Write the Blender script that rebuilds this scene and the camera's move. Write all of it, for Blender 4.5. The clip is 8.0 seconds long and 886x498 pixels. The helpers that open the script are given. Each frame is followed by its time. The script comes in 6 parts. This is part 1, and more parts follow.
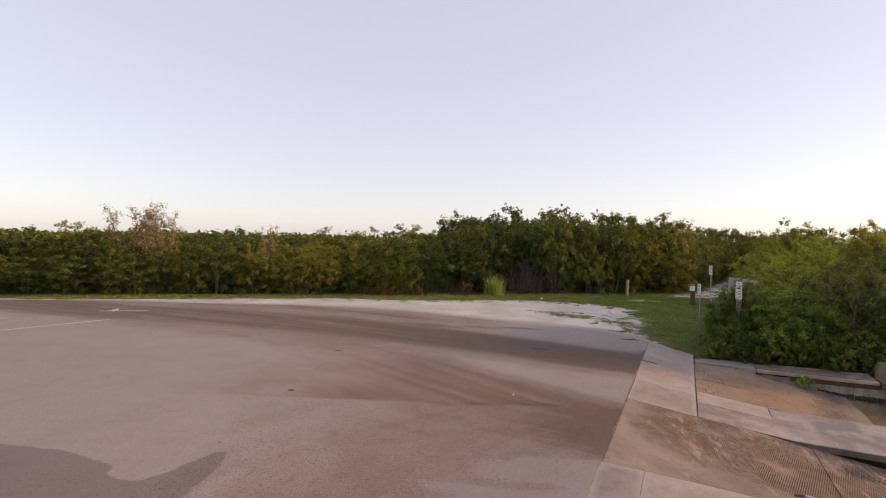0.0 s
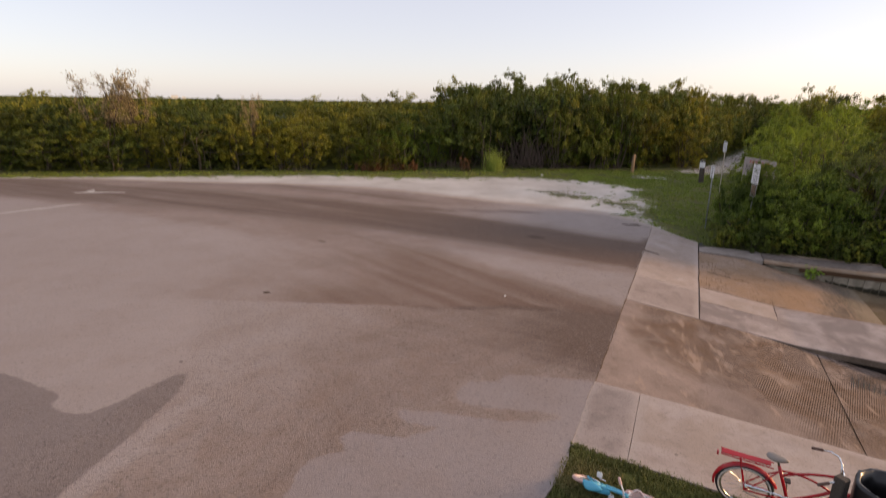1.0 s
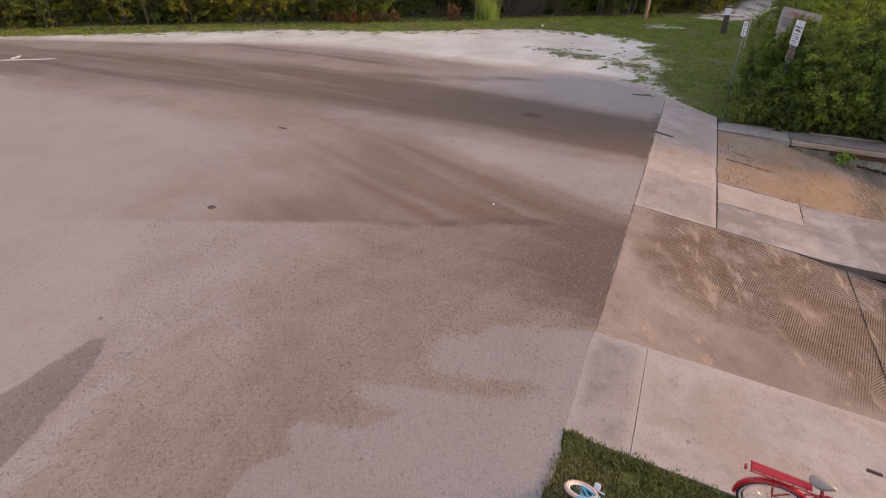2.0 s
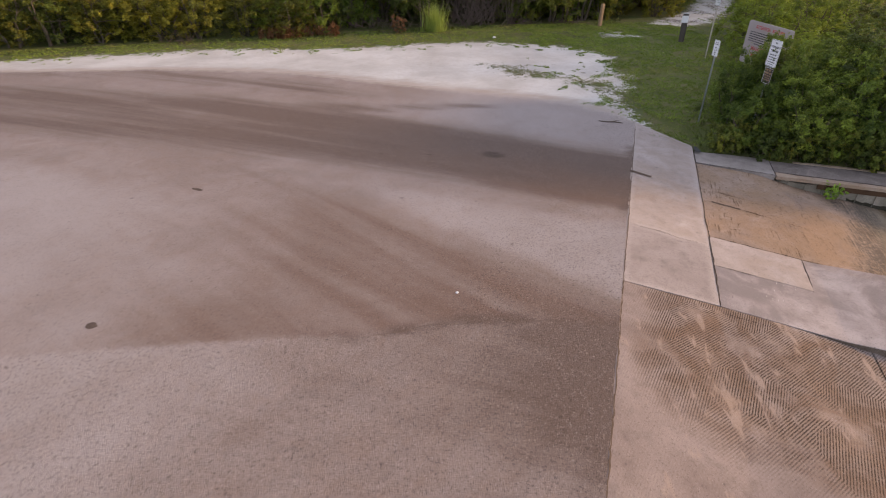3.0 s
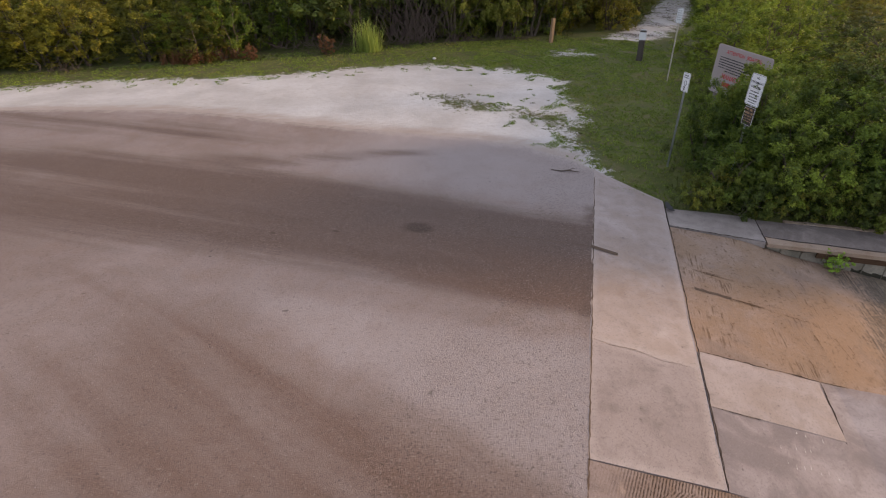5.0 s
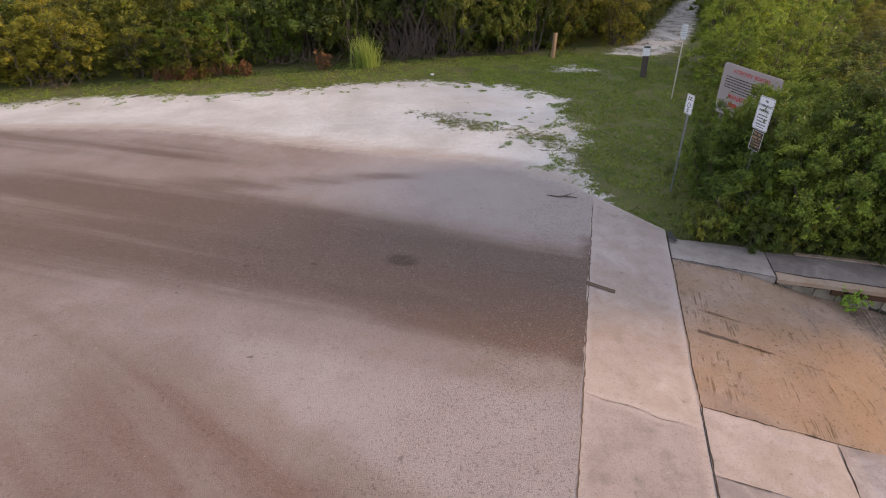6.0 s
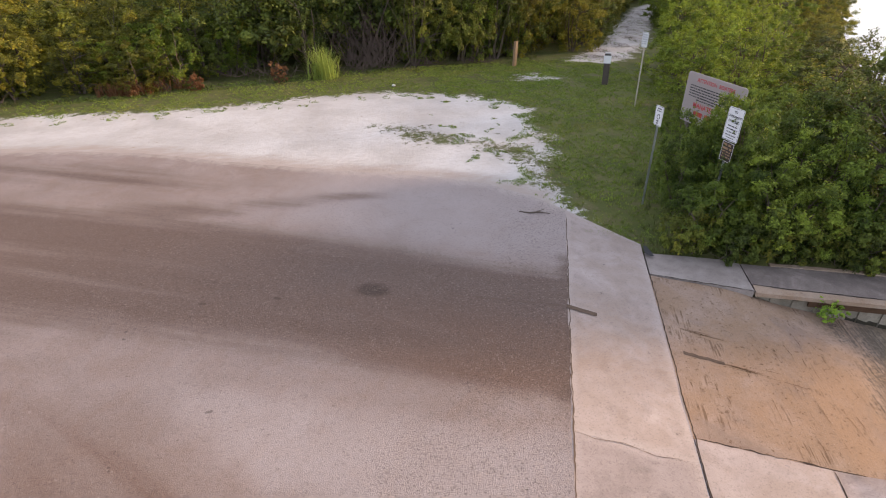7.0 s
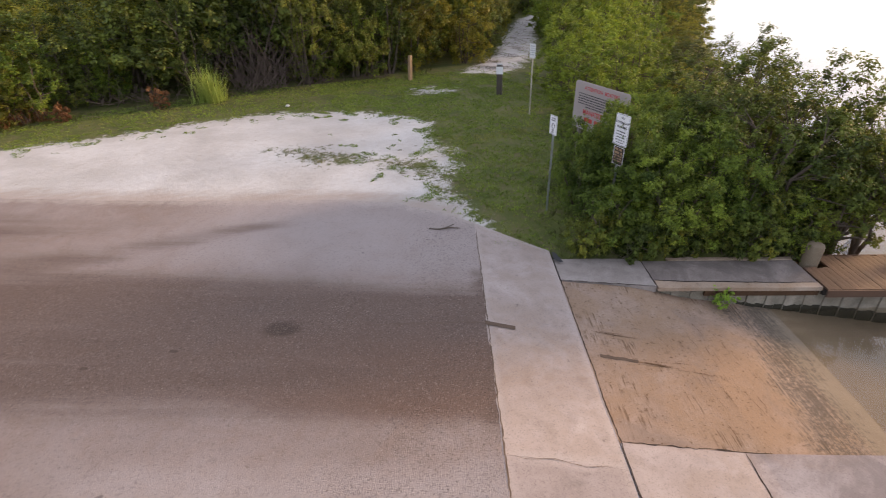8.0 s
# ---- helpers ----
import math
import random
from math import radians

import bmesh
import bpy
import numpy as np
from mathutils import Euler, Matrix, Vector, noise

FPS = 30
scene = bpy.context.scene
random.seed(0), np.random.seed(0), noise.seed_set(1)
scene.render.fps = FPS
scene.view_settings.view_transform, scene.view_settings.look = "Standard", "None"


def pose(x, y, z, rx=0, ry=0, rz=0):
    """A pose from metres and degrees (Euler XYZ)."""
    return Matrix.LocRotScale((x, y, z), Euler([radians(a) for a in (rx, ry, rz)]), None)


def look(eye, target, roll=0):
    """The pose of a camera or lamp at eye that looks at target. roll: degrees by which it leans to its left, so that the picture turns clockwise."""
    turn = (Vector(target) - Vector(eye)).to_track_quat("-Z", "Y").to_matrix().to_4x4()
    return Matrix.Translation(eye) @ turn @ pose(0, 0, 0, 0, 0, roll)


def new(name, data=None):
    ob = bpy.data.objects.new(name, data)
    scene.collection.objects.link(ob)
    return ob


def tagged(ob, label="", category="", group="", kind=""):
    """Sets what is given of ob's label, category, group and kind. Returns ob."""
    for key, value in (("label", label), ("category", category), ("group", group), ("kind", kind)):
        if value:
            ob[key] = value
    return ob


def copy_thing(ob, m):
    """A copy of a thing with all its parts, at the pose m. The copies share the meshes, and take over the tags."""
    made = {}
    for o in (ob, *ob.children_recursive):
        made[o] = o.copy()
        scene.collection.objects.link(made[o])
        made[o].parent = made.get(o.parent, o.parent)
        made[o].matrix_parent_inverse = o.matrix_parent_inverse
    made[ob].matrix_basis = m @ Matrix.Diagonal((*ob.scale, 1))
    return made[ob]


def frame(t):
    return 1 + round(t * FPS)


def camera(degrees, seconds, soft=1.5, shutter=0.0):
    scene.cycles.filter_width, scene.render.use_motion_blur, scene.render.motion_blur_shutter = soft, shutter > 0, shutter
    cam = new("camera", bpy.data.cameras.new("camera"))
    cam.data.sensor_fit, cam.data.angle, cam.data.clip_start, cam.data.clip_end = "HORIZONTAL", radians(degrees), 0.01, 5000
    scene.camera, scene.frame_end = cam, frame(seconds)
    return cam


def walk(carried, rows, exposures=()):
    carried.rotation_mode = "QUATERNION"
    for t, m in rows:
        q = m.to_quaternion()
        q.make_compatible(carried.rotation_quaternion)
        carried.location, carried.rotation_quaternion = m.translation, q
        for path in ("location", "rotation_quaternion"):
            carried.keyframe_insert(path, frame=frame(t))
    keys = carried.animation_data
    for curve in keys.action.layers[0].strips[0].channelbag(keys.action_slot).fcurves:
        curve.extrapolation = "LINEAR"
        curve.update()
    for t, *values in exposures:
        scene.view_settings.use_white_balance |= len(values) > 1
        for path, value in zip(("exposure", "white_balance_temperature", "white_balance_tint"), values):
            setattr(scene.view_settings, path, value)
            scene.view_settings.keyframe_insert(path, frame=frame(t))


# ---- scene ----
cam = camera(80.1, 8.0, soft=1.0, shutter=0.2)
PATH = [
    (0, (0.075, -0.133, 4.124), (0.073, 1.867, 4.089), 0.9),
    (0.5, (0.245, 0.61, 4.349), (0.237, 2.608, 4.257), 0.9),
    (1, (0.418, 1.432, 4.626), (0.419, 3.36, 4.092), 0.9),
    (1.2, (0.448, 1.805, 4.724), (0.455, 3.644, 3.938), 1.0),
    (2.3, (0.838, 4.476, 5.267), (0.872, 6.172, 4.207), 0.1),
    (2.5, (0.86, 5.025, 5.372), (0.909, 6.719, 4.31), 0.1),
    (3, (0.951, 6.37, 5.512), (1.13, 8.055, 4.449), 0.0),
    (3.5, (1.022, 7.485, 5.558), (1.347, 9.146, 4.493), -0.1),
    (4, (1.316, 8.447, 5.578), (1.712, 10.093, 4.512), -0.1),
    (4.5, (1.818, 9.263, 5.574), (2.241, 10.902, 4.51), -0.0),
    (5, (2.47, 9.92, 5.585), (2.777, 11.594, 4.534), -0.0),
    (5.2, (2.706, 10.123, 5.588), (2.976, 11.813, 4.552), -0.1),
    (6.5, (3.061, 11.015, 5.676), (3.392, 12.705, 4.66), -0.1),
    (7, (3.036, 11.394, 5.707), (3.452, 13.072, 4.702), -0.1),
    (7.5, (3.097, 11.613, 5.742), (3.618, 13.27, 4.75), -0.2),
    (8, (3.201, 11.736, 5.76), (3.931, 13.326, 4.79), -0.3),
]
EXPO = [
    (0.0, 0.24, 7650, 23),
    (0.5, 0.17, 7650, 23),
    (1.2, 0.27, 7700, 22),
    (2.5, 0.67, 7050, 21),
    (3.5, 0.62, 7080, 21),
    (4.5, 0.42, 7080, 20),
    (5.0, 0.48, 7080, 20),
    (6.5, 0.89, 7080, 20),
    (7.0, 0.98, 7120, 20),
    (8.0, 0.84, 7180, 20),
]
walk(cam, [(t, look(eye, target, roll)) for t, eye, target, roll in PATH], EXPO)

# ---- light ----
SUN_AZ, SUN_EL = 88.0, 12.0
world = bpy.data.worlds.new("world")
scene.world = world
world.use_nodes = True
wn = world.node_tree.nodes
sky = wn.new("ShaderNodeTexSky")
sky.sky_type = "NISHITA"
sky.sun_disc = False
sky.sun_elevation = radians(SUN_EL)
sky.sun_rotation = radians(SUN_AZ)
sky.air_density, sky.dust_density, sky.ozone_density = 0.8, 1.0, 1.2
wn["Background"].inputs["Strength"].default_value = 0.15
haze = wn.new("ShaderNodeMix")
haze.data_type = "RGBA"
haze.inputs["Factor"].default_value = 0.38
haze.inputs[7].default_value = (6.6, 7.5, 9.0, 1)
world.node_tree.links.new(sky.outputs["Color"], haze.inputs[6])
world.node_tree.links.new(haze.outputs[2], wn["Background"].inputs["Color"])
sun_data = bpy.data.lights.new("sun", "SUN")
sun_data.energy, sun_data.angle, sun_data.color = 3.6, radians(9.0), (1.0, 0.70, 0.38)
sun = new("sun", sun_data)
sun_way = Vector((math.sin(radians(SUN_AZ)), math.cos(radians(SUN_AZ)), math.tan(radians(SUN_EL))))
sun.matrix_world = look(sun_way * 100, (0, 0, 0))


# ---- materials ----
class Nodes:
    """Short hand for one node material."""

    def __init__(self, name, rough=0.8, metal=0.0):
        self.m = bpy.data.materials.new(name)
        self.m.use_nodes = True
        self.t = self.m.node_tree
        self.b = self.t.nodes["Principled BSDF"]
        self.b.inputs["Roughness"].default_value = rough
        self.b.inputs["Metallic"].default_value = metal
        self.co = self.t.nodes.new("ShaderNodeTexCoord").outputs["Object"]

    def link(self, a, b):
        self.t.links.new(a, b)

    def put(self, socket, v):
        if isinstance(v, (int, float)):
            socket.default_value = v
        elif isinstance(v, tuple):
            socket.default_value = (*v, 1.0)[: len(socket.default_value)]
        else:
            self.link(v, socket)

    def noise(self, scale, detail=4.0, rough=0.6, stretch=None, co=None, warp=0.0):
        n = self.t.nodes.new("ShaderNodeTexNoise")
        n.inputs["Scale"].default_value = scale
        n.inputs["Detail"].default_value = detail
        n.inputs["Roughness"].default_value = rough
        n.inputs["Distortion"].default_value = warp
        src = co or self.co
        if stretch:
            src = self.mapped(src, stretch)
        self.link(src, n.inputs["Vector"])
        return n.outputs["Fac"]

    def mapped(self, src, scale=(1, 1, 1), turn=0.0):
        k = self.t.nodes.new("ShaderNodeMapping")
        k.inputs["Scale"].default_value = scale
        k.inputs["Rotation"].default_value = (0, 0, radians(turn))
        self.link(src, k.inputs["Vector"])
        return k.outputs["Vector"]

    def cells(self, scale, feature="F1", co=None):
        n = self.t.nodes.new("ShaderNodeTexVoronoi")
        n.feature = feature
        n.inputs["Scale"].default_value = scale
        self.link(co or self.co, n.inputs["Vector"])
        return n

    def wave(self, scale, turn, warp=1.0):
        n = self.t.nodes.new("ShaderNodeTexWave")
        n.inputs["Scale"].default_value = scale
        n.inputs["Distortion"].default_value = warp
        n.inputs["Detail Scale"].default_value = 2.0
        self.link(self.mapped(self.co, (1, 1, 1), turn), n.inputs["Vector"])
        return n.outputs["Fac"]

    def ramp(self, v, lo, hi, a=0.0, b=1.0):
        n = self.t.nodes.new("ShaderNodeMapRange")
        n.interpolation_type = "SMOOTHSTEP"
        self.put(n.inputs["Value"], v)
        for key, val in (("From Min", lo), ("From Max", hi), ("To Min", a), ("To Max", b)):
            n.inputs[key].default_value = val
        return n.outputs["Result"]

    def math(self, op, a, b=0.0):
        n = self.t.nodes.new("ShaderNodeMath")
        n.operation = op
        self.put(n.inputs[0], a)
        self.put(n.inputs[1], b)
        return n.outputs[0]

    def mix(self, f, a, b, kind="MIX"):
        n = self.t.nodes.new("ShaderNodeMix")
        n.data_type, n.blend_type = "RGBA", kind
        self.put(n.inputs["Factor"], f)
        self.put(n.inputs[6], a)
        self.put(n.inputs[7], b)
        return n.outputs[2]

    def attr(self, name):
        n = self.t.nodes.new("ShaderNodeAttribute")
        n.attribute_name = name
        return n.outputs["Fac"]

    def flow(self, a, b, ka, kb):
        """Coordinates stretched along two stored distances."""
        n = self.t.nodes.new("ShaderNodeCombineXYZ")
        self.link(self.math("MULTIPLY", self.attr(a), ka), n.inputs[0])
        self.link(self.math("MULTIPLY", self.attr(b), kb), n.inputs[1])
        return n.outputs[0]

    def rand(self):
        return self.t.nodes.new("ShaderNodeObjectInfo").outputs["Random"]

    def island(self):
        return self.t.nodes.new("ShaderNodeNewGeometry").outputs["Random Per Island"]

    def bump(self, h, strength=0.3, dist=0.01):
        n = self.t.nodes.new("ShaderNodeBump")
        self.put(n.inputs["Strength"], strength)
        n.inputs["Distance"].default_value = dist
        self.put(n.inputs["Height"], h)
        self.link(n.outputs["Normal"], self.b.inputs["Normal"])

    def colour(self, c):
        self.put(self.b.inputs["Base Color"], c)
        return self

    def rough(self, v):
        self.put(self.b.inputs["Roughness"], v)
        return self


def plain(name, c, rough=0.6, metal=0.0, vary=0.25, scale=6.0, grain=60.0):
    """A surface with blotches and grain round one colour."""
    n = Nodes(name, rough, metal)
    if rough >= 0.9:
        n.b.inputs["Specular IOR Level"].default_value = 0.1
    dark = tuple(v * (1 - vary) for v in c)
    light = tuple(min(1, v * (1 + vary)) for v in c)
    k = n.mix(n.noise(scale), dark, light)
    k = n.mix(n.ramp(n.noise(grain, 3), 0.35, 0.7, 0.0, 0.5), k, tuple(v * 0.75 for v in c))
    n.colour(k)
    n.bump(n.noise(grain, 3), 0.12, 0.004)
    return n.m


def asphalt_material():
    n = Nodes("asphalt", 0.9)
    n.b.inputs["Specular IOR Level"].default_value = 0.15
    base = n.mix(n.ramp(n.noise(0.35, 5, warp=0.6), 0.3, 0.7), (0.226, 0.177, 0.155), (0.285, 0.231, 0.209))
    base = n.mix(n.ramp(n.noise(1.7, 6, warp=1.0), 0.35, 0.75, 0, 0.55), base, (0.225, 0.160, 0.128))
    pale = n.math("ADD", n.attr("light"), n.math("MULTIPLY", n.math("SUBTRACT", n.noise(1.2, 6), 0.5), 0.7))
    base = n.mix(n.ramp(pale, 0.15, 0.95, 0, 0.75), base, (0.335, 0.288, 0.272))
    sweep = n.noise(1.0, 7, 0.62, co=n.flow("sweep", "run", 1.5, 0.2), warp=0.25)
    drag = n.noise(1.0, 7, 0.68, co=n.flow("across", "run", 2.3, 0.13))
    brown = n.math("ADD", n.attr("brown"), n.math("MULTIPLY", n.math("SUBTRACT", sweep, 0.5), n.ramp(n.attr("brown"), 0.05, 0.5, 0.3, 0.85)))
    base = n.mix(n.ramp(brown, 0.05, 0.9, 0, 0.95), base, (0.15, 0.094, 0.069))
    dark = n.math("ADD", n.attr("dark"), n.math("MULTIPLY", n.math("SUBTRACT", drag, 0.5), n.ramp(n.attr("dark"), 0.05, 0.4, 0.35, 1.0)))
    base = n.mix(n.ramp(dark, 0.05, 0.85, 0, 0.9), base, (0.124, 0.085, 0.067))
    base = n.mix(n.ramp(dark, 0.95, 1.6, 0, 0.75), base, (0.06, 0.042, 0.033))
    dust = n.math("ADD", n.attr("dust"), n.math("MULTIPLY", n.math("SUBTRACT", n.noise(4.0, 7, 0.75), 0.5), 1.3))
    base = n.mix(n.ramp(dust, 0.6, 1.15, 0, 0.6), base, (0.42, 0.365, 0.32))
    wet = n.ramp(n.math("ADD", n.attr("patch"), n.math("MULTIPLY", n.math("SUBTRACT", n.noise(5.0, 5), 0.5), 0.14)), -0.03, 0.03)
    base = n.mix(n.math("MULTIPLY", wet, 0.6), base, (0.13, 0.105, 0.10))
    film = n.ramp(n.math("ADD", n.attr("seal"), n.math("MULTIPLY", n.math("SUBTRACT", n.noise(4.0, 6, 0.7), 0.5), 0.22)), -0.02, 0.03)
    base = n.mix(n.math("MULTIPLY", film, n.ramp(n.noise(0.8, 5), 0.3, 0.65, 0.55, 0.95)), base, (0.262, 0.224, 0.218))
    coarse = n.ramp(n.math("ADD", n.attr("coarse"), n.math("MULTIPLY", n.math("SUBTRACT", n.noise(1.3, 5), 0.5), 0.9)), 0.1, 0.9, 0.52, 1.0)
    grit = n.ramp(n.noise(30.0, 5, 0.8), 0.53, 0.64, 0, 0.85)
    base = n.mix(n.math("MULTIPLY", n.math("MULTIPLY", grit, coarse), 0.6), base, n.mix(0.4, base, (0.6, 0.5, 0.44)))
    hole = n.ramp(n.noise(24.0, 6, 0.85), 0.53, 0.6, 0, 0.95)
    base = n.mix(n.math("MULTIPLY", hole, coarse), base, n.mix(0.55, base, (0.03, 0.025, 0.022)))
    stones = n.cells(60.0)
    pebble = n.cells(52.0)
    base = n.mix(n.math("MULTIPLY", n.ramp(pebble.outputs["Distance"], 0.16, 0.3, 0.55, 0.0), n.math("MULTIPLY", coarse, n.ramp(n.noise(3.0, 3), 0.35, 0.6))), base, n.mix(n.ramp(n.noise(11.0, 2), 0.5, 0.66), (0.06, 0.045, 0.038), (0.30, 0.23, 0.185)))
    speck = n.ramp(n.noise(26.0, 2, 0.5), 0.68, 0.74, 0, 0.22)
    base = n.mix(speck, base, (0.5, 0.45, 0.40))
    base = n.mix(n.ramp(n.noise(3.3, 2), 0.75, 0.78, 0, 0.5), base, (0.06, 0.05, 0.045))
    base = n.mix(n.ramp(n.noise(14.0, 2, 0.5), 0.71, 0.74, 0, 0.4), base, (0.055, 0.042, 0.036))
    n.colour(base)
    n.bump(n.math("ADD", n.math("MULTIPLY", stones.outputs["Distance"], 0.5), n.noise(46.0, 5, 0.8)), n.math("MULTIPLY", coarse, 0.7), 0.012)
    return n.m


def ground_material():
    """Grass and soil with bleached crushed-shell marl where the mask says so."""
    n = Nodes("grass_and_marl", 0.95)
    n.b.inputs["Specular IOR Level"].default_value = 0.15
    edge = n.math("ADD", n.attr("marl"), n.math("MULTIPLY", n.math("SUBTRACT", n.noise(1.1, 8, 0.68, warp=0.8), 0.5), 2.2))
    edge = n.math("ADD", edge, n.math("MULTIPLY", n.math("SUBTRACT", n.noise(4.5, 5, 0.75), 0.5), 1.7))
    edge = n.math("ADD", edge, n.math("MULTIPLY", n.math("SUBTRACT", n.noise(15.0, 4, 0.75), 0.5), 1.5))
    f = n.ramp(edge, -0.2, 0.22)
    soil = n.mix(n.ramp(n.noise(0.8, 6), 0.3, 0.7), (0.065, 0.08, 0.022), (0.125, 0.13, 0.042))
    soil = n.mix(n.ramp(n.noise(2.6, 6, 0.7), 0.46, 0.66, 0, 0.7), soil, (0.15, 0.115, 0.07))
    soil = n.mix(n.ramp(n.noise(45.0, 4), 0.4, 0.7, 0, 0.6), soil, (0.045, 0.07, 0.014))
    white = n.mix(n.ramp(n.noise(0.5, 6), 0.3, 0.7), (0.42, 0.39, 0.36), (0.55, 0.525, 0.495))
    white = n.mix(n.ramp(n.noise(6.0, 5, 0.7), 0.45, 0.75, 0, 0.45), white, (0.40, 0.345, 0.29))
    white = n.mix(n.ramp(n.noise(90.0, 3, 0.7), 0.55, 0.75, 0, 0.5), white, (0.25, 0.21, 0.17))
    white = n.mix(n.ramp(n.noise(3.1, 3, 0.6), 0.70, 0.74, 0, 0.5), white, (0.2, 0.17, 0.12))
    dirt = n.math("ADD", n.attr("verge"), n.math("MULTIPLY", n.math("SUBTRACT", n.noise(1.5, 6, 0.7, (0.6, 1.6, 1.0)), 0.5), 1.2))
    white = n.mix(n.ramp(dirt, 0.3, 1.05, 0, 0.75), white, (0.33, 0.26, 0.215))
    mud = n.mix(n.noise(1.2, 6, 0.65), (0.15, 0.128, 0.095), (0.25, 0.215, 0.165))
    n.colour(n.mix(n.attr("bed"), n.mix(f, soil, white), mud))
    n.bump(n.math("ADD", n.noise(40.0, 4), n.math("MULTIPLY", n.noise(6.0, 4), 2.0)), 0.4, 0.02)
    return n.m


def concrete(name, a, b, stain=(0.26, 0.15, 0.07), stains=0.0, grooves=False, brushed=False):
    n = Nodes(name, 0.9)
    n.b.inputs["Specular IOR Level"].default_value = 0.12
    base = n.mix(n.ramp(n.noise(0.7, 6, warp=0.8), 0.3, 0.7), a, b)
    base = n.mix(n.ramp(n.noise(3.5, 6, 0.65), 0.45, 0.75, 0, 0.5), base, tuple(v * 0.6 for v in a))
    if stains:
        much = n.math("MULTIPLY", n.attr("rake"), stains) if grooves else stains
        s = n.ramp(n.noise(0.9, 7, 0.6, (1.0, 1.0, 1.0), warp=1.2), 0.35, 0.62, 0, 1.0)
        base = n.mix(n.math("MULTIPLY", s, much), base, stain)
    rust = n.math("MULTIPLY", n.attr("rust"), n.ramp(n.noise(1.3, 7, 0.7, warp=0.8), 0.34, 0.62, 0.3, 1.0))
    base = n.mix(n.ramp(rust, 0.0, 1.0, 0.0, 0.7), base, (0.268, 0.170, 0.106))
    wear = n.math("ADD", n.attr("rim"), n.math("MULTIPLY", n.math("SUBTRACT", n.noise(2.2, 6, 0.7), 0.5), 0.9))
    base = n.mix(n.ramp(wear, 0.45, 1.15, 0.0, 0.7), base, (0.40, 0.345, 0.315))
    h = n.noise(70.0, 4)
    if grooves:
        pick = n.ramp(n.noise(0.55, 1, 0.4), 0.47, 0.53)
        one, two = n.wave(8.6, 62, 1.3), n.wave(8.6, 38, 1.3)
        mixer = n.t.nodes.new("ShaderNodeMix")
        mixer.data_type = "FLOAT"
        n.link(pick, mixer.inputs["Factor"])
        n.link(one, mixer.inputs[2])
        n.link(two, mixer.inputs[3])
        groove = n.math("MULTIPLY", n.ramp(mixer.outputs[0], 0.45, 0.66), n.ramp(n.noise(17.0, 4, 0.7), 0.3, 0.55, 0.35, 1.0))
        sand = n.ramp(n.noise(1.6, 5, 0.6, co=n.mapped(n.mapped(n.co, (1, 1, 1), -75), (0.7, 2.2, 1.0)), warp=0.35), 0.54, 0.68, 1.0, 0.0)
        worn = n.ramp(n.noise(1.1, 5, 0.7), 0.34, 0.5, 0.1, 1.0)
        groove = n.math("MULTIPLY", n.math("MULTIPLY", groove, worn), n.attr("rake"))
        groove = n.math("MULTIPLY", groove, sand)
        base = n.mix(n.math("MULTIPLY", groove, 0.97), base, (0.05, 0.033, 0.022))
        base = n.mix(n.ramp(sand, 0.0, 0.5, 0.5, 0.0), base, (0.33, 0.25, 0.2))
        h = n.math("SUBTRACT", h, n.math("MULTIPLY", groove, 2.0))
    if brushed:
        silt = n.mix(n.noise(2.0, 5), (0.165, 0.132, 0.095), (0.25, 0.202, 0.148))
        lines = n.noise(9.0, 5, 0.6, co=n.mapped(n.mapped(n.co, (1, 1, 1), -65.4), (0.18, 3.0, 1.0)))
        base = n.mix(n.math("MULTIPLY", n.ramp(lines, 0.5, 0.6, 0, 0.8), n.ramp(n.noise(1.9, 5), 0.52, 0.64)), base, (0.115, 0.07, 0.04))
        base = n.mix(n.ramp(n.noise(0.8, 5, 0.6, warp=0.5), 0.5, 0.68, 0, 0.6), base, (0.2, 0.15, 0.125))
        base = n.mix(n.ramp(n.noise(16.0, 3, 0.6), 0.6, 0.68, 0, 0.7), base, (0.11, 0.066, 0.036))
        base = n.mix(n.ramp(n.math("ADD", n.attr("drowned"), n.math("MULTIPLY", n.math("SUBTRACT", n.noise(3.0, 6), 0.5), 0.5)), 0.1, 0.8, 0, 0.9), base, silt)
        scum = n.math("ADD", n.attr("tide"), n.math("MULTIPLY", n.math("SUBTRACT", n.noise(1.6, 5), 0.5), 0.6))
        scum = n.math("ADD", scum, n.math("MULTIPLY", n.math("SUBTRACT", lines, 0.5), 1.7))
        scum = n.math("ADD", scum, n.math("MULTIPLY", n.math("SUBTRACT", n.noise(13.0, 6, 0.85), 0.5), 3.2))
        base = n.mix(n.ramp(scum, 0.35, 1.3, 0, 0.85), base, (0.075, 0.063, 0.05))
        base = n.mix(n.ramp(n.attr("deep"), 0.0, 1.0, 0, 0.3), base, (0.16, 0.135, 0.10))
        h = n.math("ADD", h, n.math("MULTIPLY", lines, 1.5))
    base = n.mix(n.ramp(n.noise(34.0, 5, 0.8), 0.52, 0.64, 0, 0.55), base, tuple(v * 0.5 for v in a))
    base = n.mix(n.ramp(n.noise(47.0, 4, 0.75), 0.55, 0.7, 0, 0.3), base, (0.46, 0.41, 0.37))
    base = n.mix(n.ramp(n.noise(7.0, 2), 0.74, 0.77, 0, 0.5), base, (0.08, 0.07, 0.06))
    n.colour(base)
    n.bump(h, 0.35, 0.008)
    return n.m


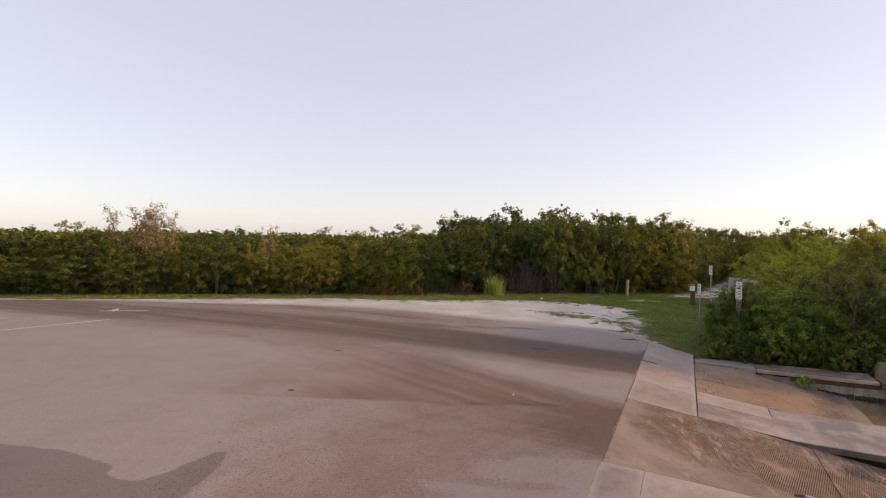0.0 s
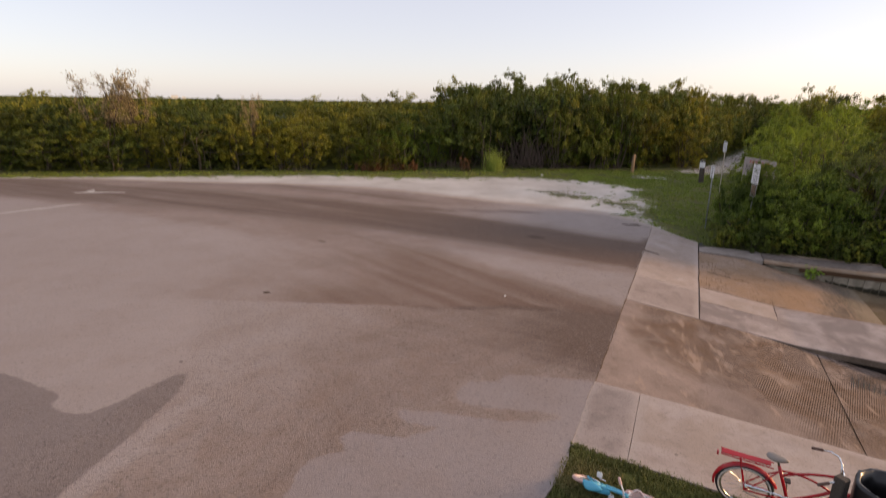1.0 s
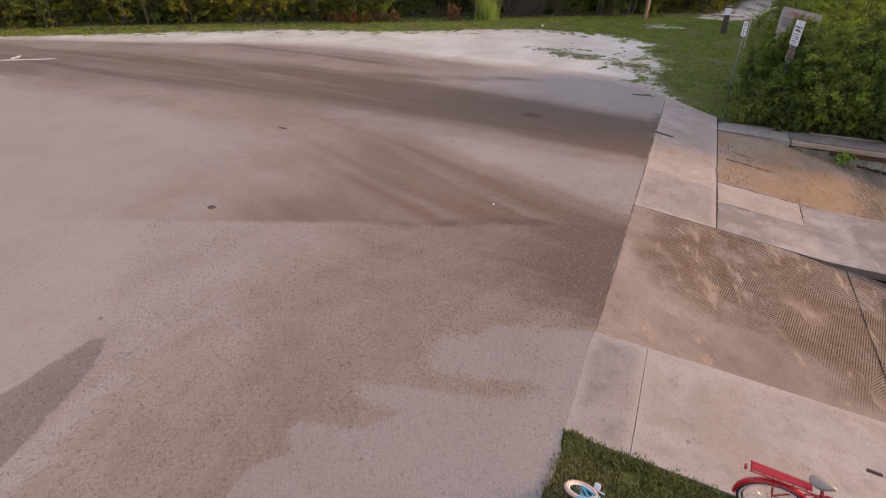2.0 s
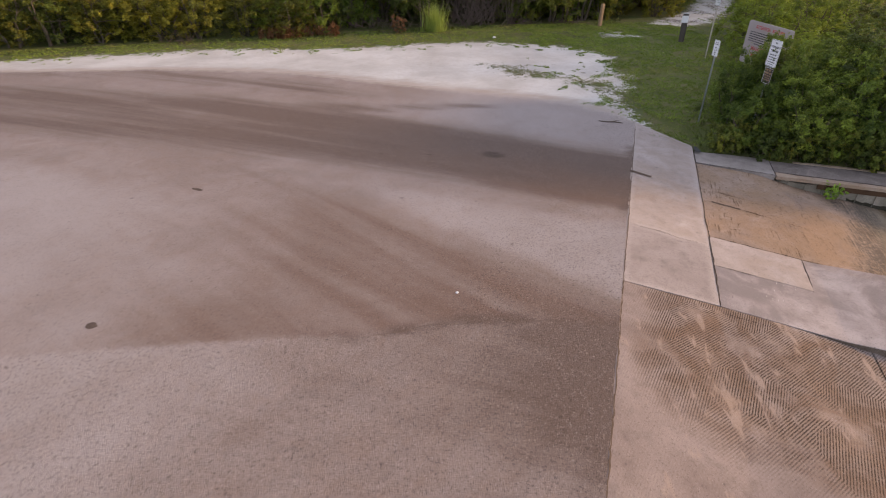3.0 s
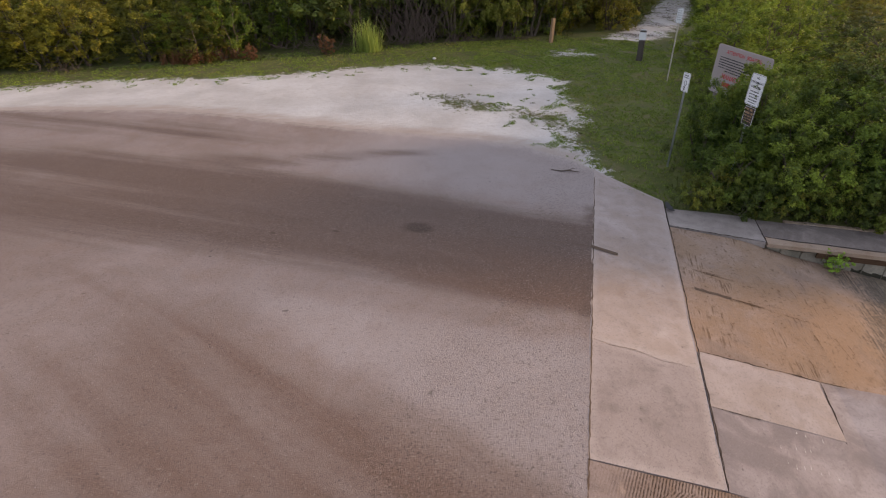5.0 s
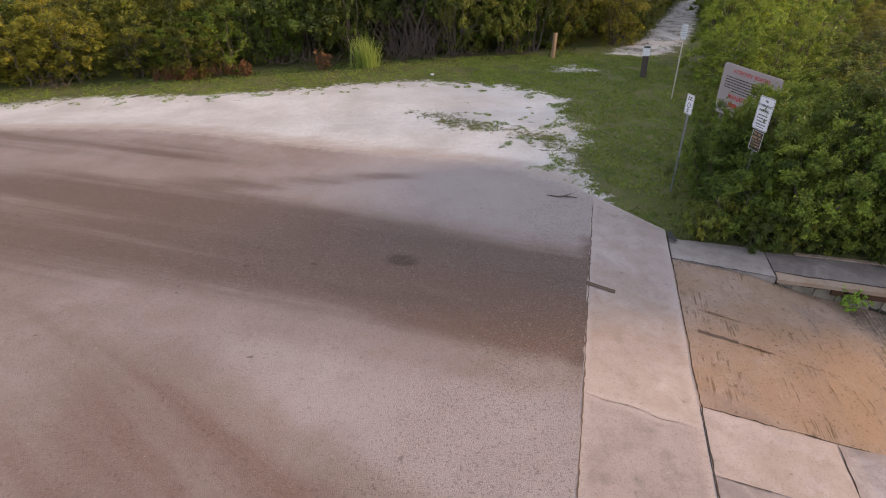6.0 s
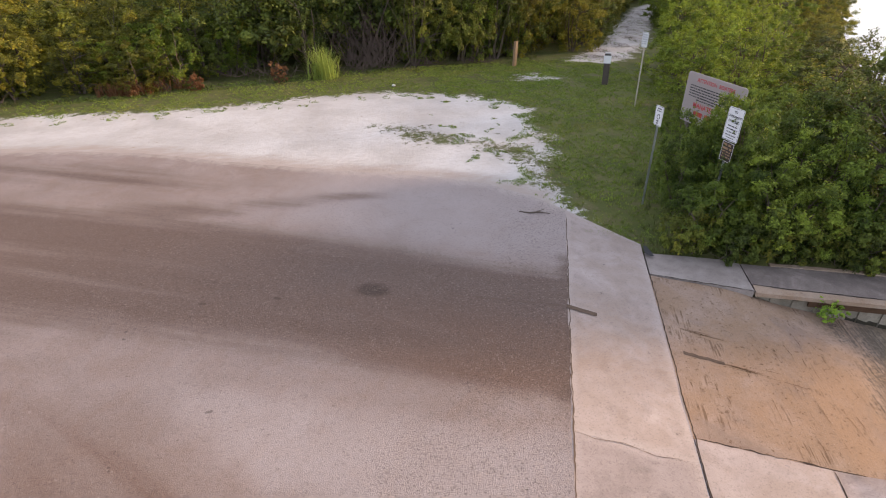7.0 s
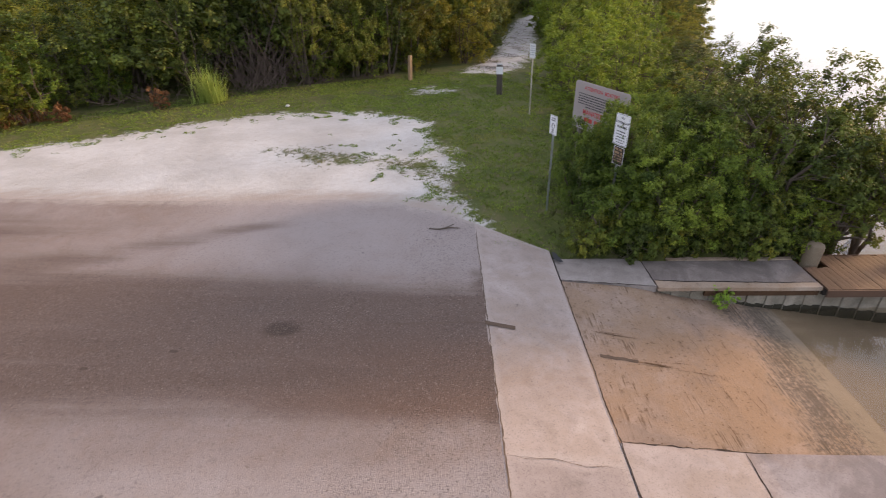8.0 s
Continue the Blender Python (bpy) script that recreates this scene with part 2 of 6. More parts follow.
def leaf_material(name, dark, light, gold, much=0.25, through_light=0.16, rough=0.62, mottle=1.0):
    """Leaves: each sprig has its own tone, shrub tips painted lit and cores shaded, some sprigs yellow."""
    n = Nodes(name, rough)
    n.b.inputs["Specular IOR Level"].default_value = 0.28 if rough < 0.7 else 0.1
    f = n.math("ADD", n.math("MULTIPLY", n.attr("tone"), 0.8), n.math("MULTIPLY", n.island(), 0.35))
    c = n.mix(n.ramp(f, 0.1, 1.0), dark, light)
    # random broad darkening, partly painted shade in the foliage
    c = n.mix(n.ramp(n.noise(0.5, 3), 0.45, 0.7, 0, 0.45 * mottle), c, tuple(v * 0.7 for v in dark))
    c = n.mix(n.math("MULTIPLY", n.ramp(n.attr("ripe"), 1.0 - 1.3 * much, 1.0), n.ramp(n.island(), 0.0, 0.6, 0.35, 0.95)), c, gold)
    c = n.mix(n.math("MULTIPLY", n.ramp(n.rand(), 0.45, 1.0), 1.1 * much), c, gold)
    c = n.mix(n.ramp(n.rand(), 0.0, 0.5, 0.5 * mottle, 0.0), c, tuple(v * 0.8 for v in dark))
    n.colour(c)
    t = n.t.nodes.new("ShaderNodeBsdfTranslucent")
    n.link(n.mix(0.5, c, gold, "MIX"), t.inputs["Color"])
    m = n.t.nodes.new("ShaderNodeMixShader")
    m.inputs[0].default_value = through_light
    n.link(n.b.outputs[0], m.inputs[1])
    n.link(t.outputs[0], m.inputs[2])
    n.link(m.outputs[0], n.t.nodes["Material Output"].inputs["Surface"])
    return n.m


def water_material():
    n = Nodes("water", 0.05)
    out = n.t.nodes["Material Output"]
    clear = n.t.nodes.new("ShaderNodeBsdfTransparent")
    clear.inputs["Color"].default_value = (0.92, 0.885, 0.82, 1)
    gloss = n.t.nodes.new("ShaderNodeBsdfGlossy")
    gloss.inputs["Roughness"].default_value = 0.04
    fres = n.t.nodes.new("ShaderNodeLayerWeight")
    b = n.t.nodes.new("ShaderNodeBump")
    b.inputs["Strength"].default_value = 0.25
    b.inputs["Distance"].default_value = 0.05
    n.link(n.noise(1.6, 3, 0.5, (1.0, 0.5, 1.0)), b.inputs["Height"])
    n.link(b.outputs[0], gloss.inputs["Normal"])
    n.link(b.outputs[0], fres.inputs["Normal"])
    m = n.t.nodes.new("ShaderNodeMixShader")
    n.link(n.math("ADD", 0.02, n.math("MULTIPLY", n.math("POWER", fres.outputs["Facing"], 4.2), 0.98)), m.inputs[0])
    n.link(clear.outputs[0], m.inputs[1])
    n.link(gloss.outputs[0], m.inputs[2])
    n.link(m.outputs[0], out.inputs["Surface"])
    return n.m


def wood_material(name, a, b, rings=14.0):
    n = Nodes(name, 0.8)
    g = n.noise(rings, 5, 0.6, (1.0, 8.0, 8.0), warp=0.3)
    c = n.mix(n.ramp(g, 0.3, 0.7), a, b)
    c = n.mix(n.math("MULTIPLY", n.rand(), 0.5), c, tuple(v * 0.6 for v in a))
    n.colour(c)
    n.bump(g, 0.3, 0.004)
    return n.m


ASPHALT, GROUND = asphalt_material(), ground_material()
PALE = concrete("pale_concrete", (0.335, 0.278, 0.252), (0.415, 0.352, 0.325), (0.29, 0.225, 0.18), 0.5)
GREYC = concrete("grey_concrete", (0.242, 0.200, 0.185), (0.32, 0.270, 0.252))
DECKC = concrete("pier_concrete", (0.30, 0.25, 0.235), (0.38, 0.33, 0.315), (0.185, 0.155, 0.148), 0.8)
GROOVED = concrete("grooved_concrete", (0.215, 0.166, 0.146), (0.285, 0.228, 0.204), (0.16, 0.104, 0.074), 0.9, grooves=True)
BRUSHED = concrete("brushed_concrete", (0.29, 0.206, 0.155), (0.35, 0.26, 0.205), (0.25, 0.162, 0.098), 0.62, brushed=True)
CAPC = concrete("cap_concrete", (0.218, 0.182, 0.16), (0.335, 0.283, 0.255), (0.12, 0.1, 0.09), 0.7)
QUAYC = concrete("quay_concrete", (0.285, 0.246, 0.222), (0.36, 0.318, 0.292), (0.2, 0.17, 0.15), 0.5)
PILEC = concrete("sheet_pile", (0.27, 0.235, 0.185), (0.37, 0.325, 0.26), (0.12, 0.11, 0.08), 0.6)
TAN = concrete("tan_edge", (0.33, 0.255, 0.195), (0.43, 0.345, 0.275), (0.27, 0.17, 0.10), 0.5)
WALER = plain("rotted_waler", (0.10, 0.058, 0.035), 0.9, vary=0.5, scale=4.0)
JOINTSHADE = plain("dark_joint_and_shade", (0.045, 0.035, 0.03), 0.95)
SCRAPE = plain("rusty_scrape", (0.125, 0.075, 0.045), 0.9, vary=0.4)
SHADESTAINC = concrete("stained_shaded_concrete", (0.11, 0.082, 0.062), (0.17, 0.13, 0.10))
ALGAESHADE = plain("dark_algae_and_shade", (0.05, 0.045, 0.032), 0.9, vary=0.4, scale=9.0)
TARBAR = plain("tar_bar", (0.12, 0.085, 0.063), 0.95, vary=0.5, grain=25.0)
OIL = plain("oil_stain", (0.10, 0.074, 0.06), 0.95, vary=0.4, grain=30.0)
SEAL = plain("seam_tar", (0.14, 0.10, 0.078), 0.95, vary=0.4)
WHITELINE = plain("worn_white_paint", (0.55, 0.52, 0.48), 0.8, vary=0.3, scale=3.0)
RUBBER = plain("black_rubber", (0.03, 0.03, 0.032), 0.8)
WATER = water_material()
DOCKWOOD = wood_material("dock_board", (0.095, 0.05, 0.03), (0.135, 0.072, 0.043))
POSTWOOD = wood_material("weathered_post", (0.15, 0.125, 0.10), (0.27, 0.235, 0.20))
MOORWOOD = wood_material("mossy_post", (0.125, 0.093, 0.06), (0.22, 0.168, 0.112))
PALEWOOD = wood_material("pale_stake", (0.42, 0.37, 0.31), (0.58, 0.53, 0.46))
BINPOST = wood_material("brown_post", (0.045, 0.036, 0.029), (0.09, 0.072, 0.057))
STAKEWOOD = wood_material("stake_wood", (0.32, 0.20, 0.11), (0.46, 0.32, 0.2))
DARKWOOD = wood_material("dark_post", (0.035, 0.03, 0.025), (0.075, 0.062, 0.05))
BARK = plain("bark", (0.12, 0.095, 0.075), 0.95, vary=0.4)
TWIG = plain("dead_twigs", (0.125, 0.093, 0.077), 0.95, vary=0.4)
# shrub leaves: first colour is painted shade, second painted light
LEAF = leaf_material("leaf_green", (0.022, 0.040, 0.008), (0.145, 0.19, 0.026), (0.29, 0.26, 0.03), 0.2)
# olive raised in brightness and gold for low sun on the left hedge
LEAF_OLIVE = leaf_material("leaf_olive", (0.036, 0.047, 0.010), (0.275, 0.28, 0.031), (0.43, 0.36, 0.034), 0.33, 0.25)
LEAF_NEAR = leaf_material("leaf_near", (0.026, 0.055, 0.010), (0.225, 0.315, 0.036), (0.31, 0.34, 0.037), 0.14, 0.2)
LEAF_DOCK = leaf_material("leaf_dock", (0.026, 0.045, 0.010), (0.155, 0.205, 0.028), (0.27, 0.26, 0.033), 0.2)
# brighter, yellower copy of the near leaf, with sunlight put into its colour
LEAF_PATH_LIT = leaf_material("leaf_path_lit", (0.034, 0.072, 0.012), (0.255, 0.345, 0.034), (0.36, 0.42, 0.04), 0.12, 0.27)
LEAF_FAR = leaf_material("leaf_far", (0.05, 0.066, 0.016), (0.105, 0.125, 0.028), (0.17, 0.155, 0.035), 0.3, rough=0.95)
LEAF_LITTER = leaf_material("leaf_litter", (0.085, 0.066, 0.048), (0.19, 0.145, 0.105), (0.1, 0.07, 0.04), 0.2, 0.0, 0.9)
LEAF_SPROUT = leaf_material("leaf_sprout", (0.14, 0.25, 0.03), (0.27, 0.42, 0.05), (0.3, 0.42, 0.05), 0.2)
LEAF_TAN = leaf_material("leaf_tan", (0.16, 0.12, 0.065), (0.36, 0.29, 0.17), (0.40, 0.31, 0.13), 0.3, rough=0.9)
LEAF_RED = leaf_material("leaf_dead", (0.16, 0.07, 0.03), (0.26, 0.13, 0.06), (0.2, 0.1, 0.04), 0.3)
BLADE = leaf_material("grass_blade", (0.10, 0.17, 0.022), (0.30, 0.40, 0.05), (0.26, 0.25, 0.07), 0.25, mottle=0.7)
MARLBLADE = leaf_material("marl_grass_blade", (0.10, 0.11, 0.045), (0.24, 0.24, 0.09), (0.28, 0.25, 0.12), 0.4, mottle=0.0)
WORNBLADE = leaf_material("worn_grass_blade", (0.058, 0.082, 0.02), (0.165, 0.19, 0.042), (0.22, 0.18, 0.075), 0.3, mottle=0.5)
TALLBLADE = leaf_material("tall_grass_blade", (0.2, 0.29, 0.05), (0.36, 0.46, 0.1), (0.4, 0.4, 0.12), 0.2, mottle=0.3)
METAL = plain("galvanised", (0.42, 0.44, 0.45), 0.45, 0.8)
CHROME = plain("chrome", (0.7, 0.7, 0.7), 0.18, 1.0, vary=0.05)
WHITE = plain("white_sheet", (0.72, 0.72, 0.72), 0.45, vary=0.06)
GREYSHEET = plain("grey_sheet", (0.355, 0.30, 0.285), 0.5, vary=0.08)
BLACK = plain("black_ink", (0.02, 0.02, 0.022), 0.5)
REDINK = plain("red_ink", (0.5, 0.045, 0.05), 0.5, vary=0.1)
BROWNSHEET = plain("brown_black_sheet", (0.035, 0.022, 0.017), 0.5)
REDPAINT = plain("red_paint", (0.42, 0.012, 0.018), 0.25, vary=0.12)
TYRE = plain("tyre", (0.03, 0.03, 0.03), 0.8)
WHITEWALL = plain("cream_rubber", (0.62, 0.58, 0.52), 0.7, vary=0.08)
PINK = plain("pink_rubber", (0.62, 0.40, 0.36), 0.6, vary=0.1)
TEAL = plain("sky_blue_paint", (0.06, 0.42, 0.60), 0.35, vary=0.1)
BASKET = plain("pale_pink_plastic", (0.70, 0.55, 0.53), 0.5, vary=0.08)
PURPLE = plain("violet_plastic", (0.16, 0.09, 0.36), 0.4, vary=0.1)
SADDLE = plain("grey_leather", (0.24, 0.205, 0.175), 0.4, vary=0.15)
BROWNGRIP = plain("brown_grip", (0.1, 0.05, 0.035), 0.6)
BLUEBIN = plain("blue_plastic", (0.015, 0.03, 0.38), 0.4, vary=0.15)
DRUM = plain("pale_blue_drum", (0.34, 0.42, 0.48), 0.5, vary=0.12)
BAG = plain("black_bag", (0.012, 0.012, 0.013), 0.3)
FARWALL = plain("far_white_wall", (0.75, 0.73, 0.7), 0.8, vary=0.05)


# ---- shape helpers ----
def mesh_of(name, verts, faces, mats, smooth=False, attrs=None):
    me = bpy.data.meshes.new(name)
    me.from_pydata([tuple(v) for v in verts], [], faces)
    for m in mats if isinstance(mats, (list, tuple)) else [mats]:
        me.materials.append(m)
    for key, values in (attrs or {}).items():
        a = me.attributes.new(key, "FLOAT", "POINT")
        a.data.foreach_set("value", np.asarray(values, dtype=np.float32))
    if smooth:
        me.polygons.foreach_set("use_smooth", [True] * len(me.polygons))
    me.update()
    return me


def put_under(ob, parent):
    if parent:
        ob.parent = parent
    return ob


def part(name, bm, material, parent=None, label="", smooth=False):
    """Links a bmesh as one mesh object under a thing or a part."""
    me = bpy.data.meshes.new(name)
    bm.to_mesh(me)
    bm.free()
    me.materials.append(material)
    if smooth:
        me.polygons.foreach_set("use_smooth", [True] * len(me.polygons))
    ob = put_under(new(name, me), parent)
    return tagged(ob, label) if label else ob


def shape(name, verts, faces, material, parent=None, label="", smooth=False, attrs=None):
    ob = put_under(new(name, mesh_of(name, verts, faces, material, smooth, attrs)), parent)
    return tagged(ob, label) if label else ob


def thing(name, label, category, at=None, group=""):
    ob = new(name)
    ob.empty_display_size = 0.1
    if at is not None:
        ob.matrix_basis = at
    return tagged(ob, label, category, group)


def box(size, at=(0, 0, 0), bevel=0.0, m=None):
    bm = bmesh.new()
    bmesh.ops.create_cube(bm, size=1.0)
    bmesh.ops.scale(bm, vec=size, verts=bm.verts)
    if bevel:
        bmesh.ops.bevel(bm, geom=bm.edges[:], offset=bevel, segments=2, affect="EDGES")
    bmesh.ops.translate(bm, vec=at, verts=bm.verts)
    if m is not None:
        bmesh.ops.transform(bm, matrix=m, verts=bm.verts)
    return bm


def tube(points, radii, sides=8, closed=False, cap=True):
    """Verts and faces of a round bar along points."""
    pts = [Vector(p) for p in points]
    n = len(pts)
    radii = [radii] * n if isinstance(radii, (int, float)) else radii
    verts, faces = [], []
    ref = None
    for i, p in enumerate(pts):
        a = pts[(i + 1) % n] if closed or i < n - 1 else p
        b = pts[i - 1] if closed or i > 0 else p
        d = (a - b).normalized() if (a - b).length > 1e-9 else Vector((0, 0, 1))
        if ref is None:
            ref = d.orthogonal().normalized()
        ref = (ref - d * ref.dot(d))
        ref = ref.normalized() if ref.length > 1e-6 else d.orthogonal().normalized()
        side = d.cross(ref)
        for k in range(sides):
            t = 2 * math.pi * k / sides
            verts.append(p + (ref * math.cos(t) + side * math.sin(t)) * radii[i])
    for i in range(n if closed else n - 1):
        j = (i + 1) % n
        for k in range(sides):
            q = (k + 1) % sides
            faces.append((i * sides + k, i * sides + q, j * sides + q, j * sides + k))
    if cap and not closed:
        faces.append(tuple(range(sides))[::-1])
        faces.append(tuple((n - 1) * sides + k for k in range(sides)))
    return verts, faces


def joined(parts):
    verts, faces = [], []
    for v, f in parts:
        o = len(verts)
        verts += v
        faces += [tuple(i + o for i in q) for q in f]
    return verts, faces


def lathe(profile, sides=24, cap_top=False, cap_base=True):
    verts, faces = [], []
    for r, z in profile:
        for k in range(sides):
            t = 2 * math.pi * k / sides
            verts.append((r * math.cos(t), r * math.sin(t), z))
    for i in range(len(profile) - 1):
        for k in range(sides):
            q = (k + 1) % sides
            faces.append((i * sides + k, i * sides + q, (i + 1) * sides + q, (i + 1) * sides + k))
    if cap_base:
        faces.append(tuple(range(sides))[::-1])
    if cap_top:
        faces.append(tuple((len(profile) - 1) * sides + k for k in range(sides)))
    return verts, faces


def ring(r, n=28, plane="xz", centre=(0, 0, 0)):
    out = []
    for k in range(n):
        t = 2 * math.pi * k / n
        a, b = r * math.cos(t), r * math.sin(t)
        p = (a, 0, b) if plane == "xz" else (a, b, 0)
        out.append(Vector(p) + Vector(centre))
    return out


def text_mesh(name, words, size, material, parent, m):
    cu = bpy.data.curves.new(name, "FONT")
    cu.body, cu.size, cu.align_x, cu.align_y, cu.extrude, cu.offset = words, size, "CENTER", "CENTER", 0.0008, size * 0.02
    cu.resolution_u = 3
    tmp = new("tmp", cu)
    me = bpy.data.meshes.new_from_object(tmp.evaluated_get(bpy.context.evaluated_depsgraph_get()))
    bpy.data.objects.remove(tmp)
    me.materials.clear()
    me.materials.append(material)
    ob = put_under(new(name, me), parent)
    ob.matrix_basis = m
    return ob


# ---- lie of the land ----
def smooth(a, b, x):
    t = min(max((x - a) / (b - a), 0.0), 1.0)
    return t * t * (3 - 2 * t)


GX = (-60, -12, -6, -3.5, 2, 5, 9, 14, 60)
GZ = (0.5, 0.45, 0.36, 0.28, 0.11, 0.05, -0.02, -0.02, 0.0)


def lie(x, y):
    """Height of the paved lot and lawn."""
    a = sum(float(np.interp(x + d, GX, GZ)) for d in (-1.5, -0.75, 0, 0.75, 1.5)) / 5
    s = smooth(20, 32, y)
    return (1 - s) * a + s * 0.32


# ramp frame: u runs along the edge of the lot, v towards the water
AX, AY, UX, UY = 4.908, 13.606, 0.4167, 0.9090


def from_ramp(u, v):
    return AX + UX * u + UY * v, AY + UY * u - UX * v


def to_ramp(x, y):
    return (x - AX) * UX + (y - AY) * UY, (x - AX) * UY - (y - AY) * UX


WATER_Z = -0.86


def lane_z(u, v):
    """Launching lanes: gentle apron, then a steady fall to below the water."""
    x, y = from_ramp(u, 0)
    z0 = lie(x, y)
    apron = z0 + (-0.26 - z0) * min(v, 1.71) / 1.71
    z = apron - 0.095 * min(max(v - 1.71, 0), 2.2) - 0.155 * max(v - 3.91, 0) - 0.04 * smooth(1.0, 2.2, v) + 0.01
    return z + smooth(5.4, 6.95, u) * (1 - smooth(2.9, 4.3, v)) * 0.85 * (-0.28 - z)


def near_lane_z(u, v):
    x, y = from_ramp(u, 0)
    z0 = lie(x, y)
    apron = z0 + (-0.240 - z0) * min(v, 1.71) / 1.71
    return apron - 0.125 * min(max(v - 1.71, 0), 1.06) - 0.165 * max(v - 2.77, 0)


def strip_z(u, v):
    x, y = from_ramp(u, 0)
    z0 = lie(x, y)
    return z0 + (-0.235 - z0) * v / 1.71


def pier_z(u, v):
    return -0.235 - 0.125 * min(max(v - 1.71, 0), 2.0) - 0.03 * max(v - 3.71, 0)


def slab_z(u, v):
    x, y = from_ramp(u, 0)
    return lie(x, y) - 0.045 * v - 0.02 * max(v - 1.5, 0)


def shore(x, y):
    """Metres inland of the water's edge; minus: out in the water."""
    u, v = to_ramp(x, y)
    wave = 0.35 * math.sin(x * 0.5) + 0.4 * math.sin(x * 0.23 + 1)
    return max(6.2 - v, min((y - x - 3.0 + wave) / 1.414, u - 7.3))


def seg_dist(px, py, ax, ay, bx, by):
    dx, dy = bx - ax, by - ay
    t = max(0.0, min(1.0, ((px - ax) * dx + (py - ay) * dy) / (dx * dx + dy * dy)))
    return math.hypot(px - ax - t * dx, py - ay - t * dy)


def poly_sd(px, py, poly):
    """Signed distance to a polygon, plus inside."""
    best, inside, n = 1e9, False, len(poly)
    for i in range(n):
        (ax, ay), (bx, by) = poly[i], poly[(i + 1) % n]
        best = min(best, seg_dist(px, py, ax, ay, bx, by))
        if (ay > py) != (by > py) and px < (bx - ax) * (py - ay) / (by - ay) + ax:
            inside = not inside
    return best if inside else -best


MARL_EDGE = [(-60, 29.5), (-22, 30.6), (-15.6, 31.8), (-7.3, 33.3), (-2.4, 32.9), (0.3, 33.1), (2.3, 33.4), (5.8, 33.9), (9.3, 32.2), (11.3, 29.9),
             (10.3, 28.9), (10.4, 27.0), (10.0, 25.8), (9.3, 24.9), (8.95, 24.0), (8.9, 22.4), (9.2, 21.9), (8.4, 20.8), (5, 18), (-60, 18)]
TRACK = [(16.9, 37.9), (18.4, 38.2), (22.2, 42.0), (27.8, 50.2), (34.5, 59.6), (39.0, 63.4)]


def marl_mask(x, y):
    d = poly_sd(x, y, MARL_EDGE)
    for ax, ay, bx, by, r in ((5.3, 29.0, 6.2, 28.5, 0.16), (6.2, 28.2, 6.9, 27.4, 0.28), (8.4, 26.6, 9.2, 25.6, 0.26)):
        d = min(d, max(-0.15, (seg_dist(x, y, ax, ay, bx, by) - r) * 0.75))
    t = max(w - seg_dist(x, y, *a, *b) for a, b, w in zip(TRACK, TRACK[1:], (0.5, 1.15, 1.15, 0.95, 0.85)))
    t = max(t, 0.05 - 1.1 * seg_dist(x, y, 2.75, 6.05, 3.2, 5.75))
    t = max(t, 0.25 - 0.6 * abs(math.hypot((x - 13.2) / 1.6, y - 34.9)))
    return max(min(max(d, t), 3.0), -3.0)


# ---- ground ----
def spaced(lo, hi, step, far, grow=1.35):
    mid = [lo + i * step for i in range(int(round((hi - lo) / step)) + 1)]
    left, right, s = [], [], step
    a, b = lo, hi
    while b < far:
        s *= grow
        a, b = a - s, b + s
        left.insert(0, a)
        right.append(b)
    return left + mid + right


def ground_z(x, y):
    u, v = to_ramp(x, y)
    z = lie(x, y) - 0.025
    if u < -6.0 and v > 0:
        z -= 0.035 * min(v, 6)
    end = 7.9 if v < 1.75 else 7.6
    inside = smooth(-6.2, -5.7, u) * smooth(end, end - 0.5, u) * smooth(-0.9, -0.3, v)
    z = z * (1 - inside) + inside * min(z, -0.3 - 0.155 * max(v - 1.71, 0) - 0.45)
    if u > 6.5 and 1.2 < v < 9:
        low = smooth(9.0, 8.1, u) * smooth(1.3, 1.8, v)
        z = z * (1 - low) + low * min(z, -0.30)
    if 7.4 < u < 10.3 and -0.4 < v < 2.8:
        low = smooth(10.2, 9.3, u) * smooth(-0.4, 0.1, v) * smooth(2.8, 2.0, v)
        z = z * (1 - low) + low * min(z, strip_z(u, min(max(v, 0), 1.71)) - 0.035)
    s = shore(x, y)
    return z if s > 0.6 else z + (-2.3 - z) * smooth(0.6, -2.0, s)


# far edge of the asphalt, in ramp coordinates
EDGE_V = (-90, -45, -29, -23, -18.4, -14.5, -12.3, -9.3, -6.4, -3.5, -2.0, -0.8, -0.1, 0.0)
EDGE_U = (-30, -4, 5.0, 7.0, 9.0, 10.0, 10.3, 10.2, 10.3, 10.5, 10.35, 9.85, 9.36, 9.28)


def build_ground():
    xs, ys = spaced(-26, 62, 0.5, 4200), spaced(2, 84, 0.5, 4200)
    verts, marl, verge, bed = [], [], [], []
    for y in ys:
        for x in xs:
            verts.append((x, y, ground_z(x, y)))
            bed.append(smooth(-0.55, -0.85, verts[-1][2]))
            u, v = to_ramp(x, y)
            verge.append(1 - smooth(0.0, 1.5, u - float(np.interp(v, EDGE_V, EDGE_U))) if -40 < v < 0 else 0.0)
            marl.append(marl_mask(x, y) if -60 < x < 60 and 0 < y < 90 else -3.0)
    w = len(xs)
    faces = [(j * w + i, j * w + i + 1, (j + 1) * w + i + 1, (j + 1) * w + i) for j in range(len(ys) - 1) for i in range(w - 1)]
    ob = new("ground", mesh_of("ground", verts, faces, GROUND, True, {"marl": marl, "verge": verge, "bed": bed}))
    return tagged(ob, "patchy green grass and bleached white marl ground by the lot", "ground", kind="structure")


build_ground()
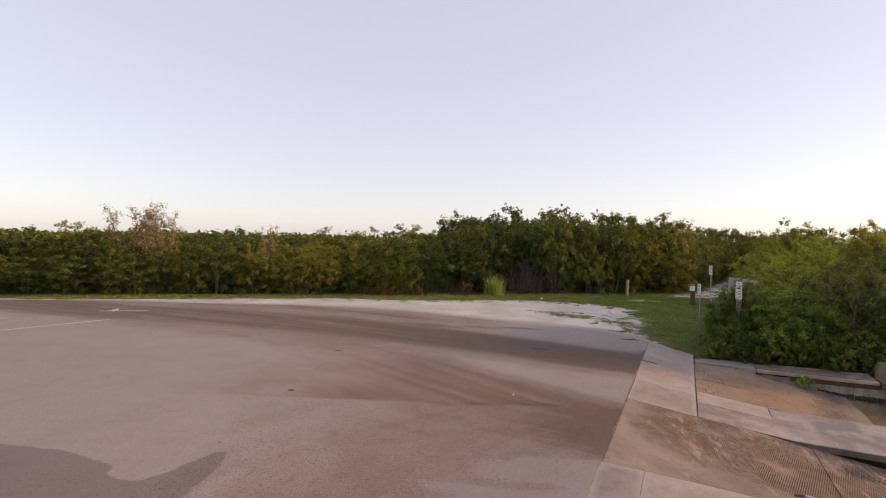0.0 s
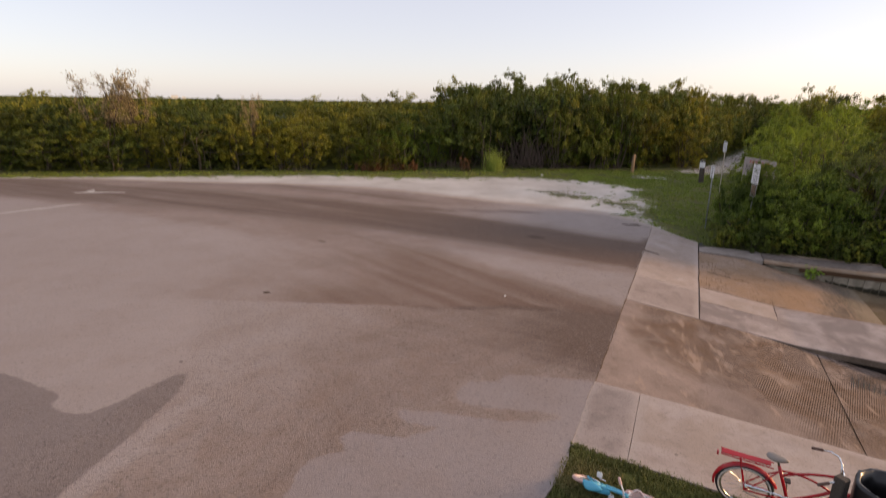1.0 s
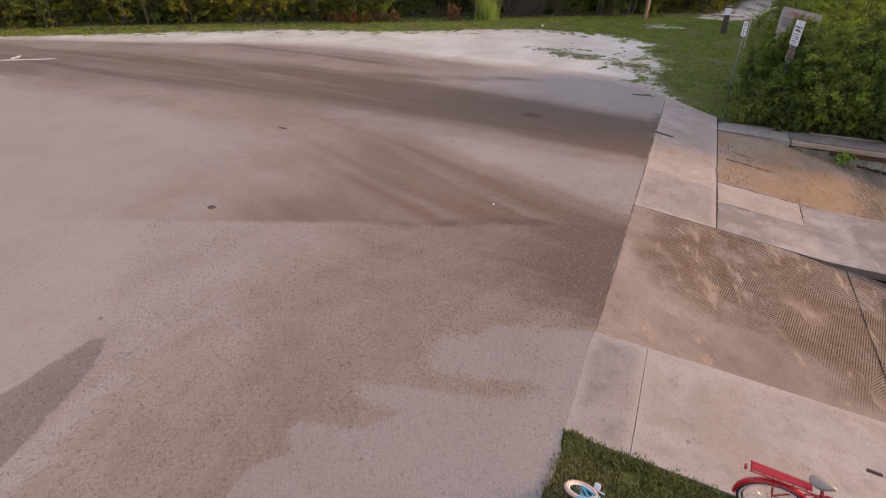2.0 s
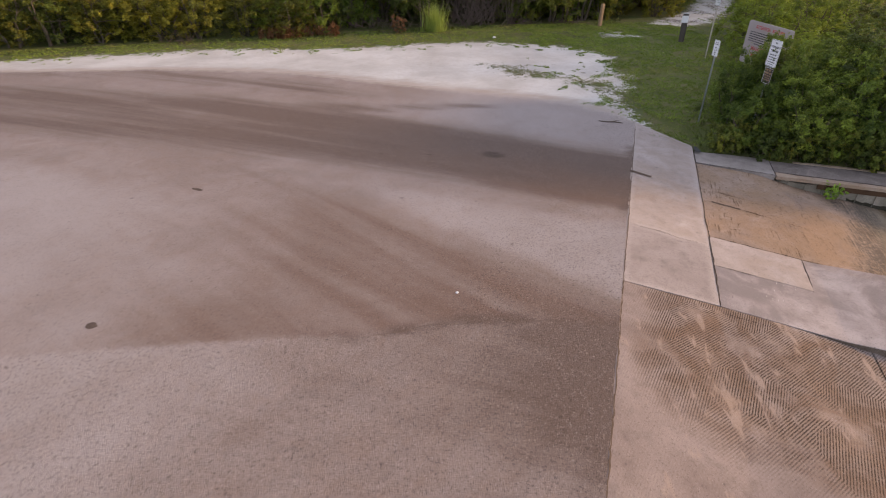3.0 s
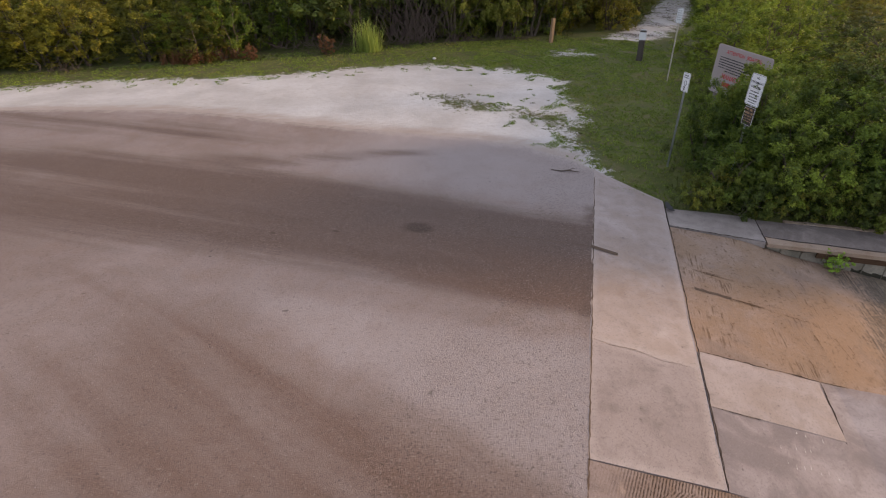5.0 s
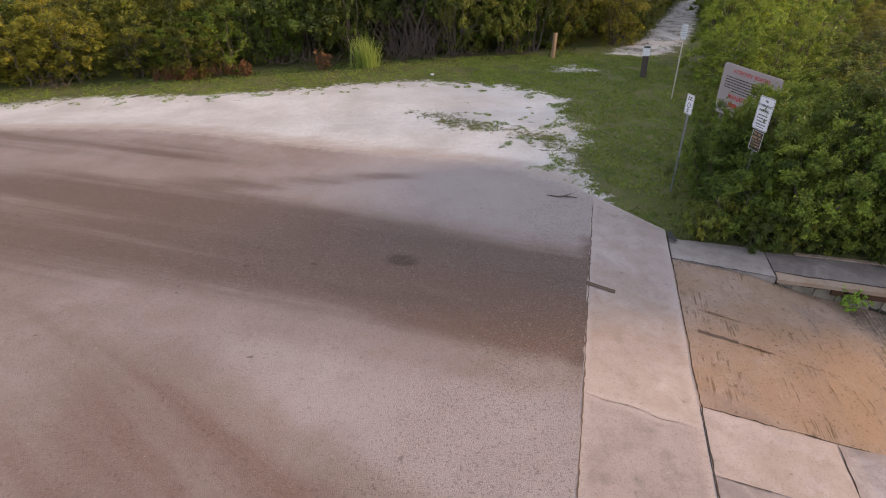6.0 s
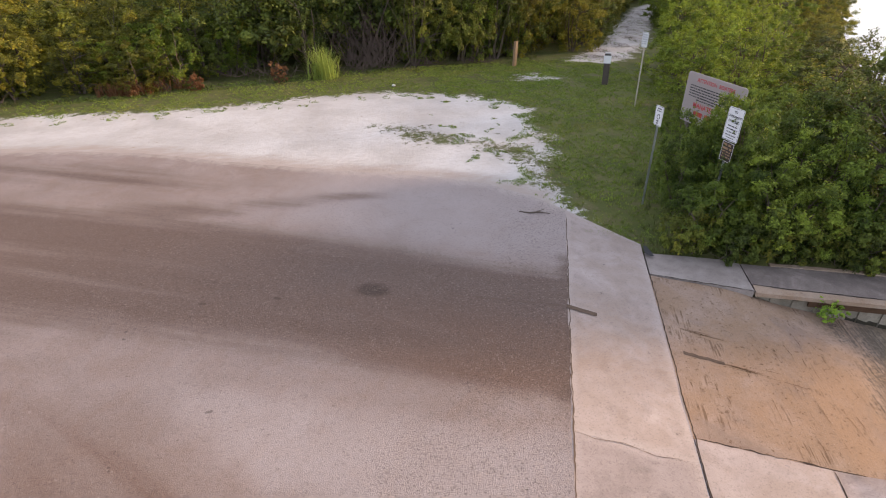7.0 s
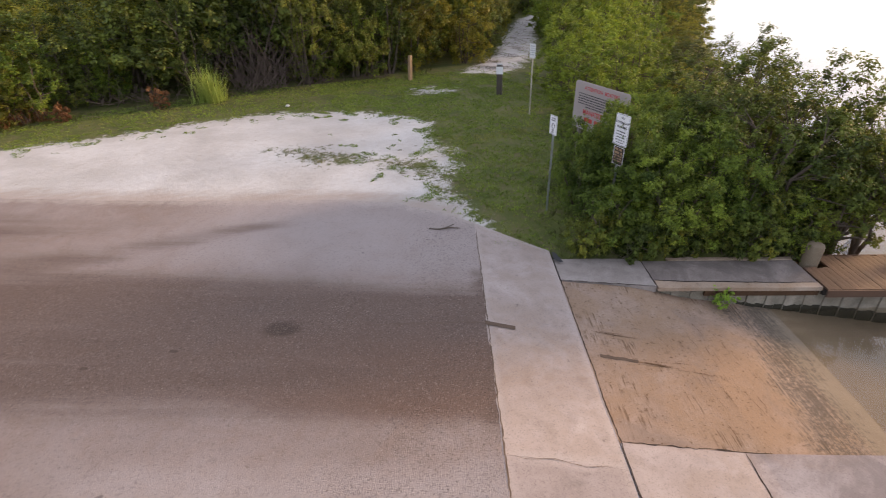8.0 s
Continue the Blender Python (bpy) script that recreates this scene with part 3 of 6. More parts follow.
water = new("water", mesh_of("water", [(-4000, -4000, WATER_Z), (4000, -4000, WATER_Z), (4000, 4000, WATER_Z), (-4000, 4000, WATER_Z)], [(0, 1, 2, 3)], WATER))
tagged(water, "calm murky bay water reflecting the pale evening sky", "water", kind="structure")


# ---- asphalt lot ----
PATCH = [(-9, 9.3), (-6.44, 8.94), (-5.93, 8.72), (-5.32, 8.45), (-5.11, 8.03), (-4.58, 7.93), (-4.32, 8.3), (-3.95, 9.1), (-3.75, 9.25),
         (-3.6, 8.6), (-3.7, 7.6), (-3.95, 5.8), (-4.6, 3.5), (-9, 2)]


PALE_PATCH = [(-14, 10.6), (-8.48, 11.28), (-7.33, 11.9), (-4.66, 11.94), (-4.15, 10.38), (-3.83, 9.23), (-4.42, 8.0), (-9, 8.6), (-14, 9)]


def line_u(v, pts):
    return float(np.interp(v, [p[0] for p in pts], [p[1] for p in pts]))


CRACK = [(-12, -6.8), (-9.65, -5.75), (-5.73, -3.81), (-4.8, -3.33), (-3.71, -2.94), (-2.77, -2.24), (-1.9, -1.82), (-0.09, -1.34), (0, -1.3)]


SEAL_EDGE = [(-4.5, 0.1), (-4.72, -0.6), (-5.0, -1.4), (-5.35, -1.42), (-5.5, -1.82), (-5.78, -1.92), (-6.0, -1.95), (-6.25, -1.78), (-6.1, -1.15), (-5.78, -0.3),
             (-5.98, -0.25), (-6.35, -0.95), (-6.62, -1.9), (-6.85, -2.56), (-7.1, -2.3), (-6.95, -1.75), (-7.45, -2.1), (-7.62, -2.8), (-7.85, -2.9), (-8.0, -2.6),
             (-8.4, -2.95), (-8.7, -2.88), (-9.1, -2.75), (-9.5, -2.35), (-14, -1.6), (-14, 0.1)]
OLD_SEAM = ((-9.0, -5.9), (-7.93, -6.16), (-7.46, -6.28), (-6.81, -6.87), (-5.91, -7.46), (-5.19, -8.34), (-1.0, -12.84), (3.0, -17.0))


def stains(x, y):
    """dark, brown, light, crisp patch: worn, rusty and bleached zones of the asphalt."""
    u, v = to_ramp(x, y)
    wob = 0.5 * noise.noise((x * 0.35, y * 0.35, 0)) + 0.2 * noise.noise((x * 1.3, y * 1.3, 3))
    # tyre sweep: lines of equal s curve from the lanes away to the entrance
    s = u + 0.38 * v + 0.012 * min(v + 5, 0) ** 2 + 0.25 * wob
    sweep = noise.noise((s * 0.95, v * 0.10, 7)) + 0.6 * noise.noise((s * 2.4, v * 0.16, 17)) + 0.3 * noise.noise((s * 6.5, v * 0.3, 27))
    along_lot = noise.noise((u * 1.1, v * 0.12, 31)) + 0.6 * noise.noise((u * 2.9, v * 0.2, 37)) + 0.3 * noise.noise((u * 7, v * 0.35, 47))
    lo = line_u(v, ((-26, -2.0), (-20, -0.2), (-13, 1.2), (-10, 1.9), (-6.6, 2.45), (0, 2.75)))
    hi = line_u(v, ((-26, 4.6), (-20, 6.0), (-13, 7.0), (-10, 7.1), (-5.3, 7.1), (0, 6.6)))
    uu = u + 0.35 * wob
    dark = smooth(lo - 0.3, lo + 1.1 - 0.06 * v, uu) * (1 - smooth(hi - 1.0, hi + 0.15, uu)) * (0.85 + 0.28 * along_lot)
    dark *= 0.68 + 0.42 * smooth(-18, -5, v)
    arc = line_u(v, ((-14, 5.6), (-7.92, 7.4), (-6.94, 7.98), (-5.65, 8.62), (-3.8, 9.5)))
    half = 0.48 + 0.5 * smooth(-4.5, -9.0, v)
    dark = max(dark, (0.44 + 0.2 * along_lot) * (1 - smooth(0.1 * half, half, abs(u - arc + 0.3 * wob))) * smooth(-14, -9, v) * (1 - smooth(-5.5, -3.4, v)))
    side = line_u(v, ((-24, 6.9), (-18.8, 8.05), (-13, 8.5), (-10.8, 8.6)))
    dark = max(dark, (0.38 + 0.4 * along_lot) * (1 - smooth(0.2, 1.5, abs(u - side + 0.8 * wob))) * (1 - smooth(-12, -6.5, v)))
    spot = 1 - smooth(0.06, 0.36, math.hypot((u - 5.0) * 1.1, (v + 3.6) * 0.75))
    rust = smooth(2.6, 3.3, uu) * (1 - smooth(4.3, 5.4, uu)) * smooth(-7.0, -0.5, v)
    brown = 0.95 * rust
    dark *= 1 - 0.35 * rust
    bleach = poly_sd(x, y, PALE_PATCH) if x < -2 and y < 14 else -1.0
    crack = line_u(v, CRACK)
    above = smooth(crack - 0.06, crack + 0.06, u)
    if u < crack:
        s = v - 0.07 * (u + 7.2) ** 2 + 0.3 * wob
        sweep = noise.noise((s * 0.9, u * 0.1, 57)) + 0.6 * noise.noise((s * 2.6, u * 0.16, 67)) + 0.3 * noise.noise((s * 6.5, u * 0.3, 77))
    fan = above * (1 - smooth(-1.3, -0.2, s)) * (0.36 + 0.34 * smooth(-9, -0.5, v)) * (1.0 + 0.5 * sweep)
    fan *= smooth(-15, -5.0, v + 2.5 * wob)
    bare = smooth(-5.6, -7.8, v + 0.8 * wob) * (1 - smooth(-2.6, -0.4, u)) * smooth(-13, -10, v)
    fan *= 1 - 0.5 * bare
    brown = max(brown, fan)
    below = (1 - above) * smooth(-11, -4, v)
    grime = (0.22 + 0.22 * sweep) + 0.75 * smooth(-3.2, -0.1, v) * smooth(-4.7, -3.2, u + 0.3 * wob)
    dark = max(dark, below * grime * (1 - smooth(-3.6, -6.4, u) * 0.6))
    dark = max(dark, 0.55 * above * smooth(-2.6, -0.2, v) * (1 - smooth(-1.6, -0.3, u)))
    brown = max(brown, 0.3 * below * smooth(-6.5, -2, v))
    light = 0.75 * smooth(-1.2, -0.1, s) * (1 - smooth(lo - 0.9, lo + 0.1, uu)) * smooth(-10, -4, v)
    light = max(light, 0.8 * smooth(hi - 1.2, hi + 0.9, uu) * (1 - 0.75 * smooth(-5, -9, v)))
    rift = abs(u - crack + 0.12 * noise.noise((v * 1.6, 0, 3)))
    dark = max(dark, (0.75 + 0.5 * noise.noise((v * 2.2, u * 3, 8))) * (1 - smooth(0.03, 0.34, rift)) * smooth(-5.5, -2.6, v))
    film = poly_sd(u, v, SEAL_EDGE) if v > -4 and u < -3.5 else -1.0
    grey = smooth(-0.1, 0.1, film)
    dark, brown = dark * (1 - 0.85 * grey), brown * (1 - grey)
    old = (1 - smooth(-0.12, 0.12, v - line_u(u, OLD_SEAM) + 0.15 * wob)) * (1 - smooth(-5.3, -4.5, u))
    light = max(light, 0.6 * old)
    brown *= 1 - 0.5 * old
    light = max(light, (0.78 + 0.25 * sweep) * (1 - above) * (1 - smooth(-6.5, -3.0, v)))
    light = max(light, 0.75 * smooth(-0.12, 0.12, bleach + 0.1 * wob), 0.5 * bare)
    light = max(light, 0.8 * smooth(-6.0, -11, v) * (1 - smooth(-1.0, 1.0, u)))
    coarse = max(1 - above, smooth(-2.5, -0.5, v), 0.8 * min(1, dark), smooth(2.8, 1.6, u) * smooth(-3.5, -1.5, v)) * smooth(-14, -6, v)
    coarse *= (1 - 0.6 * old) * (1 - 0.8 * grey) * (1 - 0.8 * smooth(-0.1, 0.1, bleach))
    light = max(light, 0.8 * (1 - smooth(0.12, 0.3, seg_dist(x, y, -4.3, 4.0, -3.3, 8.4) + 0.1 * wob)))
    patch = poly_sd(x, y, PATCH) if x < -1.5 and y < 11.5 else -0.6
    # grimy crumbled edge along the concrete
    edge = smooth(-0.42, -0.02, v + 0.14 * noise.noise((u * 2.6, v, 9)))
    dark = max(dark, edge * (0.85 + 0.5 * noise.noise((u * 3.1, v * 2, 12))) * max(smooth(-4.5, -3.0, u) * (1 - smooth(-1.4, -0.6, u)), 0.9 * smooth(2.3, 3.0, u)) * (1 - smooth(6.4, 7.6, u)))
    dark += 0.9 * spot
    return max(0, min(1.6, dark)), max(0, min(1, brown)), max(0, min(1, light)), max(-0.6, min(0.6, patch)), s, u, v, coarse, max(-0.6, min(0.6, film))


def build_asphalt():
    vs = [-0.14 * i for i in range(121)]
    while vs[-1] > -85:
        vs.append(vs[-1] - max(0.14, (vs[-2] - vs[-1]) * 1.12))
    near = [i / 175 for i in range(176)]
    verts = []
    names = ("dark", "brown", "light", "patch", "sweep", "across", "run", "coarse", "seal", "dust")
    marks = [[] for _ in names]
    w = None
    for v in vs:
        ub = float(np.interp(v, EDGE_V, EDGE_U)) + 0.06 * noise.noise((v * 1.7, 0, 0)) + 0.02 * noise.noise((v * 9, 0, 4))
        us = [-60, -40, -28, -20, -16] + [-13 + (ub + 13) * t for t in near]
        w = len(us)
        for u in us:
            vv = v
            if v == 0.0:
                vv = 0.03 * noise.noise((u * 6, 1, 0)) + (0.04 if u > -6.4 else 0.16) * noise.noise((u * 1.1, 2, 0)) + 0.012 * noise.noise((u * 23, 5, 0)) + 0.012
            x, y = from_ramp(u, vv)
            verts.append((x, y, lie(x, y) + 0.002))
            for column, value in zip(marks, (*stains(x, y), 1 - smooth(0.0, 0.9, ub - u))):
                column.append(value)
    n = len(vs)
    faces = [(j * w + i + 1, j * w + i, (j + 1) * w + i, (j + 1) * w + i + 1) for j in range(n - 1) for i in range(w - 1)]
    # skirt down the broken edges
    rim = list(range(0, w)) + [j * w + w - 1 for j in range(1, n)]
    o, m = len(verts), len(rim)
    for drop in (0.0, 0.12):
        for i in rim:
            x, y, z = verts[i]
            verts.append((x, y, z - drop))
            for s in marks:
                s.append(s[i])
    faces += [(o + k, o + k + 1, o + m + k + 1, o + m + k) for k in range(m - 1)]
    ob = new("road", mesh_of("road", verts, faces, ASPHALT, True, dict(zip(names, marks))))
    tagged(ob, "worn pinkish grey asphalt lot with dark tyre bands", "road", kind="structure")


build_asphalt()


def ribbon(name, pts, width, material, height, up=0.004, seed=1, rough_edge=0.35, parent=None, blunt=False):
    """A thin uneven strip that lies on a surface, in ramp coordinates."""
    rng = random.Random(seed)
    fine = []
    for (a, b), (c, d) in zip(pts, pts[1:]):
        k = max(2, int(math.hypot(c - a, d - b) / 0.08))
        fine += [(a + (c - a) * i / k, b + (d - b) * i / k) for i in range(k)]
    fine.append(pts[-1])
    verts, faces = [], []
    for i, (u, v) in enumerate(fine):
        a, b = fine[max(i - 1, 0)], fine[min(i + 1, len(fine) - 1)]
        dx, dy = b[0] - a[0], b[1] - a[1]
        q = math.hypot(dx, dy) or 1
        nx, ny = -dy / q, dx / q
        j = rng.uniform(-1, 1) * width * rough_edge
        taper = 1.0 if blunt else min(1.0, 0.35 + i / 6, 0.35 + (len(fine) - 1 - i) / 6)
        h = width * 0.5 * taper * rng.uniform(1 - rough_edge, 1 + rough_edge)
        for s in (1, -1):
            uu, vv = u + nx * (s * h + j), v + ny * (s * h + j)
            x, y = from_ramp(uu, vv)
            verts.append((x, y, height(uu, vv) + up))
    faces = [(2 * i, 2 * i + 1, 2 * i + 3, 2 * i + 2) for i in range(len(fine) - 1)]
    return shape(name, verts, faces, material, parent)


def lot_z(u, v):
    return lie(*from_ramp(u, v))


def seam(pts, width, label, material=SEAL, seed=1):
    ob = ribbon("pavement_seam", pts, width, material, lot_z, 0.006, seed, 0.6)
    tagged(ob, label, "pavement seam", kind="structure")


seam([(-2.94, -3.71), (-2.61, -3.21), (-2.24, -2.77), (-2.12, -2.4), (-1.82, -1.9), (-1.56, -1.12), (-1.42, -0.6)], 0.009, "dark cracked paving seam across the asphalt", seed=3)


seam([(5.22, -0.03), (5.2, -0.9), (5.12, -2.1)], 0.03, "dark scrape trailing over the asphalt from the slab", seed=5)


def stain(u, v, long, wide, seed):
    """A dark blotch soaked into the asphalt."""
    rng = random.Random(seed)
    verts = [(*from_ramp(u, v), lot_z(u, v) + 0.005)]
    for k in range(20):
        a = k * math.pi / 10
        r = 1 + 0.28 * noise.noise((math.cos(a) * 1.7, math.sin(a) * 1.7, seed)) + rng.uniform(-0.1, 0.1)
        p, q = u + wide * r * math.sin(a), v + long * r * math.cos(a)
        verts.append((*from_ramp(p, q), lot_z(p, q) + 0.005))
    ob = shape("pavement_stain", verts, [(0, 1 + k, 1 + (k + 1) % 20) for k in range(20)], OIL)
    tagged(ob, "dark oily blotch soaked into the worn asphalt", "pavement stain", kind="structure")


stain(-4.1, -7.58, 0.09, 0.07, 2)
stain(0.32, -9.35, 0.15, 0.05, 3)
stain(4.35, -5.2, 0.08, 0.04, 4)
stain(3.9, -6.4, 0.06, 0.04, 5)


def road_line(pts, width):
    ob = ribbon("road_marking", pts, width, WHITELINE, lot_z, 0.004, 9, 0.12)
    tagged(ob, "faded white painted parking line on asphalt", "road marking", kind="structure")


road_line([(-3.6, -22.0), (0.24, -21.3)], 0.13)
road_line([(1.75, -24.5), (3.0, -22.65)], 0.22)
road_line([(-2.5, -26.0), (-1.7, -25.15)], 0.13)
road_line([(2.2, -24.1), (2.8, -24.6)], 0.3)


# ---- concrete ----
def rust_at(u, v):
    """Orange silt washed along the far lane and over the apron beside it."""
    if u < 0.2 < v + 0.2:
        return 0.6 * smooth(0.4, 1.3, v) * (1 - smooth(3.0, 4.4, v)) * smooth(-3.6, -2.0, u) * (0.7 + 0.6 * noise.noise((u, v, 12)))
    if u < 2.4 or v < -0.2:
        return 0.0
    if v < 1.71:
        return 0.5 * smooth(2.9, 4.0, u) * (1 - smooth(5.0, 6.6, u))
    return 0.95 * smooth(2.7, 3.9, u + 0.25 * (v - 1.7)) * (1 - smooth(5.4, 6.5, u)) * (1 - smooth(4.3, 5.6, v)) * smooth(1.6, 2.3, v)


def slab(name, u0, u1, v0, v1, height, material, parent, thick=0.2, step=0.12, label="", slant=0.0, tide=False, seed=0, start_of=None, end_of=None):
    """One cast slab in the ramp frame with a worn edge; slant pulls in its far end along v, start_of and end_of give skewed ends."""
    nu, nv = max(2, int((u1 - u0) / step)), max(2, int((v1 - v0) / step))
    verts, faces, wet, deep, bed, rake, rust, rim_wear = [], [], [], [], [], [], [], []
    for j in range(nv + 1):
        for i in range(nu + 1):
            v = v0 + (v1 - v0) * j / nv
            end = end_of(v) if end_of else u1 - slant * (v - v0) / (v1 - v0)
            begin = start_of(v) if start_of else u0
            u = begin + (end - begin) * i / nu
            rim = i in (0, nu) or j in (0, nv)
            if rim:
                u += 0.004 * noise.noise((u * 7, v * 7, seed))
                v += 0.004 * noise.noise((u * 7, v * 7, seed + 5))
            x, y = from_ramp(u, v)
            z = height(u, v) + 0.006 * noise.noise((x * 1.2, y * 1.2, seed)) - (0.003 if rim else 0)
            verts.append((x, y, z))
            wet.append(max(smooth(4.5, 5.2, v + 0.12 * (6.5 - u) - 0.35 + 0.25 * noise.noise((u * 0.8, v, 6))) * (1 - smooth(5.4, 6.3, v + 0.1 * (6.5 - u) - 0.3)), 0.9 * (1 - smooth(0.25, 0.8, math.hypot((u - 6.3) * 1.2, (v - 5.35) * 0.9)))))
            deep.append(smooth(5.3, 6.0, v))
            rake.append(max(0.06, smooth(0.1, 0.8, v + 0.25 * noise.noise((u * 1.6, v * 1.6, 1))) * smooth(-3.3, -1.9, u + 0.3 * (v - 1.0) + 0.5 * noise.noise((u, v, 2)))))
            bed.append(smooth(6.3, 8.5, v + 0.35 * (u - 4.5)))
            rust.append(rust_at(u, v))
            inner = min(u - begin, end - u, v - v0, v1 - v)
            rim_wear.append(1 - smooth(0.0, 0.32, inner) if material in (GREYC, PALE) and u1 - u0 > 1.5 else 0.0)
    w = nu + 1
    faces = [(j * w + i + 1, j * w + i, (j + 1) * w + i, (j + 1) * w + i + 1)[::-1] for j in range(nv) for i in range(nu)]
    rim = list(range(w)) + [j * w + nu for j in range(1, nv + 1)] + [nv * w + i for i in range(nu - 1, -1, -1)] + [j * w for j in range(nv - 1, 0, -1)]
    o = len(verts)
    for i in rim:
        x, y, z = verts[i]
        verts.append((x, y, z - thick))
        wet.append(wet[i])
        deep.append(deep[i])
        bed.append(bed[i])
        rake.append(rake[i])
        rust.append(rust[i])
        rim_wear.append(0.0)
    for k in range(len(rim)):
        q = (k + 1) % len(rim)
        faces.append((rim[q], rim[k], o + k, o + q))
    faces.append(tuple(o + k for k in range(len(rim)))[::-1])
    return shape(name, verts, [f[::-1] for f in faces], material, parent, label, False, {"rust": rust, "rim": rim_wear, **({"tide": wet, "drowned": deep, "deep": bed} if tide else {"rake": rake} if material is GROOVED else {})})


def pier_edge(v):
    """Where the near lane ends against the apron and the pier."""
    return 0.05 + 0.17 * min(max(v, 0.0), 1.7) / 1.7


apron = tagged(new("pavement"), "pale pinkish concrete apron slabs beside the asphalt", "pavement", kind="structure")
slab("concrete_slab", 0.06, 2.338, 0.0, 1.70, strip_z, GREYC, apron, seed=1, start_of=lambda v: pier_edge(v) + 0.01)
slab("concrete_slab", 2.34, 9.28, 0.0, 1.70, strip_z, PALE, apron, slant=1.0, seed=2)
slab("concrete_slab", -6.45, -4.50, 0.0, 0.755, slab_z, GREYC, apron, seed=3)
slab("concrete_slab", -6.45, -4.50, 0.761, 7.0, slab_z, PALE, apron, seed=4)
ribbon("crack", [(2.36, 0.03), (2.30, 0.3), (2.35, 0.7), (2.27, 1.1), (2.31, 1.4), (2.28, 1.68)], 0.007, SEAL, strip_z, 0.005, 12, 0.5, apron)
ribbon("expansion_joint", [(0.24, 1.712), (1.58, 1.72), (2.8, 1.725), (3.6, 1.70), (4.2, 1.73), (5, 1.715), (6.4, 1.725), (8.25, 1.71)], 0.017, JOINTSHADE, strip_z, 0.008, 13, 0.5, apron)
ribbon("tar_bar", [(5.21, -0.02), (5.14, 0.52)], 0.11, TARBAR, lambda u, v: strip_z(u, max(v, 0)), 0.012, 14, 0.08, apron, True)
ribbon("edge_crack", [(-4.5, 0.03), (-2, 0.035), (0, 0.03), (3, 0.035), (6, 0.03), (8.9, 0.03)], 0.018, TARBAR, lambda u, v: strip_z(u, max(v, 0)), 0.005, 16, 0.5, apron)
ribbon("rubber_mat", [(8.15, 1.78), (7.7, 1.86)], 0.22, RUBBER, lambda u, v: -0.2, 0.01, 15, 0.15, apron)

ramp_near = tagged(new("boat_ramp"), "brown grooved concrete launching ramp lane with sand drifts", "boat ramp", kind="structure")
slab("lane_slab", -4.49, 0.2, 0.005, 4.1, near_lane_z, GROOVED, ramp_near, seed=5, end_of=lambda v: pier_edge(v) - 0.012)
slab("lane_slab", -4.49, 0.207, 4.115, 10.5, near_lane_z, GROOVED, ramp_near, seed=6)
ribbon("expansion_joint", [(-4.45, 4.1), (-2.0, 4.08), (0.18, 4.12)], 0.010, JOINTSHADE, near_lane_z, 0.006, 17, 0.5, ramp_near)
for k in range(8):
    a, b = 0.12 + 0.09 * k, 0.10 + 0.085 * k
    ribbon("mat_strip", [(-1.15 + 0.18 * a, 4.38 + a), (-0.45 - 0.02 * k, 4.52 + a)], 0.026, RUBBER, near_lane_z, 0.012, 60 + k, 0.25, ramp_near)
    ribbon("mat_strip", [(-1.12 + b, 4.5), (-0.95 + b, 5.15)], 0.022, RUBBER, near_lane_z, 0.015, 70 + k, 0.25, ramp_near)
ramp_far = tagged(new("boat_ramp"), "orange stained brushed concrete ramp lane running into water", "boat ramp", kind="structure")
slab("lane_slab", 2.77, 7.0, 1.712, 10.5, lane_z, BRUSHED, ramp_far, tide=True, seed=7, end_of=lambda v: 7.06 - 0.145 * min(v - 1.7, 1.6))
rng = random.Random(44)
ribbon("scrape", [(4.68, 1.95), (4.6, 2.6)], 0.085, TARBAR, lane_z, 0.006, 21, 0.15, ramp_far, True)
for cu, cv, n, length, spread in ((4.58, 2.5, 6, 0.7, 0.05), (5.35, 1.95, 5, 0.7, 0.05), (4.5, 3.2, 3, 0.4, 0.12)):
    for k in range(n):
        a = (cu + rng.uniform(-spread, spread), cv + rng.uniform(0, 0.3))
        l = length * rng.uniform(0.4, 1.0)
        b = (a[0] - 0.14 * l + rng.uniform(-0.02, 0.02), a[1] + l)
        ribbon("scrape", [a, ((a[0] + b[0]) / 2 + rng.uniform(-0.01, 0.01), (a[1] + b[1]) / 2), b], rng.uniform(0.008, 0.016), SCRAPE, lane_z, 0.006, rng.randrange(999), 0.25, ramp_far)

for k in range(26):
    a = (rng.uniform(3.3, 6.1), rng.uniform(3.5, 4.95))
    if rng.random() < 0.35:
        a = (rng.uniform(3.2, 6.3), rng.uniform(2.2, 3.6))
    l = rng.uniform(0.12, 0.5)
    b = (a[0] - l, a[1] + 0.16 * l + rng.uniform(-0.02, 0.02))
    ribbon("scrape", [a, ((a[0] + b[0]) / 2, (a[1] + b[1]) / 2 + rng.uniform(-0.008, 0.008)), b], rng.uniform(0.006, 0.016), SCRAPE, lane_z, 0.006, rng.randrange(999), 0.4, ramp_far)

pier = tagged(new("pier"), "grey concrete pier walkway between the two ramp lanes", "pier", kind="structure")
slab("deck", 0.22, 2.755, 1.712, 16.0, pier_z, DECKC, pier, thick=0.11, seed=8)
# side face coloured dark brown: its stains and the shade on it
slab("edge_face", 0.209, 0.219, 2.83, 10.4, lambda u, v: pier_z(u, v) - 0.014, SHADESTAINC, pier, thick=0.13, step=0.25, seed=18)
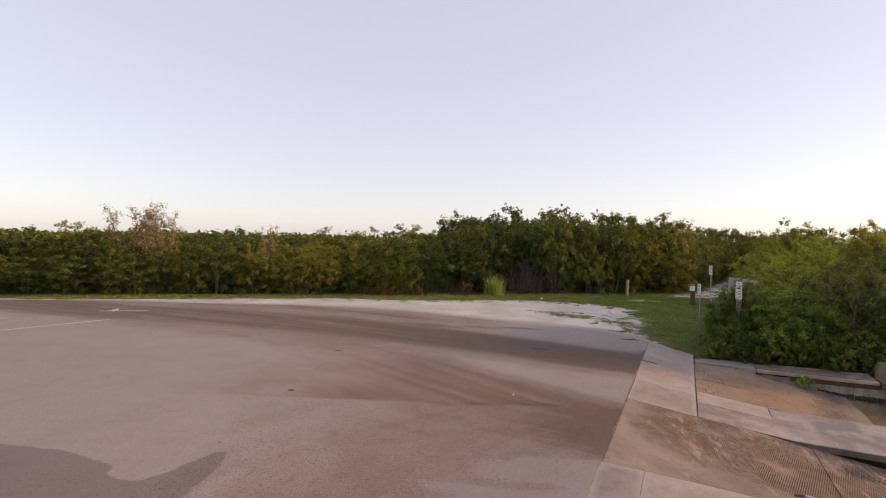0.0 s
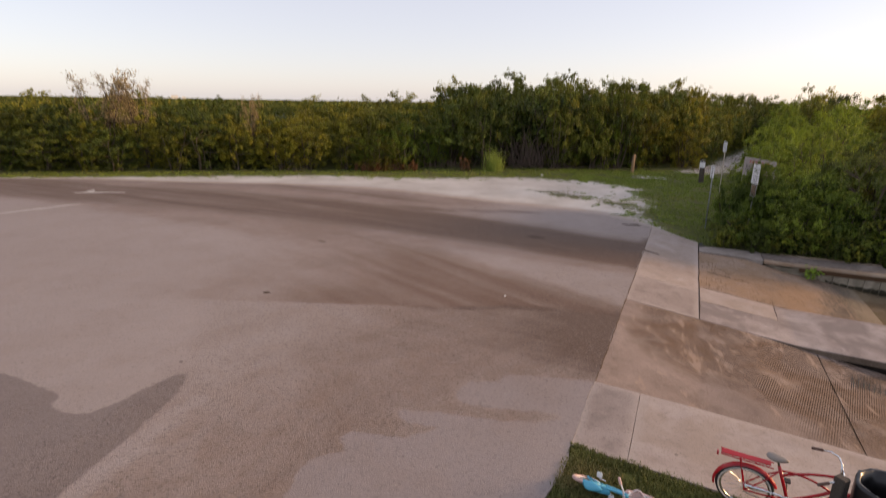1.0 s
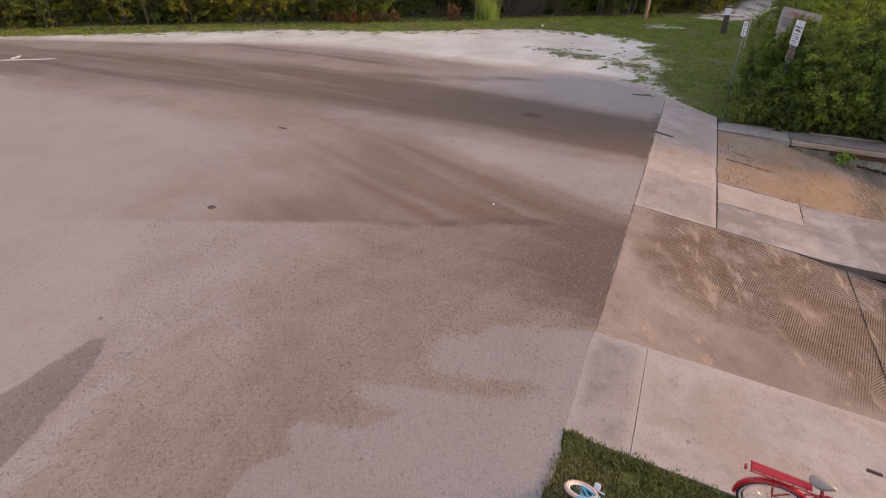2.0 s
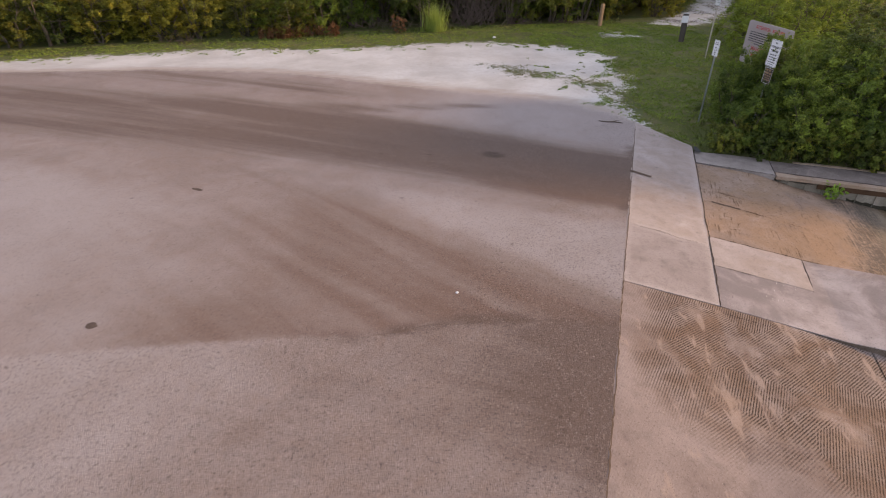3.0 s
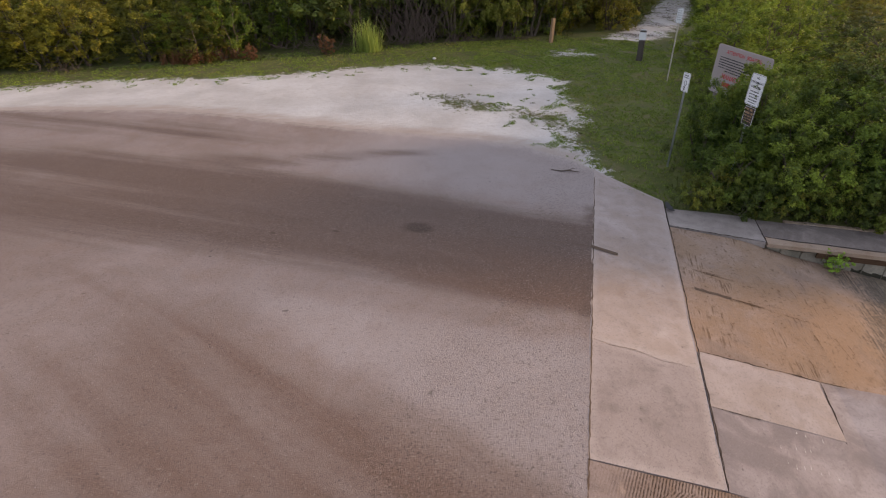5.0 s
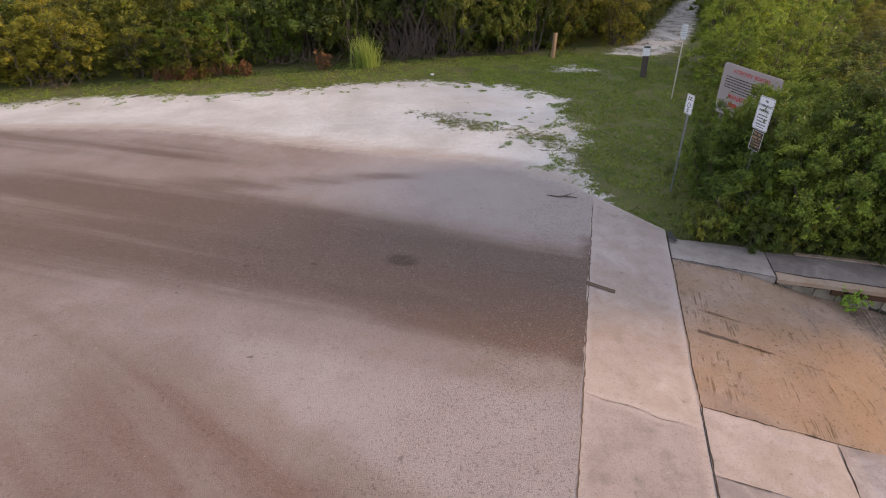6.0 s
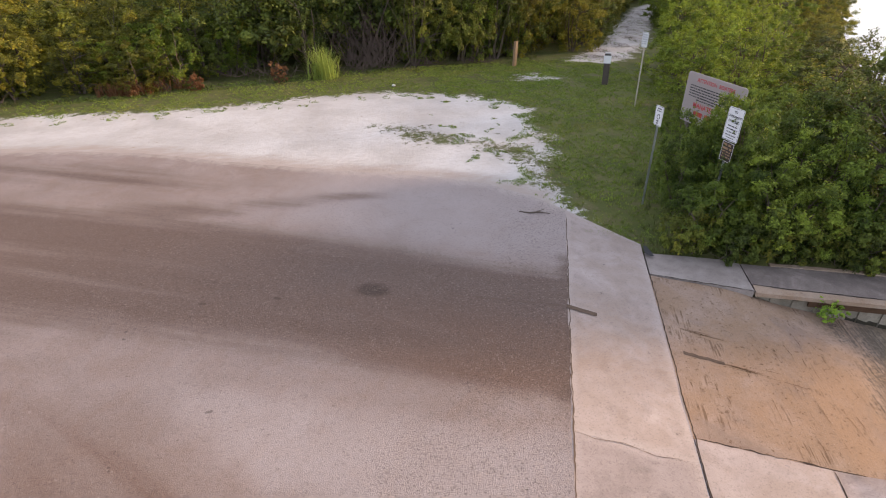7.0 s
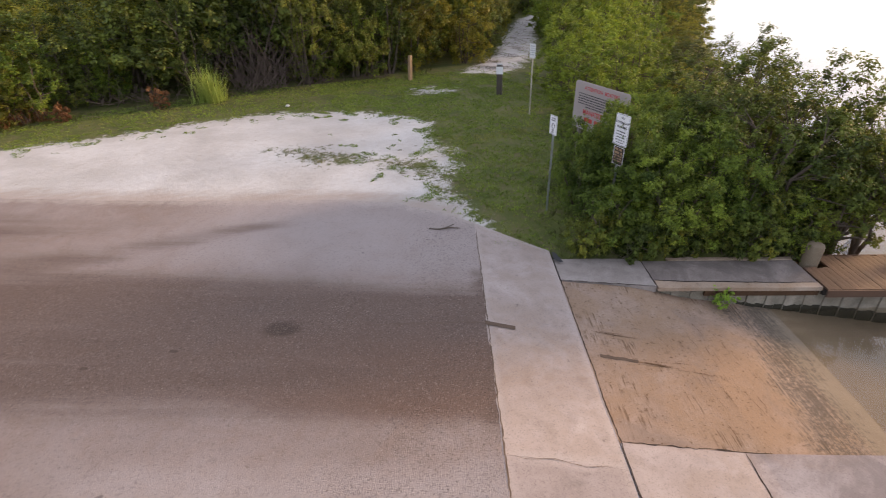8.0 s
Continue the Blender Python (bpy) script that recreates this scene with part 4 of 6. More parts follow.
slab("fillet", 0.03, 0.214, 1.73, 2.81, lambda u, v: near_lane_z(u, v) + 0.006 + (pier_z(0.22, v) - near_lane_z(0.22, v) - 0.012) * smooth(0.0, 0.2, u), GROOVED, pier, thick=0.05, step=0.06, seed=19, label="sandy mortar fillet along the deck edge")
slab("patch_slab", 1.59, 2.745, 1.73, 3.51, lambda u, v: pier_z(u, v) + 0.006, PALE, pier, thick=0.02, seed=9)
# footing coloured near black, painting the shade under the deck
shape("footing", [(*from_ramp(u, v), z) for z in (-2.2, -0.66) for u, v in ((0.45, 3.4), (2.5, 3.4), (2.5, 15.8), (0.45, 15.8))],
      [(0, 1, 5, 4), (1, 2, 6, 5), (2, 3, 7, 6), (3, 0, 4, 7), (4, 5, 6, 7)], JOINTSHADE, pier)
ribbon("joint", [(2.73, 3.535), (2.2, 3.53), (1.56, 3.5)], 0.024, JOINTSHADE, pier_z, 0.005, 30, 0.3, pier)
ribbon("crack", [(1.58, 1.73), (1.575, 2.1), (1.585, 2.5)], 0.014, JOINTSHADE, pier_z, 0.009, 31, 0.4, pier)
ribbon("joint", [(2.755, 1.75), (2.765, 2.3), (2.75, 2.8), (2.765, 3.1), (2.755, 3.55)], 0.02, JOINTSHADE, pier_z, 0.006, 32, 0.6, pier)


def scrawl():
    """Scuffed, unreadable pale marks on the pier."""
    rng = random.Random(6)
    parts = []
    for row in range(3):
        for k in range(7):
            u, v = 0.9 + row * 0.28 + rng.uniform(-0.04, 0.04), 2.55 + k * 0.1 + rng.uniform(-0.02, 0.02)
            if rng.random() < 0.25:
                continue
            l, w = rng.uniform(0.03, 0.09), 0.009
            vs = [(*from_ramp(u + a, v + b), pier_z(u, v) + 0.010) for a, b in ((0, 0), (l, 0.01), (l, w), (0, w))]
            parts.append((vs, [(0, 1, 2, 3)]))
    shape("worn_marking", *joined(parts), WHITELINE, pier)


scrawl()

# ---- quay, sheet piles, dock ----
QZ = -0.26


def quay_z(u, v):
    return QZ - 0.01 * noise.noise((u, v, 0))


def cap_crack(v):
    """The long crack that parts the cap from its pale front edge."""
    return 6.945 + 0.025 * math.sin(v * 1.7) + 0.02 * noise.noise((v * 5.0, 0.3, 2.0)) + 0.10 * (1 - smooth(3.7, 4.3, v))


quay = tagged(new("quay_wall"), "cracked grey concrete quay cap above pale sheet piles", "quay wall", kind="structure")
slab("cap_slab", 7.02, 7.95, 1.74, 3.68, quay_z, QUAYC, quay, thick=0.3, seed=40, start_of=lambda v: 7.075 - 0.145 * (v - 1.7))
slab("cap_slab", 6.955, 7.84, 3.70, 7.12, quay_z, CAPC, quay, thick=0.10, seed=41, start_of=lambda v: cap_crack(v) + 0.012)
slab("edge_beam", 6.74, 6.945, 3.705, 7.12, lambda u, v: quay_z(u, v) - 0.004, TAN, quay, thick=0.085, seed=43, label="pale tan front edge of the cap", end_of=cap_crack)
slab("back_edge", 7.85, 7.96, 4.3, 7.12, lambda u, v: quay_z(u, v) + 0.02 + 0.012 * noise.noise((u, v * 3, 4)), TAN, quay, thick=0.12, seed=44, label="pale tan back edge of the cap")
slab("waler", 6.80, 6.86, 4.72, 7.12, lambda u, v: QZ - 0.088, WALER, quay, thick=0.16, step=0.2, seed=45, label="dark brown rotted timber under the cap")
ribbon("crack", [(7.065, 1.76), (6.965, 2.4), (6.87, 3.1), (6.78, 3.7)], 0.024, JOINTSHADE, lambda u, v: -0.262, 0.006, 33, 0.6, quay)
ribbon("crack", [(cap_crack(3.72 + 0.2 * k) + 0.006, 3.72 + 0.2 * k) for k in range(18)], 0.02, JOINTSHADE, quay_z, 0.004, 36, 0.5, quay)
ribbon("joint", [(7.86, 3.69), (7.4, 3.69), (7.0, 3.695), (6.76, 3.70)], 0.022, JOINTSHADE, quay_z, 0.004, 37, 0.4, quay)
rng = random.Random(8)
v = 3.0
pile = 0
while v < 12.5:
    w = 0.20
    pile += 1
    u0 = 6.82 + (0.03 if pile % 2 else 0.0)
    slab("sheet_pile", u0, u0 + 0.09, v, v + w + 0.003, lambda a, b: QZ - 0.15 - 0.02 * math.sin(b * 9), PILEC, quay, thick=1.7, step=0.3, seed=int(v * 10))
    # dark strips at the pile foot: algae plus painted waterline shadow
    if v > 5.3:
        slab("algae_band", u0 - 0.012, u0 - 0.001, v + 0.006, v + w - 0.006, lambda a, b: lane_z(6.6, b) + 0.07 + 0.18 * smooth(5.8, 7.6, b) + 0.05 * noise.noise((b * 8.0, 1.0, 0.0)), ALGAESHADE, quay, thick=0.4, step=0.05, seed=7)
    v += 0.205

dock = tagged(new("dock"), "reddish brown timber boardwalk dock along the quay", "dock", kind="structure")
v = 7.15
k = 0
while v < 14.5:
    slab("plank", 6.62, (7.5 if v < 7.6 else 8.02) + 0.02 * math.sin(k * 2.3), v, v + 0.138, lambda a, b: -0.245, DOCKWOOD, dock, thick=0.04, step=0.14, seed=50 + k)
    v += 0.142
    k += 1
slab("fascia_board", 6.58, 6.615, 7.13, 14.5, lambda a, b: -0.255, DOCKWOOD, dock, thick=0.16, step=0.5, seed=101)
slab("fascia_board", 8.04, 8.08, 7.66, 14.5, lambda a, b: -0.255, DOCKWOOD, dock, thick=0.16, step=0.5, seed=102)
for uu in (6.75, 7.3, 7.92):
    slab("joist", uu, uu + 0.06, 7.16 if uu < 7.5 else 7.7, 14.4, lambda a, b: -0.292, DARKWOOD, dock, thick=0.18, step=0.6, seed=103)


def piling(u, v, top):
    x, y = from_ramp(u, v)
    rng = random.Random(int(u * 100))
    prof = [(0.18, -2.3), (0.175, -0.4), (0.168, top - 0.05), (0.15, top - 0.01), (0.08, top + 0.015)]
    vs, fs = lathe(prof, 16, True)
    vs = [(a * (1 + 0.05 * math.sin(6 * math.atan2(b, a))), b * (1 + 0.05 * math.cos(5 * math.atan2(b, a))), c) for a, b, c in vs]
    ob = shape("mooring_post", vs, fs, MOORWOOD, None, "", True)
    ob.matrix_basis = pose(x, y, 0, 2, 3, 0)
    tagged(ob, "weathered grey wooden mooring post standing by the dock", "post")


piling(7.74, 7.44, 0.22)
piling(8.24, 10.6, 0.25)


# ---- plants ----
def leaf_mesh(name, pos, nrm, size, material, seed, slim=0.48, tone=None, ripe=None):
    """Many small folded leaves: pos and nrm are (n, 3), size, tone and ripe are (n,)."""
    rng = np.random.default_rng(seed)
    n = len(pos)
    nrm = nrm / (np.linalg.norm(nrm, axis=1, keepdims=True) + 1e-9)
    t = np.cross(nrm, rng.normal(size=(n, 3)))
    t /= np.linalg.norm(t, axis=1, keepdims=True) + 1e-9
    b = np.cross(nrm, t)
    s = size[:, None]
    v = np.empty((n, 4, 3))
    v[:, 0] = pos - t * s * 0.5
    v[:, 1] = pos + b * s * slim * 0.5 + nrm * s * 0.10
    v[:, 2] = pos + t * s * 0.5
    v[:, 3] = pos - b * s * slim * 0.5 + nrm * s * 0.10
    me = bpy.data.meshes.new(name)
    me.vertices.add(4 * n)
    me.vertices.foreach_set("co", v.reshape(-1).astype(np.float32))
    me.loops.add(4 * n)
    me.loops.foreach_set("vertex_index", np.arange(4 * n, dtype=np.int32))
    me.polygons.add(n)
    me.polygons.foreach_set("loop_start", np.arange(0, 4 * n, 4, dtype=np.int32))
    me.polygons.foreach_set("loop_total", np.full(n, 4, dtype=np.int32))
    me.materials.append(material)
    me.update(calc_edges=True)
    for key, values in (("tone", tone), ("ripe", ripe)):
        values = rng.uniform(0, 1, n) if values is None else values
        me.attributes.new(key, "FLOAT", "POINT").data.foreach_set("value", np.repeat(values, 4).astype(np.float32))
    return me


def clumps(rng, n, h, w, low=0.1, lobes=4, size=0.2):
    """Centres and radii of rounded leaf masses spread evenly over a lobed shrub crown."""
    lob = [(rng.uniform(0, 6.28), rng.uniform(0.2, 0.62) * w, rng.uniform(0.6, 1.0) * h, rng.uniform(0.5, 0.75) * w) for _ in range(lobes)]
    lob[0] = (lob[0][0], 0.25 * w, h, 0.7 * w)
    out = []
    for i in range(n):
        best, far = None, -1.0
        for _ in range(7):
            a, off, top, r = lob[rng.integers(lobes)]
            d = rng.normal(size=3)
            d /= np.linalg.norm(d)
            k = rng.uniform(0.88, 1.0) if i % 5 else rng.uniform(0.4, 0.75)
            cz = top * 0.52
            p = np.array([off * math.cos(a) + d[0] * r * k, off * math.sin(a) + d[1] * r * k, cz + d[2] * (top - cz) * k])
            if p[2] < low * h:
                p[2] = rng.uniform(low * h, max(low + 0.12, 0.4) * h)
            gap = min((np.linalg.norm(p - q) / (s + 0.1) for q, s in out), default=9.0)
            if gap > far:
                best, far = p, gap
        out.append((best, size * rng.uniform(0.65, 1.3) * w))
    return out


def leafy(rng, cl, h, w, sprays, leaves, loose=0.0):
    """Positions, normals, tone and ripeness of leaves: each mass carries sprays of leaves that point out and up."""
    pos, nrm, tone, ripe = [], [], [], []
    core = np.array([0, 0, h * 0.4])
    for p, r in cl:
        out = (p - core) / (np.linalg.norm(p - core) + 1e-6)
        mood, sun_ripe = rng.uniform(0, 1), rng.uniform(0, 1)
        for _ in range(sprays):
            d = rng.normal(size=3)
            d = d / np.linalg.norm(d) + 0.55 * out + np.array([0, 0, 0.45])
            d /= np.linalg.norm(d)
            long = r * rng.uniform(0.75, 1.35 + loose)
            side = rng.normal(size=(leaves, 3))
            side -= (side @ d)[:, None] * d
            side /= np.linalg.norm(side, axis=1, keepdims=True) + 1e-9
            t = rng.uniform(0, 1, size=(leaves, 1)) ** 0.7
            q = p + d * (r * 0.1 + long * t) * np.array([1.0, 1.0, 0.85]) + side * r * rng.uniform(0.1, 0.42, size=(leaves, 1)) * (1.05 - 0.6 * t)
            pos.append(q)
            nrm.append(side * 0.45 + d * 0.55 + np.array([0, 0, 0.6]) + rng.normal(size=(leaves, 3)) * 0.4)
            # tone rises to the spray tip: light on the leaf masses put into colour
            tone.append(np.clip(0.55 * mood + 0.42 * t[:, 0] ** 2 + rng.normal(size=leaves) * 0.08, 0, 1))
            ripe.append(np.full(leaves, 0.8 * sun_ripe + 0.2 * rng.uniform()))
    return pos, nrm, tone, ripe


def limbs(rng, ends, h, stems=4, spread=0.35, base_r=0.055):
    parts = []
    roots = [(rng.uniform(-spread, spread), rng.uniform(-spread, spread)) for _ in range(stems)]
    forks = []
    for rx, ry in roots:
        pts, rad = [], []
        dx, dy = rx * 1.6 + rng.normal() * 0.15, ry * 1.6 + rng.normal() * 0.15
        for i in range(6):
            f = i / 5
            pts.append((rx + dx * f * 1.2 + rng.normal() * 0.05, ry + dy * f * 1.2 + rng.normal() * 0.05, -0.15 + h * 0.62 * f))
            rad.append(base_r * (1 - 0.68 * f))
        parts.append(tube(pts, rad, 6))
        forks += [(Vector(p), r) for p, r in list(zip(pts, rad))[1:]]
    for p, _ in ends:
        p = Vector(p)
        f, r = min(forks, key=lambda q: (q[0] - p).length + (0.6 if q[0].z > p.z else 0))
        mid = f.lerp(p, 0.5) + Vector((rng.normal() * 0.08, rng.normal() * 0.08, rng.uniform(0.0, 0.15)))
        parts.append(tube([f, mid, p], [r * 0.55, r * 0.38, 0.006], 5, cap=False))
    return joined(parts)


def shrub(label, h, w, n_clump, sprays, leaves, leaf, material, seed, low=0.08, stems=4, lobes=4, limb_ends=26, group="mangrove thicket", name="shrub", loose=0.0, sprig=1.0, size=0.2, fill=0.12, at=None):
    rng = np.random.default_rng(seed)
    ob = thing(name, label, "shrub", at, group)
    cl = clumps(rng, n_clump, h, w, low, lobes, size)
    slim = min(1.0, w / 1.3)
    v, f = limbs(rng, cl[:limb_ends], h, stems, 0.3 * slim, (0.03 + 0.012 * h) * slim)
    shape("trunk", v, f, BARK, ob, "thin grey brown stems")
    pos, nrm, tone, ripe = leafy(rng, cl, h, w, sprays, leaves, loose)
    # leaves deep in the crown, coloured dark for the shade inside
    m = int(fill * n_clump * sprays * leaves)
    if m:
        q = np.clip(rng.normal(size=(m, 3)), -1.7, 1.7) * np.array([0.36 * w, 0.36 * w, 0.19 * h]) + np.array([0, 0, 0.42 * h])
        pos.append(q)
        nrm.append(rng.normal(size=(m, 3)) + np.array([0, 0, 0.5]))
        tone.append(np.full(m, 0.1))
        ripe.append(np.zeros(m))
    # upright leafy sprigs that break the outline
    tops = [c for c in cl if c[0][2] > 0.6 * h]
    for p, r in tops[: max(5, len(tops) // 2)]:
        m = max(10, leaves)
        t = rng.uniform(0, 1, size=(m, 1)) ** 1.5
        lean = rng.normal(size=3) * 0.3 + np.array([0, 0, 1.0])
        pos.append(p + lean * (r * 0.3 + t * (r * 0.6 + rng.uniform(0.05, 0.35) * sprig)) + rng.normal(size=(m, 3)) * min(0.11, 0.5 * r) * (1.2 - t))
        nrm.append(rng.normal(size=(m, 3)) + np.array([0, 0, 0.4]))
        # sprig tops paler, coloured as if lit from above
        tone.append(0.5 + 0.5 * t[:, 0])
        ripe.append(np.full(m, rng.uniform()))
    pos, nrm, tone, ripe = (np.concatenate(a) for a in (pos, nrm, tone, ripe))
    keep = pos[:, 2] > 0.04
    pos, nrm, tone, ripe = pos[keep], nrm[keep], tone[keep], ripe[keep]
    size = leaf * rng.uniform(0.7, 1.35, size=len(pos))
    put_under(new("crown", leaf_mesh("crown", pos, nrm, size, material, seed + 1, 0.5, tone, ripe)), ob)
    return ob


def stand(x, y, turn, s=1.0, sz=None, sink=0.05):
    return Matrix.Translation((x, y, ground_z(x, y) - sink)) @ pose(0, 0, 0, 0, 0, turn) @ Matrix.Diagonal((s, s, sz or s, 1))


def copy_scaled(ob, m):
    """A copy with the scale of m kept."""
    c = copy_thing(ob, m)
    c.matrix_basis = m
    return c


BASE_LINE = [(-60, 28.5), (-40, 30.5), (-21, 32.6), (-13.9, 33.8), (-5.5, 35.4), (-0.5, 36.4), (3.0, 37.5), (7.5, 37.9), (13.4, 38.0), (15.2, 39.6)]


def along(line, s):
    for (ax, ay), (bx, by) in zip(line, line[1:]):
        d = math.hypot(bx - ax, by - ay)
        if s <= d:
            return ax + (bx - ax) * s / d, ay + (by - ay) * s / d
        s -= d
    return line[-1]


def thicket():
    rng = random.Random(21)
    kinds = []
    specs = (
        ("dense dark green mangrove shrub at the back of the lot", 3.9, 1.75, LEAF),
        ("olive green buttonwood shrub, yellowish leaves with painted-in sunlight", 3.7, 1.7, LEAF_OLIVE),
        ("dense dark green mangrove shrub at the back of the lot", 4.1, 1.85, LEAF),
        ("olive green buttonwood shrub, yellowish leaves with painted-in sunlight", 3.5, 1.6, LEAF_OLIVE),
        ("bushy green mangrove with bare lower stems", 4.0, 1.7, LEAF),
    )
    length = sum(math.hypot(b[0] - a[0], b[1] - a[1]) for a, b in zip(BASE_LINE, BASE_LINE[1:]))
    for i, (label, h, w, mat) in enumerate(specs):
        kinds.append(shrub(label, h, w, 54, 12, 23, 0.084, mat, 100 + i, low=0.06 if i != 4 else 0.2, size=0.19))
    light = [shrub("tall green mangrove deeper in the thicket", 4.3, 2.1, 46, 10, 15, 0.15, (LEAF, LEAF_OLIVE, LEAF)[i], 140 + i, low=0.35, lobes=7, group="inner thicket", sprig=0.15, size=0.27) for i in range(3)]
    bright = [shrub("bushy green shrub beside the sandy path, sunlight painted into leaves", 3.7, 1.75, 44, 13, 24, 0.082, LEAF_PATH_LIT, 160 + i, low=0.05, lobes=7, group="bushes by the path", loose=0.5, sprig=2.6, size=0.17, fill=0.05) for i in range(2)]
    first = {id(k): True for k in kinds + light + bright}

    def place(kind, x, y, s, sz):
        # buttonwood colour paints sunlight on the left, dark mangrove the shade by the brush
        if kind in light and -13 < x < -2 and y < 46:
            kind = light[1]
        elif kind in kinds and -13 < x < 9 and y < (46 if x < -2 else 41):
            swap = {0: 1, 2: 3, 4: 1} if x < -2 else {1: 2, 3: 0}
            kind = kinds[swap.get(kinds.index(kind), kinds.index(kind))]
        elif kind in (light[1], kinds[1], kinds[3]) and 2 < x < 10 and y < 48:
            kind = light[0]
        m = stand(x, y, rng.uniform(0, 360), s, sz)
        if first[id(kind)]:
            first[id(kind)] = False
            kind.matrix_basis = m
        else:
            copy_scaled(kind, m)

    def rise(x):
        """How much taller the wood stands towards the path."""
        return 0.93 + 0.3 * smooth(-5, 3, x) + 0.28 * smooth(3, 9, x)

    s = 14.0
    while s < length:
        x, y = along(BASE_LINE, s)
        if any(a < x < b for a, b in ((-3.4, 3.1), (5.4, 8.0), (9.2, 10.7))):
            s += 0.4
            continue
        place(kinds[rng.randrange(5)], x + rng.uniform(-0.3, 0.3), y + 1.25 + rng.uniform(-0.35, 0.5), rng.uniform(0.8, 1.0), rise(x) * rng.choice((rng.uniform(0.62, 0.8), rng.uniform(0.8, 1.02))))
        s += rng.uniform(1.6, 3.1)
    for row, (back, step) in enumerate(((3.4, 2.5), (6.4, 3.4), (10.0, 4.2))):
        s = 12.0 + row
        while s < length + 0.5:
            x, y = along(BASE_LINE, s)
            hollow = any(a < x < b for a, b in ((-0.8, 3.3), (5.0, 8.4), (9.0, 10.9)))
            kind = kinds[rng.randrange(5)] if (row == 0) != hollow and row < 2 else light[rng.randrange(3)]
            if not (x + back * 0.45 > 14.2 + back * 0.35 and back > 3):
                place(kind, x + rng.uniform(-0.6, 0.6), y + back + rng.uniform(-0.6, 0.6), rng.uniform(1.0, 1.2) * rise(x) ** 0.6, rise(x) * rng.uniform(0.95, 1.08) * (1.0 + 0.05 * row))
            s += step * rng.uniform(0.85, 1.15)
    for x, y, k, sz in ((-2.3, 36.9, 0.78, 0.8), (-3.4, 37.3, 0.8, 0.72), (-0.4, 38.9, 0.7, 0.8), (9.0, 39.2, 0.55, 0.45), (11.8, 39.5, 0.75, 0.95), (13.9, 40.3, 0.7, 0.9), (-4.8, 37.0, 0.7, 0.6)):
        place(bright[rng.randrange(2)], x, y, k, sz)
    # both sides of the track
    def track_x(y):
        return float(np.interp(y, [p[1] for p in TRACK], [p[0] for p in TRACK]))

    for k in range(10):
        y = 40.6 + 2.1 * k
        place(kinds[rng.randrange(5)], track_x(y) - 2.75 - 0.1 * rng.random(), y, rng.uniform(0.8, 0.95), (1.0 + 0.015 * k) * rng.uniform(0.92, 1.05))
        place(kinds[rng.randrange(5)], track_x(y) - 5.0, y + 1.2, 1.05, 1.25 * rng.uniform(0.95, 1.05))
        if y > 41:
            place(bright[rng.randrange(2)], track_x(y) + (3.9 if y < 45 else 2.9) + 0.3 * rng.random(), y, rng.uniform(0.8, 0.95), (1.0 + 0.015 * k) * rng.uniform(0.92, 1.05))
    for x, y, k in ((21.0, 37.0, 1.02), (23.2, 39.4, 0.95), (25.4, 42.0, 1.0), (27.8, 45.0, 1.02), (30.0, 48.6, 1.05), (32.6, 52.2, 1.1), (36.0, 56.5, 1.15), (40.0, 61.0, 1.2),
                    (25.0, 36.4, 1.0), (27.5, 39.0, 1.02), (30.5, 42.5, 1.05), (33.5, 46.5, 1.1), (37.0, 51.0, 1.15), (41.0, 55.5, 1.15), (46.0, 61.0, 1.2), (52, 66, 1.2), (58, 72, 1.2), (46, 70, 1.2)):
        way = min(seg_dist(x, y, *p, *q) for p, q in zip(TRACK, TRACK[1:]))
        if way < (3.3 if y < 46 else 2.5):
            continue
        place(bright[rng.randrange(2)], x, y, 1.1, 1.22 * k * rng.uniform(0.92, 1.05))
    for _ in range(72):
        x, y = rng.uniform(-4, 60), rng.uniform(50, 100)
        way = min(seg_dist(x, y, *p, *q) for p, q in zip(TRACK, TRACK[1:]))
        if way > 3.0 and shore(x, y) > 3:
            place(light[rng.randrange(3)], x, y, rng.uniform(1.0, 1.2), rng.uniform(1.15, 1.3) + 0.22 * smooth(14, 24, x))
    for x, y in ((33.6, 64.0), (36.2, 65.4), (38.6, 66.8), (41.4, 66.6), (42.4, 64.4), (39.5, 69.5), (43, 70.5), (47, 72), (37, 71), (41, 74), (33, 68), (45, 76)):
        place(kinds[rng.randrange(5)], x, y, 1.2, 1.3)
    for k in range(11):
        for y in (45.5, 49.0):
            x = 1.5 + 1.75 * k + rng.uniform(-0.5, 0.5)
            if min(seg_dist(x, y, *p, *q) for p, q in zip(TRACK, TRACK[1:])) > 3.2:
                place(light[rng.randrange(3)], x, y + rng.uniform(-0.6, 0.6), rng.uniform(1.0, 1.2), rng.uniform(1.38, 1.5))
    for k in range(22):
        x = 19.0 + 2.1 * k
        y = x + 3.0 + rng.uniform(2.0, 3.2)
        place(kinds[rng.randrange(5)], x, y, rng.uniform(0.8, 1.0), rng.uniform(0.9, 1.1) * (0.42 + 0.58 * smooth(28, 44, x)))
    # between the lawn and the water
    for x, y, s, k in ((18.3, 31.0, 0.85, 0.78), (20.0, 34.2, 0.9, 0.85), (20.6, 32.6, 0.95, 0.92), (17.4, 28.2, 0.85, 0.80), (19.6, 29.4, 0.8, 0.92), (17.0, 25.6, 0.75, 0.56),
                       (19.2, 26.6, 0.75, 0.5), (22.2, 35.0, 1.0, 0.95), (22.4, 31.0, 0.8, 0.5), (20.8, 27.9, 0.75, 0.42), (24.5, 33.0, 0.8, 0.9), (15.6, 26.2, 0.6, 0.55)):
        place(bright[rng.randrange(2)], x, y, s, k)


thicket()


